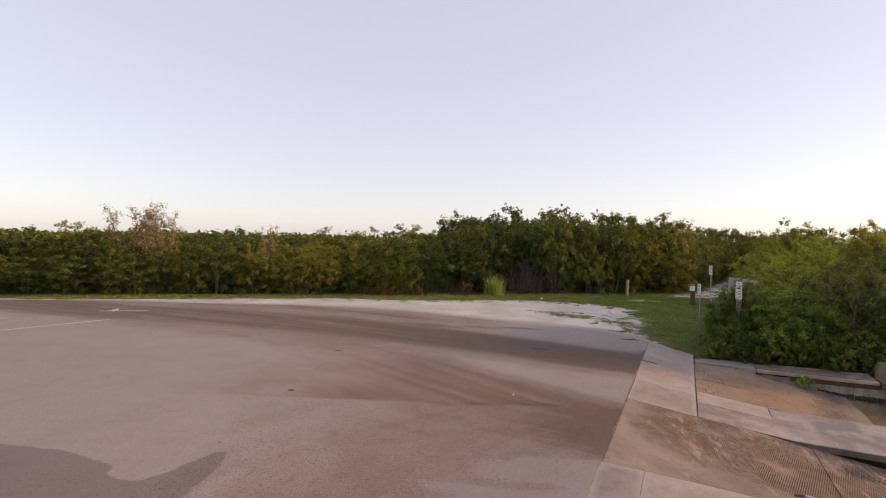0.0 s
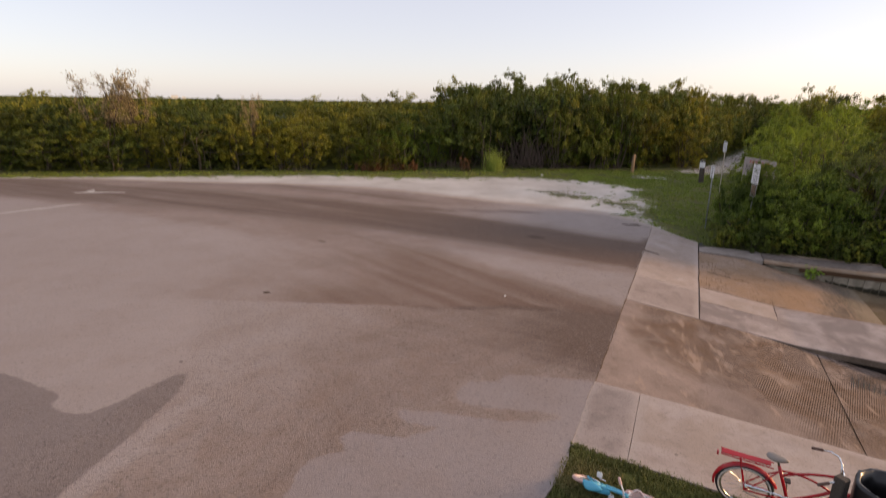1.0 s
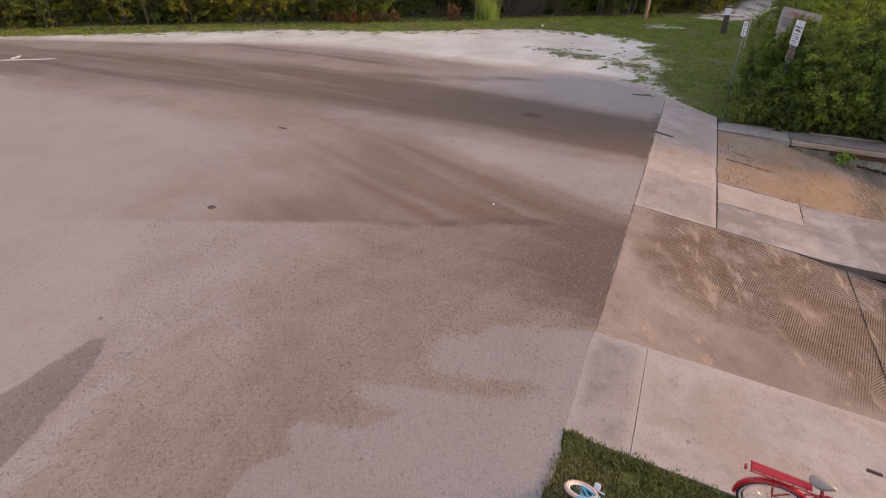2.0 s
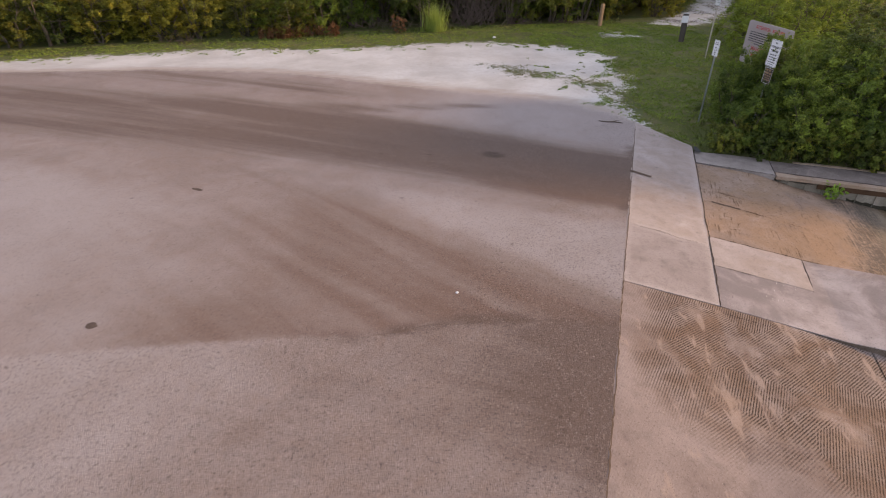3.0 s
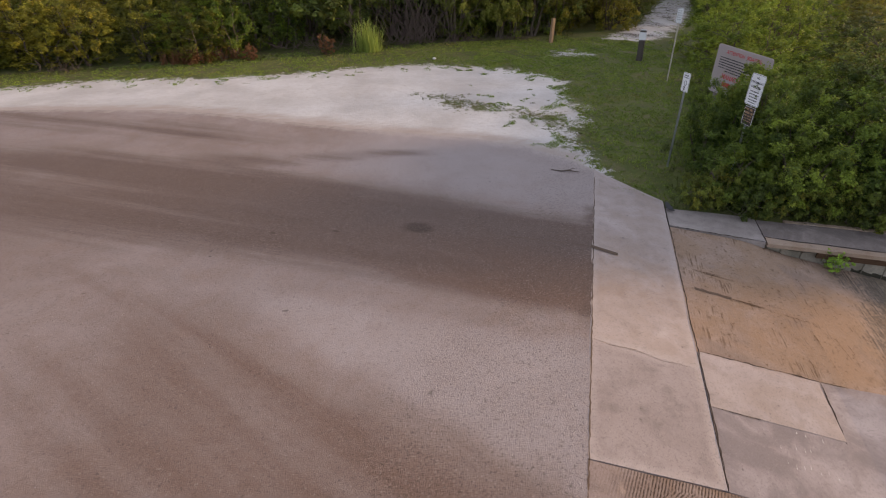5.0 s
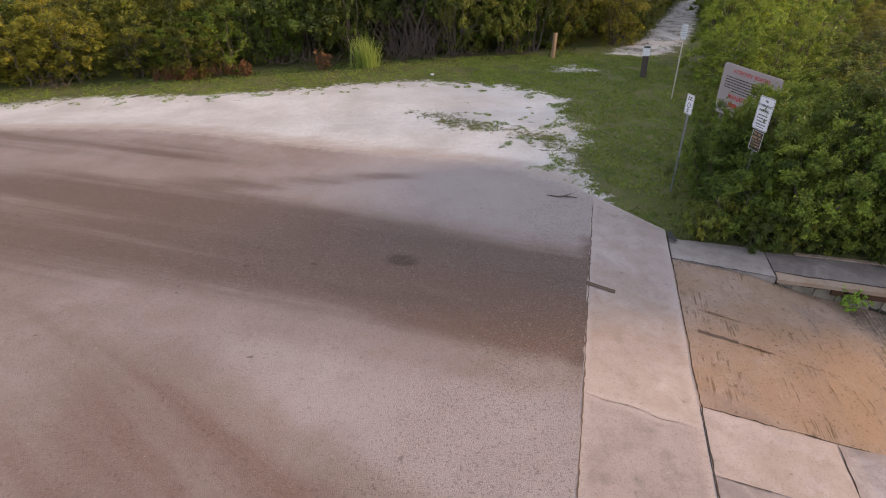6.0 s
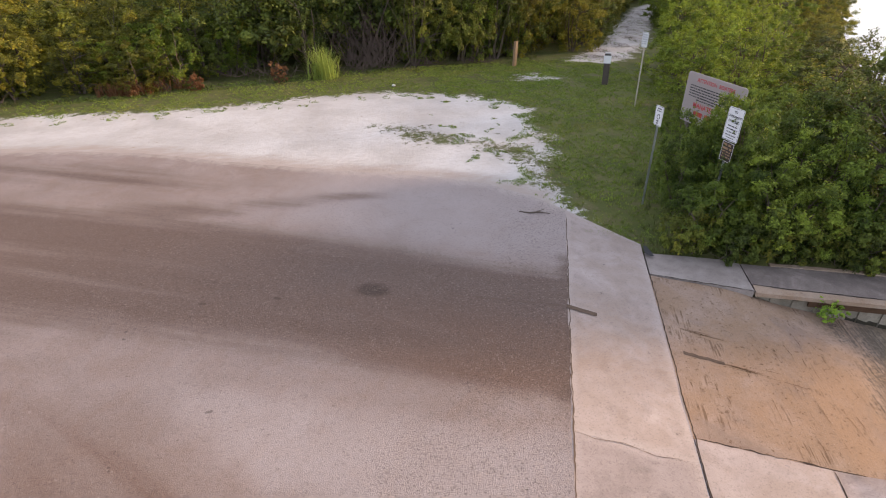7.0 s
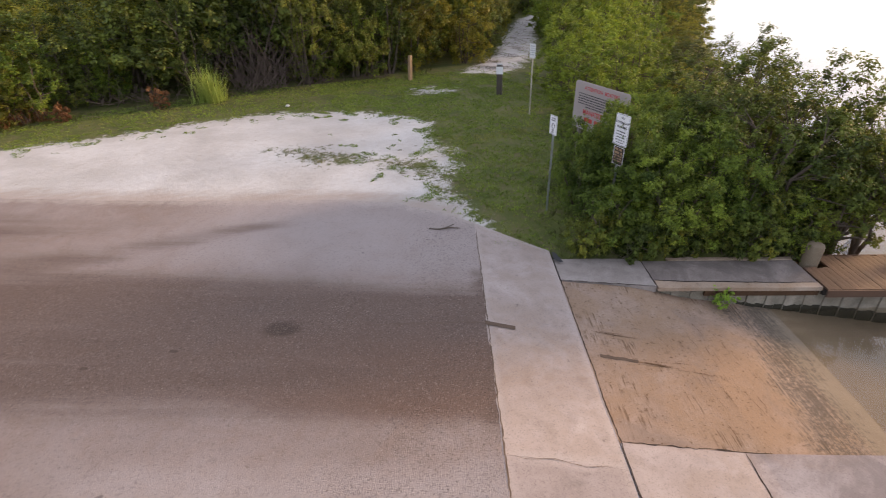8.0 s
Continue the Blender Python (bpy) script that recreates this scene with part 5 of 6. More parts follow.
def waterside_bushes():
    """The dense bush round the signs, close to the ramp."""
    label = "dense glossy green bush growing round the signs"
    a = shrub(label, 2.3, 1.35, 46, 14, 24, 0.068, LEAF_NEAR, 201, low=0.03, stems=5, lobes=5, group="bush by the ramp", name="bush")
    b = shrub(label, 2.5, 1.4, 48, 14, 24, 0.07, LEAF_NEAR, 202, low=0.03, stems=5, lobes=5, group="bush by the ramp", name="bush")
    c = shrub("tall airy mangrove leaning over the dock and water", 3.9, 1.7, 66, 12, 15, 0.08, LEAF_DOCK, 203, low=0.16, stems=6, lobes=7, group="bush by the ramp", name="bush", loose=0.35, limb_ends=66, size=0.15, fill=0.0)
    d = shrub("tall airy mangrove leaning over the dock and water", 3.9, 1.7, 62, 12, 15, 0.08, LEAF_DOCK, 204, low=0.44, stems=6, lobes=7, group="bush by the ramp", name="bush", loose=0.35, limb_ends=62, size=0.15, fill=0.0)
    e = shrub("low dull green bush at the foot of the thicket", 0.95, 0.62, 40, 12, 18, 0.05, LEAF, 205, low=0.03, stems=4, lobes=6, group="bush by the ramp", name="bush", sprig=0.4)
    spots = [
        (a, 8.9, 3.0, 0.74, 0.66, 10), (b, 8.78, 4.6, 0.80, 0.76, 80), (a, 8.8, 6.1, 0.78, 0.98, 150), (b, 8.6, 3.8, 0.5, 0.4, 45), (a, 8.6, 5.4, 0.5, 0.42, 245),
        (b, 9.9, 3.5, 0.8, 1.06, 220), (a, 10.25, 3.55, 0.6, 1.14, 100), (b, 10.9, 3.7, 0.5, 1.0, 160), (a, 10.0, 5.4, 0.9, 1.1, 300), (b, 11.0, 4.15, 0.78, 0.98, 30), (a, 11.65, 3.2, 0.55, 0.86, 190), (e, 8.24, 2.75, 0.9, 1.15, 20), (e, 8.22, 3.45, 0.9, 1.1, 120), (e, 8.27, 4.05, 0.85, 1.3, 70), (e, 8.24, 4.7, 0.95, 1.1, 210), (e, 8.27, 5.25, 0.85, 1.3, 350), (e, 8.22, 5.8, 0.95, 1.15, 300), (e, 8.24, 6.4, 1.0, 1.3, 60), (e, 8.28, 6.95, 0.9, 1.1, 160), (a, 11.3, 5.9, 0.9, 1.05, 75),
        (b, 12.3, 4.6, 0.7, 0.76, 110), (a, 13.3, 6.6, 0.9, 0.95, 200), (b, 14.3, 5.6, 0.75, 0.7, 10), (a, 15.4, 6.4, 0.8, 0.8, 260), (b, 10.2, 2.85, 0.55, 0.80, 330), (a, 8.7, 7.3, 0.6, 0.66, 15),
    ]
    seen = set()
    for kind, u, v, s, sz, turn in spots:
        m = stand(*from_ramp(u, v), turn, s, sz)
        if id(kind) in seen:
            copy_scaled(kind, m)
        else:
            kind.matrix_basis = m
            seen.add(id(kind))
    for u, v, s, sz, turn in ((9.7, 6.9, 0.92, 1.02, 20), (10.9, 8.0, 0.95, 1.0, 140), (12.6, 8.4, 1.0, 1.02, 250), (9.3, 8.3, 0.75, 0.92, 90), (14.5, 8.2, 1.0, 0.95, 310), (11.8, 7.0, 0.85, 0.95, 60), (9.1, 9.3, 0.8, 0.84, 130), (8.75, 7.4, 0.5, 0.5, 200), (9.0, 8.4, 0.75, 0.86, 80), (9.9, 9.7, 0.85, 0.86, 300), (9.5, 8.9, 0.8, 0.7, 10), (10.6, 9.0, 0.9, 0.88, 170), (16.5, 9.0, 1.0, 0.95, 20), (10.2, 9.5, 0.95, 0.98, 200)):
        x, y = from_ramp(u, v)
        m = Matrix.Translation((x, y, max(ground_z(x, y), -1.1) - 0.05)) @ pose(0, 0, 0, 4, 6, turn) @ Matrix.Diagonal((s, s, sz * (1.0 + 0.2 * smooth(0.4, -1.0, shore(x, y))), 1))
        kind = d if v > 8.6 and u < 10.5 else c
        if id(kind) in seen:
            copy_scaled(kind, m)
        else:
            kind.matrix_basis = m
            seen.add(id(kind))


waterside_bushes()


def small_plants():
    sprout = shrub("small bright green sprout growing from the quay joint", 0.42, 0.3, 14, 6, 16, 0.045, LEAF_SPROUT, 231, low=0.02, stems=3, lobes=3, limb_ends=10, group="", name="sprout", sprig=0.15)
    x, y = from_ramp(6.66, 5.05)
    sprout.matrix_basis = Matrix.Translation((x, y, -0.66))
    # tree with sparse crown over the hedge
    rng = np.random.default_rng(77)
    ob = thing("tree", "thin grey half-bare tree rising above the thicket", "tree", stand(-21.4, 35.6, 0, 1.0, 0.98))
    parts, pos = [], []
    for k in range(5):
        lean = np.array([rng.uniform(-0.55, 0.55), rng.uniform(-0.2, 0.2)])
        pts = [np.array([k * 0.12 - 0.25, 0, -0.1])]
        for i in range(7):
            pts.append(pts[-1] + np.array([lean[0] * 0.62 + rng.normal() * 0.08, lean[1] * 0.5 + rng.normal() * 0.06, 0.74]))
        parts.append(tube(pts, [0.06 * (1 - i / 8.2) for i in range(8)], 6))
        for p in pts[4:]:
            for _ in range(4):
                d = rng.normal(size=3) * np.array([0.55, 0.4, 0.3]) + np.array([lean[0], 0, 0.55])
                q = p + d * rng.uniform(0.5, 1.0)
                parts.append(tube([p, (p + q) / 2 + rng.normal(size=3) * 0.05, q], [0.018, 0.012, 0.005], 4, cap=False))
                pos.append(q + rng.normal(size=(24, 3)) * 0.13)
                pos.append((p + q) / 2 + rng.normal(size=(5, 3)) * 0.12)
    shape("trunk", *joined(parts), TWIG, ob)
    pos = np.concatenate(pos)
    put_under(new("crown", leaf_mesh("crown", pos, rng.normal(size=pos.shape) + [0, 0, 0.3], np.full(len(pos), 0.15), LEAF_TAN, 5)), ob)
    copy_scaled(ob, stand(-19.2, 36.2, 160, 0.7, 0.93))
    copy_scaled(ob, stand(-12.4, 36.8, 70, 0.45, 0.76))
    # dead brushwood under the trees
    for n, (x, y, s) in enumerate(((5.6, 38.3, 1.0), (6.4, 39.0, 1.5), (-3.2, 36.3, 0.7), (1.0, 37.6, 1.1), (9.0, 38.5, 0.8), (-9.0, 35.2, 0.6), (11.6, 38.6, 0.7))):
        rng = np.random.default_rng(300 + n)
        parts = []
        for _ in range(150 if n == 1 else 60):
            p = np.array([rng.normal() * 0.7, rng.normal() * 0.35, rng.uniform(0, 0.3)])
            d = rng.normal(size=3) * np.array([0.5, 0.3, 0.35]) + np.array([0, 0, 0.9 if n == 1 else 0.45])
            l = rng.uniform(0.5, 2.3 if n == 1 else 1.5)
            parts.append(tube([p, p + d * l * 0.5 + rng.normal(size=3) * 0.06, p + d * l + rng.normal(size=3) * 0.1], [0.014, 0.01, 0.004], 4, cap=False))
        w = shape("dead_brushwood", *joined(parts), TWIG)
        w.matrix_basis = stand(x, y, 0, s)
        tagged(w, "tangled bare grey brown branches under the thicket", "brushwood", "dead brushwood", "stuff")
    # dry russet bush
    for x, y, s in ((1.75, 36.5, 1.0), (-1.6, 36.0, 0.75), (-3.9, 35.6, 0.7)):
        k = shrub("small dry russet dead bush at the lawn edge", 1.0 * s, 0.45 * s, 16, 6, 14, 0.09, LEAF_RED, int(400 + x * 10), low=0.03, stems=3, lobes=3, limb_ends=14, group="dry bushes", name="dry_bush", sprig=0.2)
        k.matrix_basis = stand(x, y, 0)


small_plants()


def blades(name, spots, material, rng, lo, hi, lean=0.45, per=5, wide=0.012):
    """Narrow bent grass blades in tufts at spots (x, y, z)."""
    verts, faces, tone, ripe = [], [], [], []
    for x, y, z in spots:
        dry = 0.5 + 0.75 * noise.noise((x * 0.7, y * 0.7, 40)) + 0.35 * noise.noise((x * 2.3, y * 2.3, 41))
        for _ in range(per):
            tone += [min(1.0, max(0.0, rng.uniform(0.1, 0.6) + 0.3 * noise.noise((x * 1.4, y * 1.4, 50))))] * 5
            ripe += [min(1.0, max(0.0, dry + rng.uniform(-0.15, 0.15)))] * 5
            a = rng.uniform(0, 6.283)
            h = rng.uniform(lo, hi)
            dx, dy = math.cos(a), math.sin(a)
            k = rng.uniform(0.1, lean) * h
            px, py = x + rng.uniform(-0.05, 0.05) * (1 + h), y + rng.uniform(-0.05, 0.05) * (1 + h)
            o = len(verts)
            verts += [(px - dy * wide, py + dx * wide, z), (px + dy * wide, py - dx * wide, z),
                      (px + dx * k * 0.4 + dy * wide * 0.7, py + dy * k * 0.4 - dx * wide * 0.7, z + h * 0.6), (px + dx * k * 0.4 - dy * wide * 0.7, py + dy * k * 0.4 + dx * wide * 0.7, z + h * 0.6),
                      (px + dx * k, py + dy * k, z + h * 0.97)]
            faces += [(o, o + 1, o + 2, o + 3), (o + 3, o + 2, o + 4)]
    return mesh_of(name, verts, faces, material, attrs={"tone": tone, "ripe": ripe})


def grass():
    rng = random.Random(5)
    spots, worn = [], []
    while len(spots) < 24000:
        if rng.random() < 0.55:
            x, y = rng.uniform(8.4, 18.5), rng.uniform(20.0, 38.5)
        elif rng.random() < 0.12:
            x, y = rng.uniform(4.5, 9.4), rng.uniform(25.7, 29.0)
        else:
            s = rng.uniform(35, 76)
            x, y = along(BASE_LINE, s)
            y += rng.uniform(-5.2, 0.6)
        u, v = to_ramp(x, y)
        m = marl_mask(x, y) + 1.1 * noise.noise((x * 1.1, y * 1.1, 0)) + 0.25 * noise.noise((x * 6, y * 6, 2))
        if m > (0.35 if rng.random() < 0.12 else -0.1) or (u < 8.3 and v > -0.2) or v > 6 or shore(x, y) < 1:
            continue
        if noise.noise((x * 0.8, y * 0.8, 9)) < -0.28 and rng.random() < 0.8:
            continue
        (worn if x < 9.6 + rng.gauss(0, 0.3) and 24.5 < y < 30 else spots).append((x, y, ground_z(x, y) - 0.005))
    g = new("grass", blades("grass", spots, BLADE, rng, 0.025, 0.07, 0.9, 6, 0.008))
    tagged(g, "short patchy green lawn grass beside the marl", "grass", kind="stuff")
    g = new("grass", blades("grass", worn, MARLBLADE, rng, 0.015, 0.05, 1.0, 8, 0.008))
    tagged(g, "thin dull olive grass growing through white marl", "grass", kind="stuff")
    spots = []
    while len(spots) < 17000:
        u, v = -6.42 - 14 * rng.random() ** 1.6, -0.05 + 11 * rng.random() ** 1.6
        if rng.random() < 0.6 * smooth(4, 8, math.hypot(u + 6.42, v)):
            continue
        x, y = from_ramp(u, v)
        if noise.noise((x * 1.6, y * 1.6, 4)) < -0.62 or marl_mask(x, y) > 0.12 or v < 0.02 + 0.1 * noise.noise((u * 2, 0, 0)) or u > -6.46 + 0.06 * noise.noise((v * 3, 1, 0)):
            continue
        spots.append((x, y, ground_z(x, y) - 0.005))
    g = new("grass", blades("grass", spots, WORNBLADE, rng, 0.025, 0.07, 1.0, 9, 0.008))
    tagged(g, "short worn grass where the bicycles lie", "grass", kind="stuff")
    spots = []
    while len(spots) < 2400:
        pick = rng.random()
        x, y = (rng.uniform(7.2, 11.5), rng.uniform(23.0, 34.0)) if pick < 0.35 else (rng.uniform(-14, 9), rng.uniform(30.5, 34.5)) if pick < 0.7 else (rng.uniform(15.5, 30), rng.uniform(35.5, 54))
        m = marl_mask(x, y)
        if -0.1 < m < 1.3 and noise.noise((x * 1.9, y * 1.9, 14)) > 0.12 + 0.22 * m:
            spots.append((x, y, ground_z(x, y) - 0.005))
    g = new("grass_tufts", blades("grass_tufts", spots, BLADE, rng, 0.015, 0.05, 1.2, 7, 0.007))
    tagged(g, "scattered dull green tufts thinning out over marl", "grass", kind="stuff")
    # fallen leaves and dark debris on the track and under the thicket
    npr = np.random.default_rng(91)
    pos = []
    while len(pos) < 5200:
        if rng.random() < 0.72:
            k = rng.choice((2, 2, 3, 3, 4))
            t = rng.random()
            (ax, ay), (bx, by) = TRACK[k - 1], TRACK[k]
            x, y = ax + (bx - ax) * t + rng.gauss(0, 0.75), ay + (by - ay) * t + rng.gauss(0, 0.5)
        else:
            x, y = along(BASE_LINE, rng.uniform(30, 78))
            y += rng.uniform(-0.4, 0.9)
        if rng.random() < 0.3 + noise.noise((x * 0.9, y * 0.9, 23)) * 1.4:
            pos.append((x, y, ground_z(x, y) + 0.012 + 0.01 * rng.random()))
    pos = np.array(pos)
    me = leaf_mesh("leaf_litter", pos, npr.normal(size=pos.shape) * 0.25 + [0, 0, 1.0], npr.uniform(0.03, 0.09, len(pos)), LEAF_LITTER, 92, 0.55)
    tagged(new("leaf_litter", me), "dark fallen leaves and twigs strewn over the path", "leaf litter", kind="stuff")
    spots = []
    for _ in range(420):
        t = rng.random()
        x, y = along(BASE_LINE, 36 + t * 41)
        y += rng.uniform(-0.5, 0.5)
        spots.append((x, y, ground_z(x, y) - 0.01))
    for _ in range(130):
        u, v = rng.uniform(8.0, 8.7), rng.uniform(1.9, 6.9)
        if rng.random() < 0.3:
            u, v = rng.uniform(8.0, 12.0), rng.uniform(1.9, 2.6)
        x, y = from_ramp(u, v)
        spots.append((x, y, ground_z(x, y) - 0.01))
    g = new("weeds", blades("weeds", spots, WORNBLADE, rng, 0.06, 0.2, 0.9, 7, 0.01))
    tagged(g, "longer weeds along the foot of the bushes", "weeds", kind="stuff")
    for x, y, n, wide in ((-4.4, 35.75, 46, 0.42), (-3.1, 36.2, 20, 0.25), (-2.2, 36.4, 10, 0.3)):
        spots = [(rng.gauss(0, wide), rng.gauss(0, 0.12), 0) for _ in range(n)]
        t = new("dry_grass", blades("dry_grass", spots, LEAF_RED, rng, 0.2, 0.75, 0.8, 8, 0.012))
        t.matrix_basis = stand(x, y, 0)
        tagged(t, "dry russet grass at the foot of the thicket", "grass clump", "dry grass clumps")
    spots = [(rng.gauss(0, 0.22), rng.gauss(0, 0.2), 0) for _ in range(60)]
    t = new("tall_grass", blades("tall_grass", spots, TALLBLADE, rng, 0.6, 1.7, 0.75, 7, 0.011))
    t.matrix_basis = stand(3.75, 37.0, 0)
    tagged(t, "tall bright green clump of grass at the thicket foot", "grass clump")


grass()


def far_woods():
    """Low mangrove canopy running to the horizon."""
    rng = np.random.default_rng(11)
    pts, size = [], []
    n = 130000
    d = 46 * (1800 / 46) ** rng.uniform(0, 1, n) ** 1.45
    a = np.radians(rng.uniform(-78, 41, n))
    x, y = d * np.sin(a), d * np.cos(a)
    ok = (y - x > 9) & ((y > 47) | (x < -24)) & ((d > 100) | (x < -2))
    x, y, d = x[ok], y[ok], d[ok]
    z = 3.75 + np.array([0.75 * noise.noise((float(p) * 0.09, float(q) * 0.09, 0)) for p, q in zip(x, y)]) + rng.normal(size=len(x)) * 0.25
    z += 1.2 * np.clip((x + 2) / 12, 0, 1) * np.clip((90 - d) / 40, 0, 1)
    pos = np.stack([x, y, z], 1)
    nrm = rng.normal(size=pos.shape) * 0.6 + np.array([0, -0.4, 0.9])
    me = leaf_mesh("far_woods", pos, nrm, 0.2 + 0.0036 * d, LEAF_FAR, 12, 0.75)
    tagged(new("far_woods", me), "low green mangrove canopy reaching to the horizon", "woods", kind="stuff")
    verts, faces = [], []
    rings = [44 * 1.16 ** i for i in range(28)]
    angles = [radians(-80 + 1.5 * k) for k in range(82)]
    for r in rings:
        for b in angles:
            px, py = r * math.sin(b), r * math.cos(b)
            inland = smooth(6, 12, py - px) * (smooth(95, 115, r) if px > -4 else 1.0)
            verts.append((px, py, -1.5 + (4.6 + 0.6 * noise.noise((px * 0.08, py * 0.08, 1))) * inland * smooth(43, 52, r)))
    w = len(angles)
    faces = [(j * w + i, j * w + i + 1, (j + 1) * w + i + 1, (j + 1) * w + i) for j in range(len(rings) - 1) for i in range(w - 1)]
    ob = new("wood_canopy", mesh_of("wood_canopy", verts, faces, LEAF_FAR, True))
    tagged(ob, "dark green mass of the mangrove canopy", "woods", kind="stuff")


far_woods()


def far_houses():
    for n, (x, y, w, h) in enumerate(((-404, 820, 9, 9), (-392, 824, 5, 7), (-452, 800, 3, 7), (-440, 805, 3, 7.5))):
        ob = thing("distant_building", "small white building on the far horizon", "building", pose(x, y, 0, 0, 0, 25), "far buildings")
        part("wall", box((w, 8, h), (0, 0, h / 2), 0.1), FARWALL, ob)
        part("roof", box((w + 0.8, 8.8, 0.6), (0, 0, h + 0.3), 0.1), FARWALL, ob)


far_houses()


# ---- signs and posts ----
def bars(name, rows, material, parent, m, seed):
    """Rows of short bars for writing too small to read: (y, height, half width)."""
    rng = random.Random(seed)
    parts = []
    for y, h, half in rows:
        x = -half
        while x < half - 0.01:
            w = min(rng.uniform(1.2, 4.2) * h, half - x)
            parts.append(([(x, y - h / 2, 0), (x + w, y - h / 2, 0), (x + w, y + h / 2, 0), (x, y + h / 2, 0)], [(0, 1, 2, 3)]))
            x += w + h * 0.8
    ob = shape(name, *joined(parts), material, parent)
    ob.matrix_basis = m
    tagged(ob, kind="stuff")
    return ob


def facing(x, y, z, turn=0.0):
    """A frame whose x runs to a reader's right, y up and z towards a reader who stands at -x."""
    return Matrix.Translation((x, y, z)) @ pose(0, 0, turn) .to_3x3().to_4x4() @ Matrix(((0, 0, -1, 0), (-1, 0, 0, 0), (0, 1, 0, 0), (0, 0, 0, 1)))


def plate(w, h, r, t=0.003):
    """A sheet with rounded corners in x, y."""
    bm = bmesh.new()
    ring_pts = []
    for cx, cy, a0 in ((w / 2 - r, h / 2 - r, 0), (-w / 2 + r, h / 2 - r, 90), (-w / 2 + r, -h / 2 + r, 180), (w / 2 - r, -h / 2 + r, 270)):
        for k in range(5):
            a = radians(a0 + 22.5 * k)
            ring_pts.append((cx + r * math.cos(a), cy + r * math.sin(a)))
    lo = [bm.verts.new((x, y, -t)) for x, y in ring_pts]
    hi = [bm.verts.new((x, y, 0)) for x, y in ring_pts]
    bm.faces.new(hi)
    bm.faces.new(lo[::-1])
    n = len(lo)
    for i in range(n):
        bm.faces.new((lo[i], lo[(i + 1) % n], hi[(i + 1) % n], hi[i]))
    return bm


def frame_lines(w, h, t, material, parent, m, inset=0.012, name="border"):
    a, b = w / 2 - inset, h / 2 - inset
    parts = []
    for x0, y0, x1, y1 in ((-a, b - t, a, b), (-a, -b, a, -b + t), (-a, -b + t, -a + t, b - t), (a - t, -b + t, a, b - t)):
        parts.append(([(x0, y0, 0), (x1, y0, 0), (x1, y1, 0), (x0, y1, 0)], [(0, 1, 2, 3)]))
    ob = shape(name, *joined(parts), material, parent)
    ob.matrix_basis = m


def up(z):
    return Matrix.Translation((0, 0, z))


def channel_post(h, w=0.045):
    """U-channel steel post along z."""
    prof = [(-w / 2, -0.02), (-w / 4, -0.02), (-w / 5, 0.012), (w / 5, 0.012), (w / 4, -0.02), (w / 2, -0.02), (w / 2, -0.015), (w / 4 + 0.004, -0.015), (w / 5 + 0.004, 0.017), (-w / 5 - 0.004, 0.017), (-w / 4 - 0.004, -0.015), (-w / 2, -0.015)]
    n = len(prof)
    verts = [(y, x, z) for z in (-0.3, h) for x, y in prof]
    faces = [(i, (i + 1) % n, n + (i + 1) % n, n + i) for i in range(n)] + [tuple(range(n))[::-1], tuple(range(n, 2 * n))]
    return verts, faces


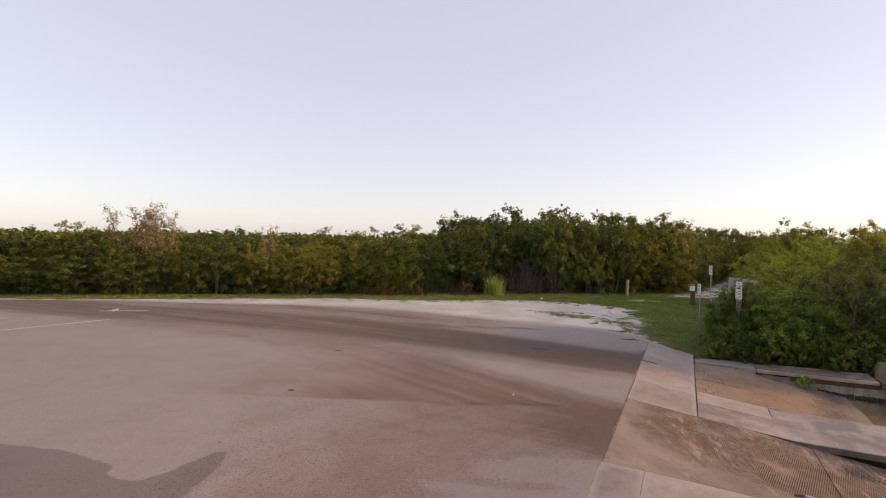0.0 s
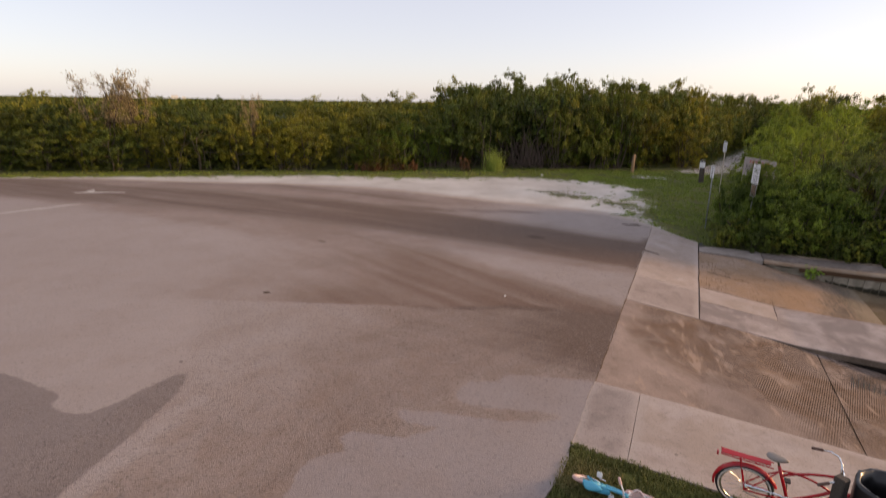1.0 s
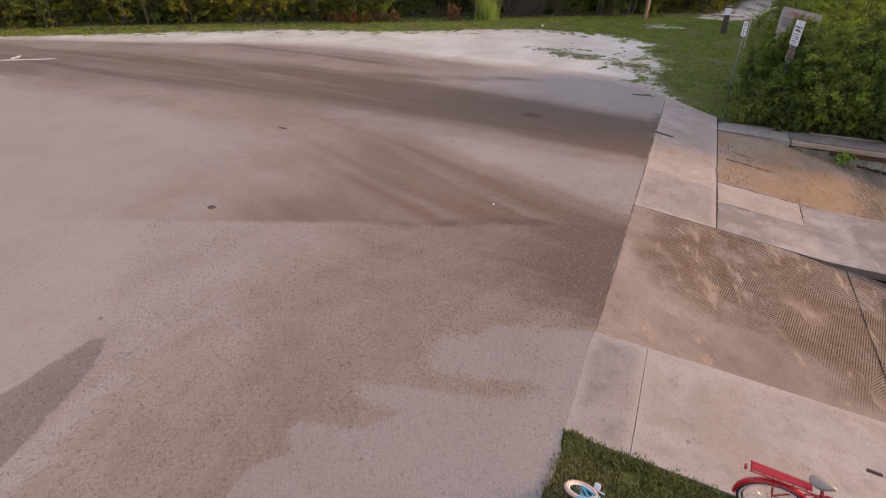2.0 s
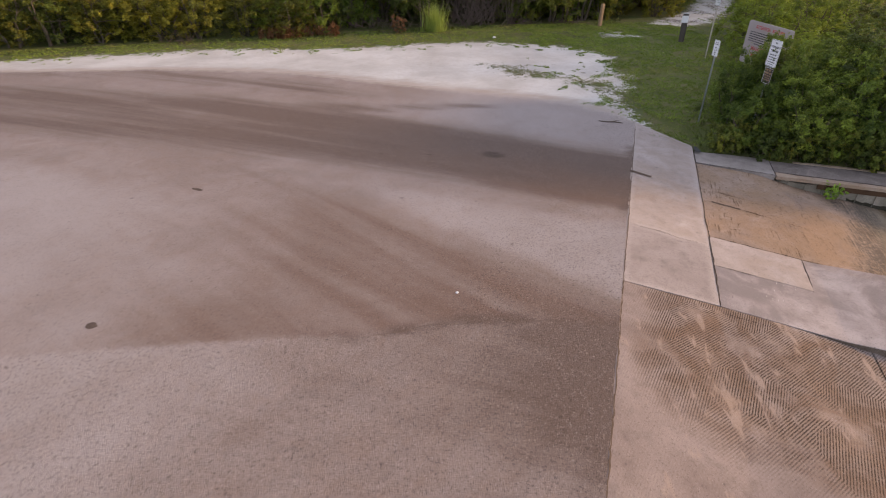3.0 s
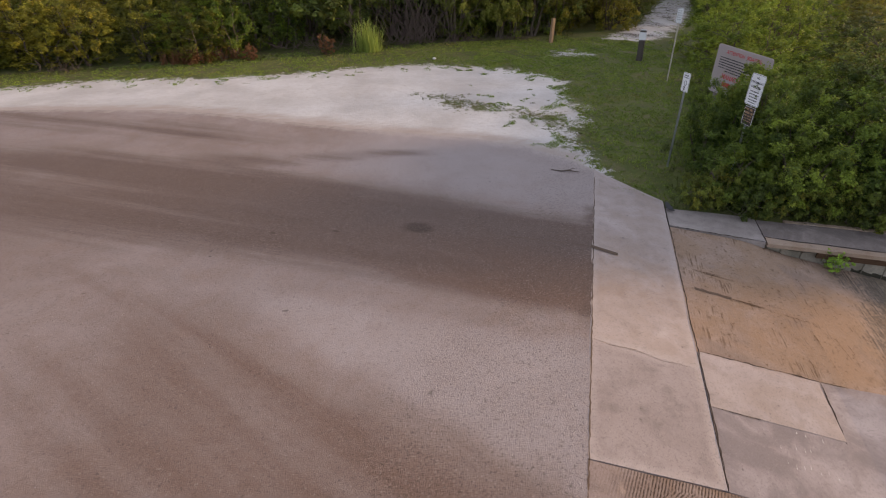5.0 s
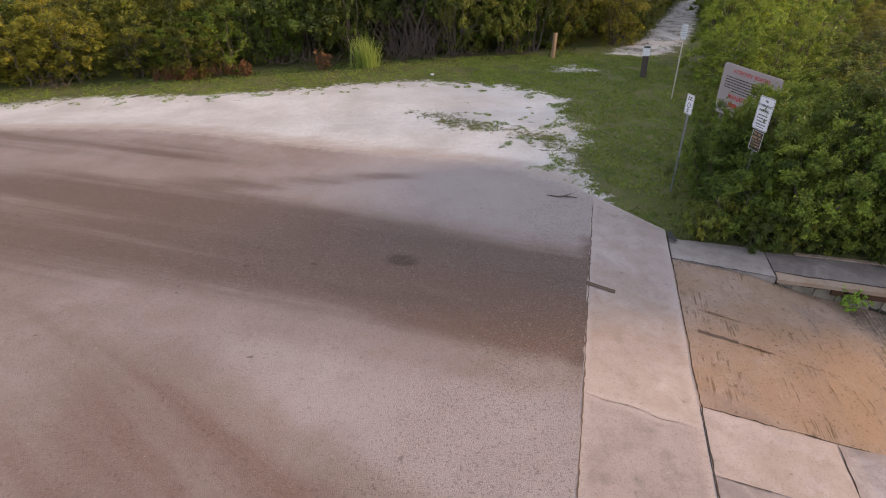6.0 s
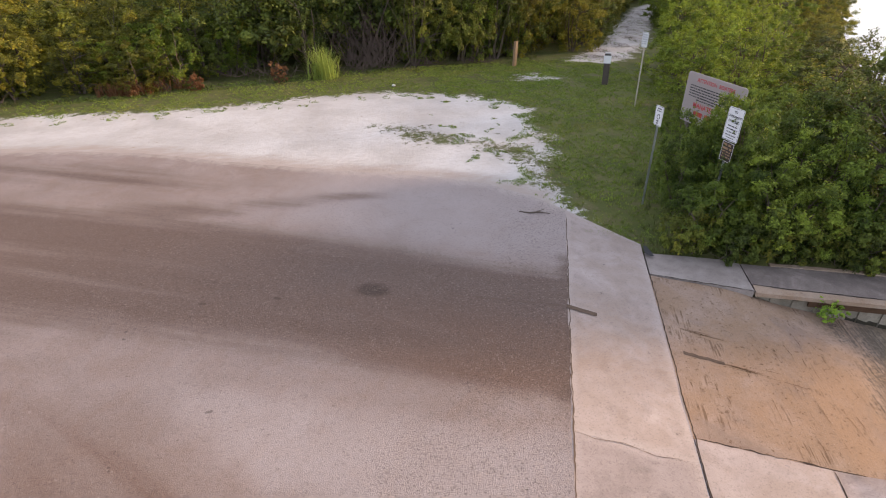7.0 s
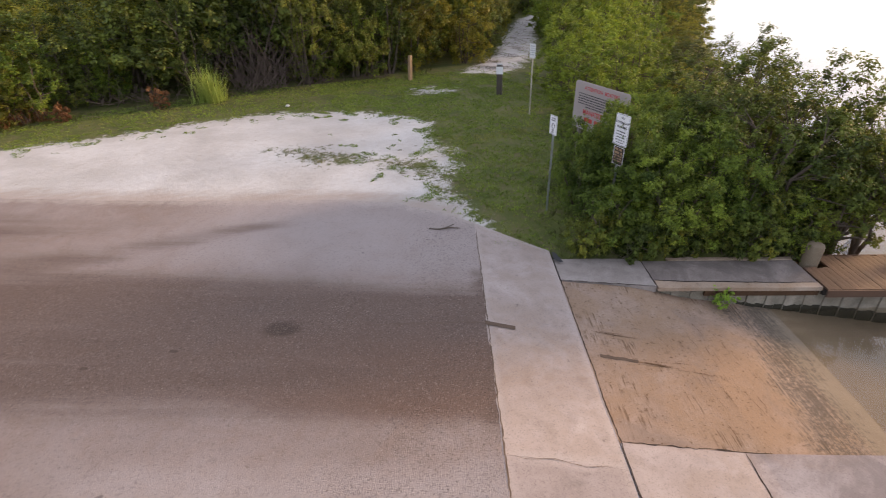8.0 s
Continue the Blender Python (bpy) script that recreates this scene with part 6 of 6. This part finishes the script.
def signs():
    # tall grey notice board
    cx, cy, w, h, top = 13.5, 23.5, 2.28, 1.36, 2.58
    ob = thing("notice_board", "grey notice board with red heading half hidden by bush", "sign", facing(cx, cy, top - h / 2))
    panel = part("panel", plate(w, h, 0.08, 0.02), GREYSHEET, ob, "grey painted board")
    for word, x in (("ATTENTION", -0.33), ("BOATERS", 0.45)):
        text_mesh("heading_word", word, 0.14, REDINK, panel, Matrix.Translation((x, h / 2 - 0.17, 0.003)))
    bars("text_lines", [(h / 2 - 0.34 - 0.07 * k, 0.032, 0.95) for k in range(5)] + [(h / 2 - 0.69, 0.032, 0.6)], BLACK, panel, up(0.003), 4)
    text_mesh("warning", "MANATEE", 0.19, REDINK, panel, Matrix.Translation((-0.26, -0.16, 0.003)))
    bars("warning_lines", [(-0.37, 0.12, 0.4)], REDINK, panel, Matrix.Translation((-0.2, 0, 0.003)), 5)
    for x in (-0.85, 0.85):
        part("post", box((0.09, 2.75, 0.09), (x, h / 2 - 2.75 / 2 + 0.0 - 0.03, -0.068), 0.006), POSTWOOD, ob, "weathered timber post")
    # parking sign with a small plate beneath
    cy, w, h = 20.70, 0.46, 0.71
    ob = thing("parking_sign", "white no overnight parking sign above small dark plate", "sign", facing(11.78, cy, 2.31))
    p = part("panel", plate(w, h, 0.035), WHITE, ob, "white sheet with black writing")
    frame_lines(w, h, 0.008, BLACK, p, up(0.0015))
    for s, word, z in ((0.062, "NO", 0.265), (0.072, "OVERNIGHT", 0.165), (0.076, "PARKING", 0.06)):
        text_mesh("words", word, s, BLACK, p, Matrix.Translation((0, z, 0.0025)))
    bars("text_lines", [(-0.04, 0.024, 0.14), (-0.105, 0.024, 0.16), (-0.17, 0.022, 0.14), (-0.235, 0.022, 0.15), (-0.29, 0.018, 0.12)], BLACK, p, up(0.0025), 6)
    q = part("lower_plate", plate(0.36, 0.45, 0.02), BROWNSHEET, ob, "small dark brown plate")
    q.matrix_basis = Matrix.Translation((0.02, -0.60, 0.0))
    frame_lines(0.36, 0.45, 0.010, WHITE, q, up(0.0015))
    bars("text_lines", [(0.15, 0.05, 0.14), (0.07, 0.05, 0.14), (0.0, 0.03, 0.13), (-0.06, 0.03, 0.12), (-0.12, 0.03, 0.13)], STAKEWOOD, q, up(0.0025), 7)
    v, f = channel_post(2.75)
    post = shape("post", v, f, METAL, ob, "galvanised steel post")
    post.matrix_basis = Matrix(((0, -1, 0, 0), (0, 0, 1, -2.40), (-1, 0, 0, -0.03), (0, 0, 0, 1)))
    for x in (-0.1, 0.1):
        part("bolt", box((0.02, 0.02, 0.006), (0, x * 3, 0.003), 0.002), METAL, p)
    # slim post with a small white plate
    def slim(x, y, h, lean, w, ph, name, label, words, stick=METAL, yaw=0):
        z = lie(x, y)
        ob = thing(name, label, "sign", pose(x, y, z, lean, 0, yaw))
        v, f = channel_post(h)
        shape("post", v, f, stick, ob, "")
        s = part("panel", plate(w, ph, 0.025), WHITE, ob, "white metal plate")
        s.matrix_basis = facing(-0.028, 0, h - ph / 2 + 0.02)
        frame_lines(w, ph, 0.006, BLACK, s, up(0.0015))
        words(s, w, ph)
        return ob

    def symbol(s, w, ph):
        bars("text_lines", [(ph / 2 - 0.07, 0.03, 0.07), (ph / 2 - 0.12, 0.025, 0.09)], BLACK, s, up(0.002), 8)
        a = shape("symbol", *joined([tube([Vector((0.05 * math.cos(t), 0.055 * math.sin(t) - 0.02, 0)) for t in [k * 0.42 for k in range(15)]], 0.008, 5, True)]), BLACK, s)
        a.matrix_basis = up(0.0)
        bars("lower_text", [(-ph / 2 + 0.11, 0.03, 0.05), (-ph / 2 + 0.06, 0.03, 0.05)], BLACK, s, up(0.002), 9)

    def lines(s, w, ph):
        bars("text_lines", [(ph / 2 - 0.09 - 0.075 * k, 0.035, w / 2 - 0.05) for k in range(5)], METAL, s, up(0.002), 10)

    slim(10.87, 21.95, 2.42, -1.0, 0.30, 0.46, "post_sign", "small white sign on a slim leaning steel post", symbol)
    slim(15.05, 29.25, 2.62, -1.5, 0.34, 0.52, "post_sign", "white sign on a pale wooden stake by lawn", lines, PALEWOOD, 4)
    # dark bollard with a white card
    x, y = 15.7, 32.75
    ob = thing("bollard", "dark square timber bollard with a white card", "bollard", pose(x, y, lie(x, y), -2, 2, 52))
    part("post", box((0.24, 0.24, 1.55), (0, 0, 0.475), 0.02), BINPOST, ob)
    part("cap", box((0.25, 0.25, 0.03), (0, 0, 1.265), 0.01), METAL, ob)
    c = part("card", plate(0.3, 0.32, 0.01), WHITE, ob, "white card")
    c.matrix_basis = facing(-0.124, -0.01, 1.02)
    # wooden stake by the thicket
    x, y = 13.25, 37.5
    ob = part("wooden_stake", box((0.17, 0.17, 1.35), (0, 0, 0.475), 0.02), STAKEWOOD)
    ob.matrix_basis = pose(x, y, lie(x, y), -2, 3, 20)
    tagged(ob, "short sunlit wooden stake at the end of lawn", "post")
    # scrap lying on the lawn edge and on the lot
    for n, (x, y, s, m) in enumerate(((6.6, 34.6, 0.1, WHITE), (1.95, 13.5, 0.03, WHITE))):
        bm = bmesh.new()
        bmesh.ops.create_icosphere(bm, subdivisions=1, radius=s)
        for v in bm.verts:
            v.co *= 1 + 0.35 * noise.noise(v.co * 30 + Vector((n, 0, 0)))
            v.co.z *= 0.5
        ob = part("litter", bm, m)
        ob.matrix_basis = pose(x, y, lie(x, y) + s * 0.3)
        tagged(ob, "small scrap of white litter on the ground", "litter")
    # small dead branch on the asphalt
    parts = [tube([(-0.35, 0.05, 0.02), (-0.1, -0.03, 0.03), (0.12, 0.04, 0.03), (0.4, 0.0, 0.02)], [0.01, 0.018, 0.02, 0.008], 6), tube([(0.05, 0.03, 0.03), (0.2, 0.14, 0.04), (0.28, 0.24, 0.02)], [0.014, 0.01, 0.006], 6)]
    ob = shape("dead_branch", *joined(parts), BARK)
    x, y = from_ramp(8.9, -0.75)
    ob.matrix_basis = pose(x, y, lie(x, y), 0, 0, -20)
    tagged(ob, "small dark dead branch lying on the asphalt", "branch")


signs()


# ---- bicycles and bins ----
def wheel(parent, name, r, tyre_r, at, tyre_mat, rim_mat, spokes=20, hub=0.03, band=None):
    w = put_under(new(name), parent)
    w.matrix_basis = Matrix.Translation(at)
    shape("tyre", *tube(ring(r - tyre_r), tyre_r, 8, True), tyre_mat, w, "", True)
    if band:
        shape("whitewall", *joined([tube([p + Vector((0, s * tyre_r * 0.75, 0)) for p in ring(r - tyre_r * 1.35)], tyre_r * 0.42, 6, True) for s in (-1, 1)]), band, w, "", True)
    shape("rim", *tube(ring(r - tyre_r * 2.2), tyre_r * 0.45, 6, True), rim_mat, w, "", True)
    parts = [tube([(0, -hub, 0), (0, hub, 0)], 0.02, 8)]
    for k in range(spokes):
        a = 2 * math.pi * k / spokes
        q = a + (0.25 if k % 2 else -0.25)
        y = hub * (0.8 if k % 2 else -0.8)
        parts.append(tube([(0.02 * math.cos(q), y, 0.02 * math.sin(q)), ((r - tyre_r * 2.2) * math.cos(a), 0, (r - tyre_r * 2.2) * math.sin(a))], 0.0016, 4, cap=False))
    shape("spokes", *joined(parts), CHROME, w)
    return w


def arch(c, r, a0, a1, half, n=14, t=0.004):
    """A mudguard: a curved trough about a wheel centre."""
    verts, faces = [], []
    for i in range(n + 1):
        a = radians(a0 + (a1 - a0) * i / n)
        for y, d in ((-half, -0.018), (-half * 0.6, 0), (0, 0.008), (half * 0.6, 0), (half, -0.018)):
            verts.append((c[0] + (r + d) * math.cos(a), y, c[2] + (r + d) * math.sin(a)))
    faces = [(i * 5 + k, i * 5 + k + 1, (i + 1) * 5 + k + 1, (i + 1) * 5 + k) for i in range(n) for k in range(4)]
    return verts, faces


def bend(p, q, sag, n=8):
    p, q, s = Vector(p), Vector(q), Vector(sag)
    return [p.lerp(q, i / n) + s * (4 * (i / n) * (1 - i / n)) for i in range(n + 1)]


def cruiser(m):
    ob = thing("bicycle", "red cruiser bicycle with rear rack parked by the bins", "bicycle", m)
    r, base = 0.31, 1.08
    rear, front = (0, 0, r), (base, 0, r)
    wheel(ob, "rear_wheel", r, 0.026, rear, TYRE, CHROME, 24, 0.04, WHITEWALL)
    wheel(ob, "front_wheel", r, 0.026, front, TYRE, CHROME, 24, 0.03, WHITEWALL)
    bb, seat_top, head_lo, head_hi = (0.44, 0, 0.29), (0.29, 0, 0.74), (0.88, 0, 0.66), (0.855, 0, 0.80)
    tubes = [tube([bb, seat_top], 0.017, 10), tube([head_lo, head_hi], 0.022, 10),
             tube(bend((0.335, 0, 0.62), head_hi, (0, 0, 0.035)), 0.015, 10), tube(bend(bb, head_lo, (0.05, 0, 0.02)), 0.018, 10),
             tube(bend((0.31, 0, 0.68), (0.80, 0, 0.58), (0, 0, 0.05)), 0.012, 8)]
    for s in (-1, 1):
        tubes += [tube([bb, (0.2, s * 0.05, 0.31), (0, s * 0.06, r)], 0.01, 8), tube([(0.3, 0, 0.66), (0.18, s * 0.05, 0.52), (0, s * 0.06, r)], 0.009, 8)]
    shape("frame", *joined(tubes), REDPAINT, ob, "glossy red steel frame", True)
    fork = []
    for s in (-1, 1):
        fork.append(tube([(0.885, s * 0.035, 0.66), (0.96, s * 0.05, 0.5), (1.03, s * 0.05, 0.4), (base, s * 0.05, r)], 0.012, 8))
    fork.append(tube([(0.885, -0.04, 0.665), (0.885, 0.04, 0.665)], 0.02, 8))
    shape("fork", *joined(fork), REDPAINT, ob, "", True)
    shape("rear_mudguard", *arch(rear, r + 0.025, 20, 190, 0.035), REDPAINT, ob)
    shape("front_mudguard", *arch(front, r + 0.025, 10, 160, 0.035), REDPAINT, ob)
    rack = [tube([(0.24, s * 0.05, 0.72), (-0.3, s * 0.055, 0.735)], 0.007, 6) for s in (-1, 1)]
    rack += [tube([(x, -0.05, 0.728), (x, 0.05, 0.728)], 0.006, 6) for x in (-0.29, -0.18, -0.06, 0.06, 0.17)]
    rack += [tube([(-0.1 , s * 0.055, 0.73), (0, s * 0.065, r)], 0.006, 6) for s in (-1, 1)]
    shape("rear_rack", *joined(rack), REDPAINT, ob)
    part("rack_plate", box((0.5, 0.085, 0.012), (-0.04, 0, 0.742), 0.004), REDPAINT, ob)
    part("reflector", box((0.02, 0.05, 0.05), (-0.33, 0, 0.70), 0.006), REDINK, ob)
    bm = bmesh.new()
    bmesh.ops.create_uvsphere(bm, u_segments=16, v_segments=10, radius=1)
    for v in bm.verts:
        t = (v.co.x + 1) / 2
        v.co = Vector((0.26 + 0.115 * v.co.x, v.co.y * (0.085 * (1 - t) + 0.028 * t + 0.02 * (1 - t) * t), 0.83 + 0.035 * v.co.z + 0.02 * (1 - t)))
    part("seat", bm, SADDLE, ob, "worn grey sprung saddle", True)
    shape("seat_post", *tube([seat_top, (0.265, 0, 0.81)], 0.013, 10), CHROME, ob)
    bar = []
    for s in (-1, 1):
        bar.append(tube([(0.84, 0, 0.92), (0.845, s * 0.08, 0.935), (0.83, s * 0.16, 0.945), (0.77, s * 0.235, 0.935), (0.67, s * 0.275, 0.90)], 0.011, 8))
    bar.append(tube([head_hi, (0.84, 0, 0.93)], 0.014, 8))
    hb = shape("handlebar", *joined(bar), CHROME, ob, "swept-back chrome bar", True)
    for s in (-1, 1):
        shape("grip", *tube([(0.70, s * 0.265, 0.911), (0.60, s * 0.30, 0.875)], 0.017, 8), BROWNGRIP, hb)
    shape("chain_ring", *joined([tube(ring(0.085, 20, "xz", (0.44, -0.05, 0.29)), 0.007, 6, True)] + [tube([(0.44, -0.05, 0.29), (0.44 + 0.085 * math.cos(a), -0.05, 0.29 + 0.085 * math.sin(a))], 0.006, 5) for a in (0, 1.26, 2.5, 3.77, 5.0)]), CHROME, ob)
    shape("chain", *joined([tube([(0.44, -0.05, 0.29 + s * 0.088), (0.0, -0.05, r + s * 0.035)], 0.005, 5) for s in (-1, 1)]), TYRE, ob)
    shape("chain_guard", *joined([tube([(0.5, -0.066, 0.37), (0.25, -0.066, 0.39), (0.0, -0.066, 0.39)], 0.012, 6)]), CHROME, ob)
    for s, dz, dx in ((-1, -0.165, 0.03), (1, 0.165, -0.03)):
        c = shape("crank", *tube([(0.44, s * 0.07, 0.29), (0.44 + dx, s * 0.085, 0.29 + dz)], 0.009, 6), CHROME, ob)
        part("pedal", box((0.09, 0.075, 0.025), (0.44 + dx, s * 0.135, 0.29 + dz), 0.005), TYRE, c)
    shape("kickstand", *tube([(0.38, 0.05, 0.28), (0.3, 0.17, 0.005)], 0.008, 6), CHROME, ob)
    return ob


def child_bike(m):
    ob = thing("child_bicycle", "small sky blue child bicycle lying on the grass", "bicycle", m)
    r, base = 0.185, 0.66
    wheel(ob, "rear_wheel", r, 0.024, (0, 0, r), PINK, WHITE, 14, 0.03)
    wheel(ob, "front_wheel", r, 0.024, (base, 0, r), PINK, WHITE, 14, 0.03)
    bb, st, hl, hh = (0.24, 0, 0.2), (0.15, 0, 0.42), (0.52, 0, 0.4), (0.5, 0, 0.52)
    tubes = [tube([bb, st], 0.018, 8), tube([hl, hh], 0.022, 8), tube(bend(bb, hl, (0.03, 0, -0.03)), 0.022, 8), tube(bend((0.17, 0, 0.36), hl, (0, 0, -0.05)), 0.018, 8)]
    for s in (-1, 1):
        tubes += [tube([bb, (0, s * 0.05, r)], 0.011, 6), tube([(0.16, 0, 0.38), (0, s * 0.05, r)], 0.010, 6)]
    shape("frame", *joined(tubes), TEAL, ob, "sky blue frame", True)
    shape("fork", *joined([tube([hl, (0.56, s * 0.04, 0.34), (base, s * 0.045, r)], 0.011, 6) for s in (-1, 1)]), WHITE, ob)
    shape("chain_guard", *joined([tube(bend((0.0, -0.055, r + 0.03), (0.3, -0.055, 0.22), (0, 0, 0.03)), 0.04, 8)]), TEAL, ob)
    shape("rear_mudguard", *arch((0, 0, r), r + 0.02, 25, 95, 0.035), TEAL, ob)
    bm = bmesh.new()
    bmesh.ops.create_uvsphere(bm, u_segments=14, v_segments=8, radius=1)
    for v in bm.verts:
        t = (v.co.x + 1) / 2
        v.co = Vector((0.12 + 0.115 * v.co.x, v.co.y * (0.08 * (1 - t) + 0.03 * t), 0.49 + 0.03 * v.co.z))
    part("seat", bm, TEAL, ob, "", True)
    shape("seat_post", *tube([st, (0.13, 0, 0.48)], 0.012, 8), CHROME, ob)
    bar = [tube([hh, (0.49, 0, 0.58)], 0.012, 8)]
    for s in (-1, 1):
        bar.append(tube([(0.49, 0, 0.58), (0.48, s * 0.08, 0.63), (0.43, s * 0.17, 0.65)], 0.011, 8))
    hb = shape("handlebar", *joined(bar), WHITE, ob, "", True)
    for s in (-1, 1):
        shape("grip", *tube([(0.44, s * 0.145, 0.645), (0.41, s * 0.22, 0.655)], 0.018, 8), PINK, hb)
    # woven basket in front of the bar
    weave = []
    for z, w in ((0.46, 0.085), (0.49, 0.092), (0.52, 0.098), (0.55, 0.104), (0.58, 0.11), (0.61, 0.116)):
        weave.append(tube([Vector((0.64 + 0.75 * w * math.cos(t), w * 1.15 * math.sin(t), z)) for t in [k * 2 * math.pi / 18 for k in range(18)]], 0.009, 5, True))
    for k in range(18):
        t = k * 2 * math.pi / 18
        weave.append(tube([(0.64 + 0.064 * math.cos(t), 0.098 * math.sin(t), 0.455), (0.64 + 0.088 * math.cos(t), 0.134 * math.sin(t), 0.615)], 0.008, 5))
    bk = shape("basket", *joined(weave), BASKET, ob, "pale pink woven basket")
    part("basket_floor", box((0.12, 0.17, 0.012), (0.64, 0, 0.456), 0.004), BASKET, bk)
    for s, dz, dx in ((-1, 0.02, 0.09), (1, -0.02, -0.09)):
        c = shape("crank", *tube([(0.24, s * 0.06, 0.2), (0.24 + dx, s * 0.07, 0.2 + dz)], 0.008, 6), CHROME, ob)
        part("pedal", box((0.07, 0.065, 0.028), (0.24 + dx, s * 0.11, 0.2 + dz), 0.006), WHITE, c, "white pedal")
    return ob


def helmet(m):
    ob = thing("bicycle_helmet", "white and violet child helmet lying in the grass", "helmet", m)
    bm = bmesh.new()
    bmesh.ops.create_uvsphere(bm, u_segments=20, v_segments=12, radius=1)
    bmesh.ops.delete(bm, geom=[v for v in bm.verts if v.co.z < -0.12], context="VERTS")
    for v in bm.verts:
        v.co = Vector((v.co.x * 0.125, v.co.y * 0.10, 0.012 + max(0, v.co.z + 0.12) * 0.115))
    part("shell", bm, WHITE, ob, "white shell", True)
    for k, y in enumerate((-0.055, 0, 0.055)):
        pts = [(0.118 * math.cos(t), y * (0.3 + 0.9 * math.sin(t)), 0.034 + 0.108 * math.sin(t)) for t in [0.45 + k * 0.35 + i * 0.2 for i in range(6)]]
        shape("vent_stripe", *tube(pts, 0.012, 6), PURPLE, ob, "violet stripe", True)
    return ob


def bins():
    ob = thing("litter_drum", "pale blue steel drum with a black bin bag", "bin", pose(5.0, 5.93, ground_z(5.0, 5.93)))
    prof = [(0.28, 0.0), (0.285, 0.02), (0.285, 0.3), (0.293, 0.31), (0.293, 0.33), (0.285, 0.34), (0.285, 0.62), (0.293, 0.63), (0.293, 0.65), (0.285, 0.66), (0.285, 0.98), (0.292, 1.0), (0.27, 1.0), (0.27, 0.05)]
    shape("drum", *lathe(prof, 28), DRUM, ob, "", True)
    rng = random.Random(3)
    vs, fs = lathe([(0.305, 0.62), (0.31, 0.8), (0.306, 1.0), (0.295, 1.035), (0.262, 1.03), (0.25, 0.8), (0.2, 0.45), (0.0, 0.42)], 40, cap_base=False)
    vs = [(x * (1 + 0.03 * math.sin(7 * math.atan2(y, x)) + rng.uniform(-0.012, 0.012)), y * (1 + 0.03 * math.cos(9 * math.atan2(y, x)) + rng.uniform(-0.012, 0.012)), z + (0.1 * math.sin(3 * math.atan2(y, x) + 1) + rng.uniform(-0.03, 0.03) if z < 0.7 and math.hypot(x, y) > 0.28 else rng.uniform(-0.008, 0.008))) for x, y, z in vs]
    shape("bin_bag", vs, fs, BAG, ob, "glossy black bag folded over the rim", True)
    x, y = 4.62, 6.10
    p = part("wooden_post", box((0.11, 0.11, 1.35), (0, 0, 0.325), 0.01), BINPOST)
    p.matrix_basis = pose(x, y, ground_z(x, y), 0, 0, 25)
    tagged(p, "weathered grey brown square post beside the bins", "post")
    ob = thing("recycling_bin", "bright blue plastic recycling bin with white emblem", "bin", pose(4.82, 5.32, ground_z(4.82, 5.32), 0, 0, -20))
    bm = bmesh.new()
    bmesh.ops.create_cube(bm, size=1)
    for v in bm.verts:
        t = v.co.z + 0.5
        v.co = Vector((v.co.x * (0.42 + 0.1 * t), v.co.y * (0.46 + 0.12 * t), 0.06 + t * 0.86))
    bmesh.ops.bevel(bm, geom=bm.edges[:], offset=0.03, segments=2, affect="EDGES")
    part("body", bm, BLUEBIN, ob, "", True)
    bm = bmesh.new()
    bmesh.ops.create_cube(bm, size=1)
    for v in bm.verts:
        s = 0.8 if v.co.z > 0 else 1
        v.co = Vector((v.co.x * 0.56 * s, v.co.y * 0.62 * s, 0.965 + v.co.z * 0.07))
    bmesh.ops.bevel(bm, geom=bm.edges[:], offset=0.02, segments=2, affect="EDGES")
    lid = part("lid", bm, BLUEBIN, ob, "", True)
    shape("lid_handle", *tube([(-0.3, -0.15, 0.95), (-0.31, 0, 0.955), (-0.3, 0.15, 0.95)], 0.018, 8), BLUEBIN, lid)
    for s in (-1, 1):
        w = shape("wheel", *tube(ring(0.085, 18, "xz", (0.2, s * 0.25, 0.1)), 0.022, 8, True), TYRE, ob, "", True)
        shape("hub", *tube([(0.2, s * 0.25 - 0.02, 0.1), (0.2, s * 0.25 + 0.02, 0.1)], 0.07, 12), BLACK, w)
    e = put_under(new("emblem"), ob)
    e.matrix_basis = facing(-0.257, 0.06, 0.68) @ pose(0, 0, 0, 0, 0, 0)
    shape("outer_ring", *tube([Vector((0.10 * math.cos(t), 0.10 * math.sin(t), 0)) for t in [k * math.pi / 12 for k in range(24)]], 0.007, 6, True), WHITE, e)
    for k in range(3):
        a = k * 2.094 + 0.5
        shape("arrow", *tube([Vector((0.055 * math.cos(a + t), 0.055 * math.sin(a + t), 0)) for t in (0, 0.4, 0.8, 1.2)], [0.014, 0.014, 0.02, 0.002], 6), WHITE, e)


def park():
    x, y = 4.07, 6.78
    a = math.degrees(math.atan2(-0.47, 0.882))
    cruiser(pose(x, y, ground_z(x, y), 0, 0, a) @ pose(0, 0, 0, 7, 0, 0))
    x, y = 2.30, 7.08
    a = math.degrees(math.atan2(-0.44, 0.92))
    child_bike(Matrix.Translation((x, y, ground_z(x, y) + 0.02)) @ pose(0, 0, 0, 0, 0, a) @ pose(0, 0, 0, 62, 0, 0) @ Matrix.Diagonal((0.95, 0.95, 0.95, 1)))
    x, y = 2.52, 6.36
    helmet(pose(x, y, ground_z(x, y) + 0.015, 12, 8, 20) @ Matrix.Diagonal((0.9, 0.9, 0.95, 1)))


park()
bins()
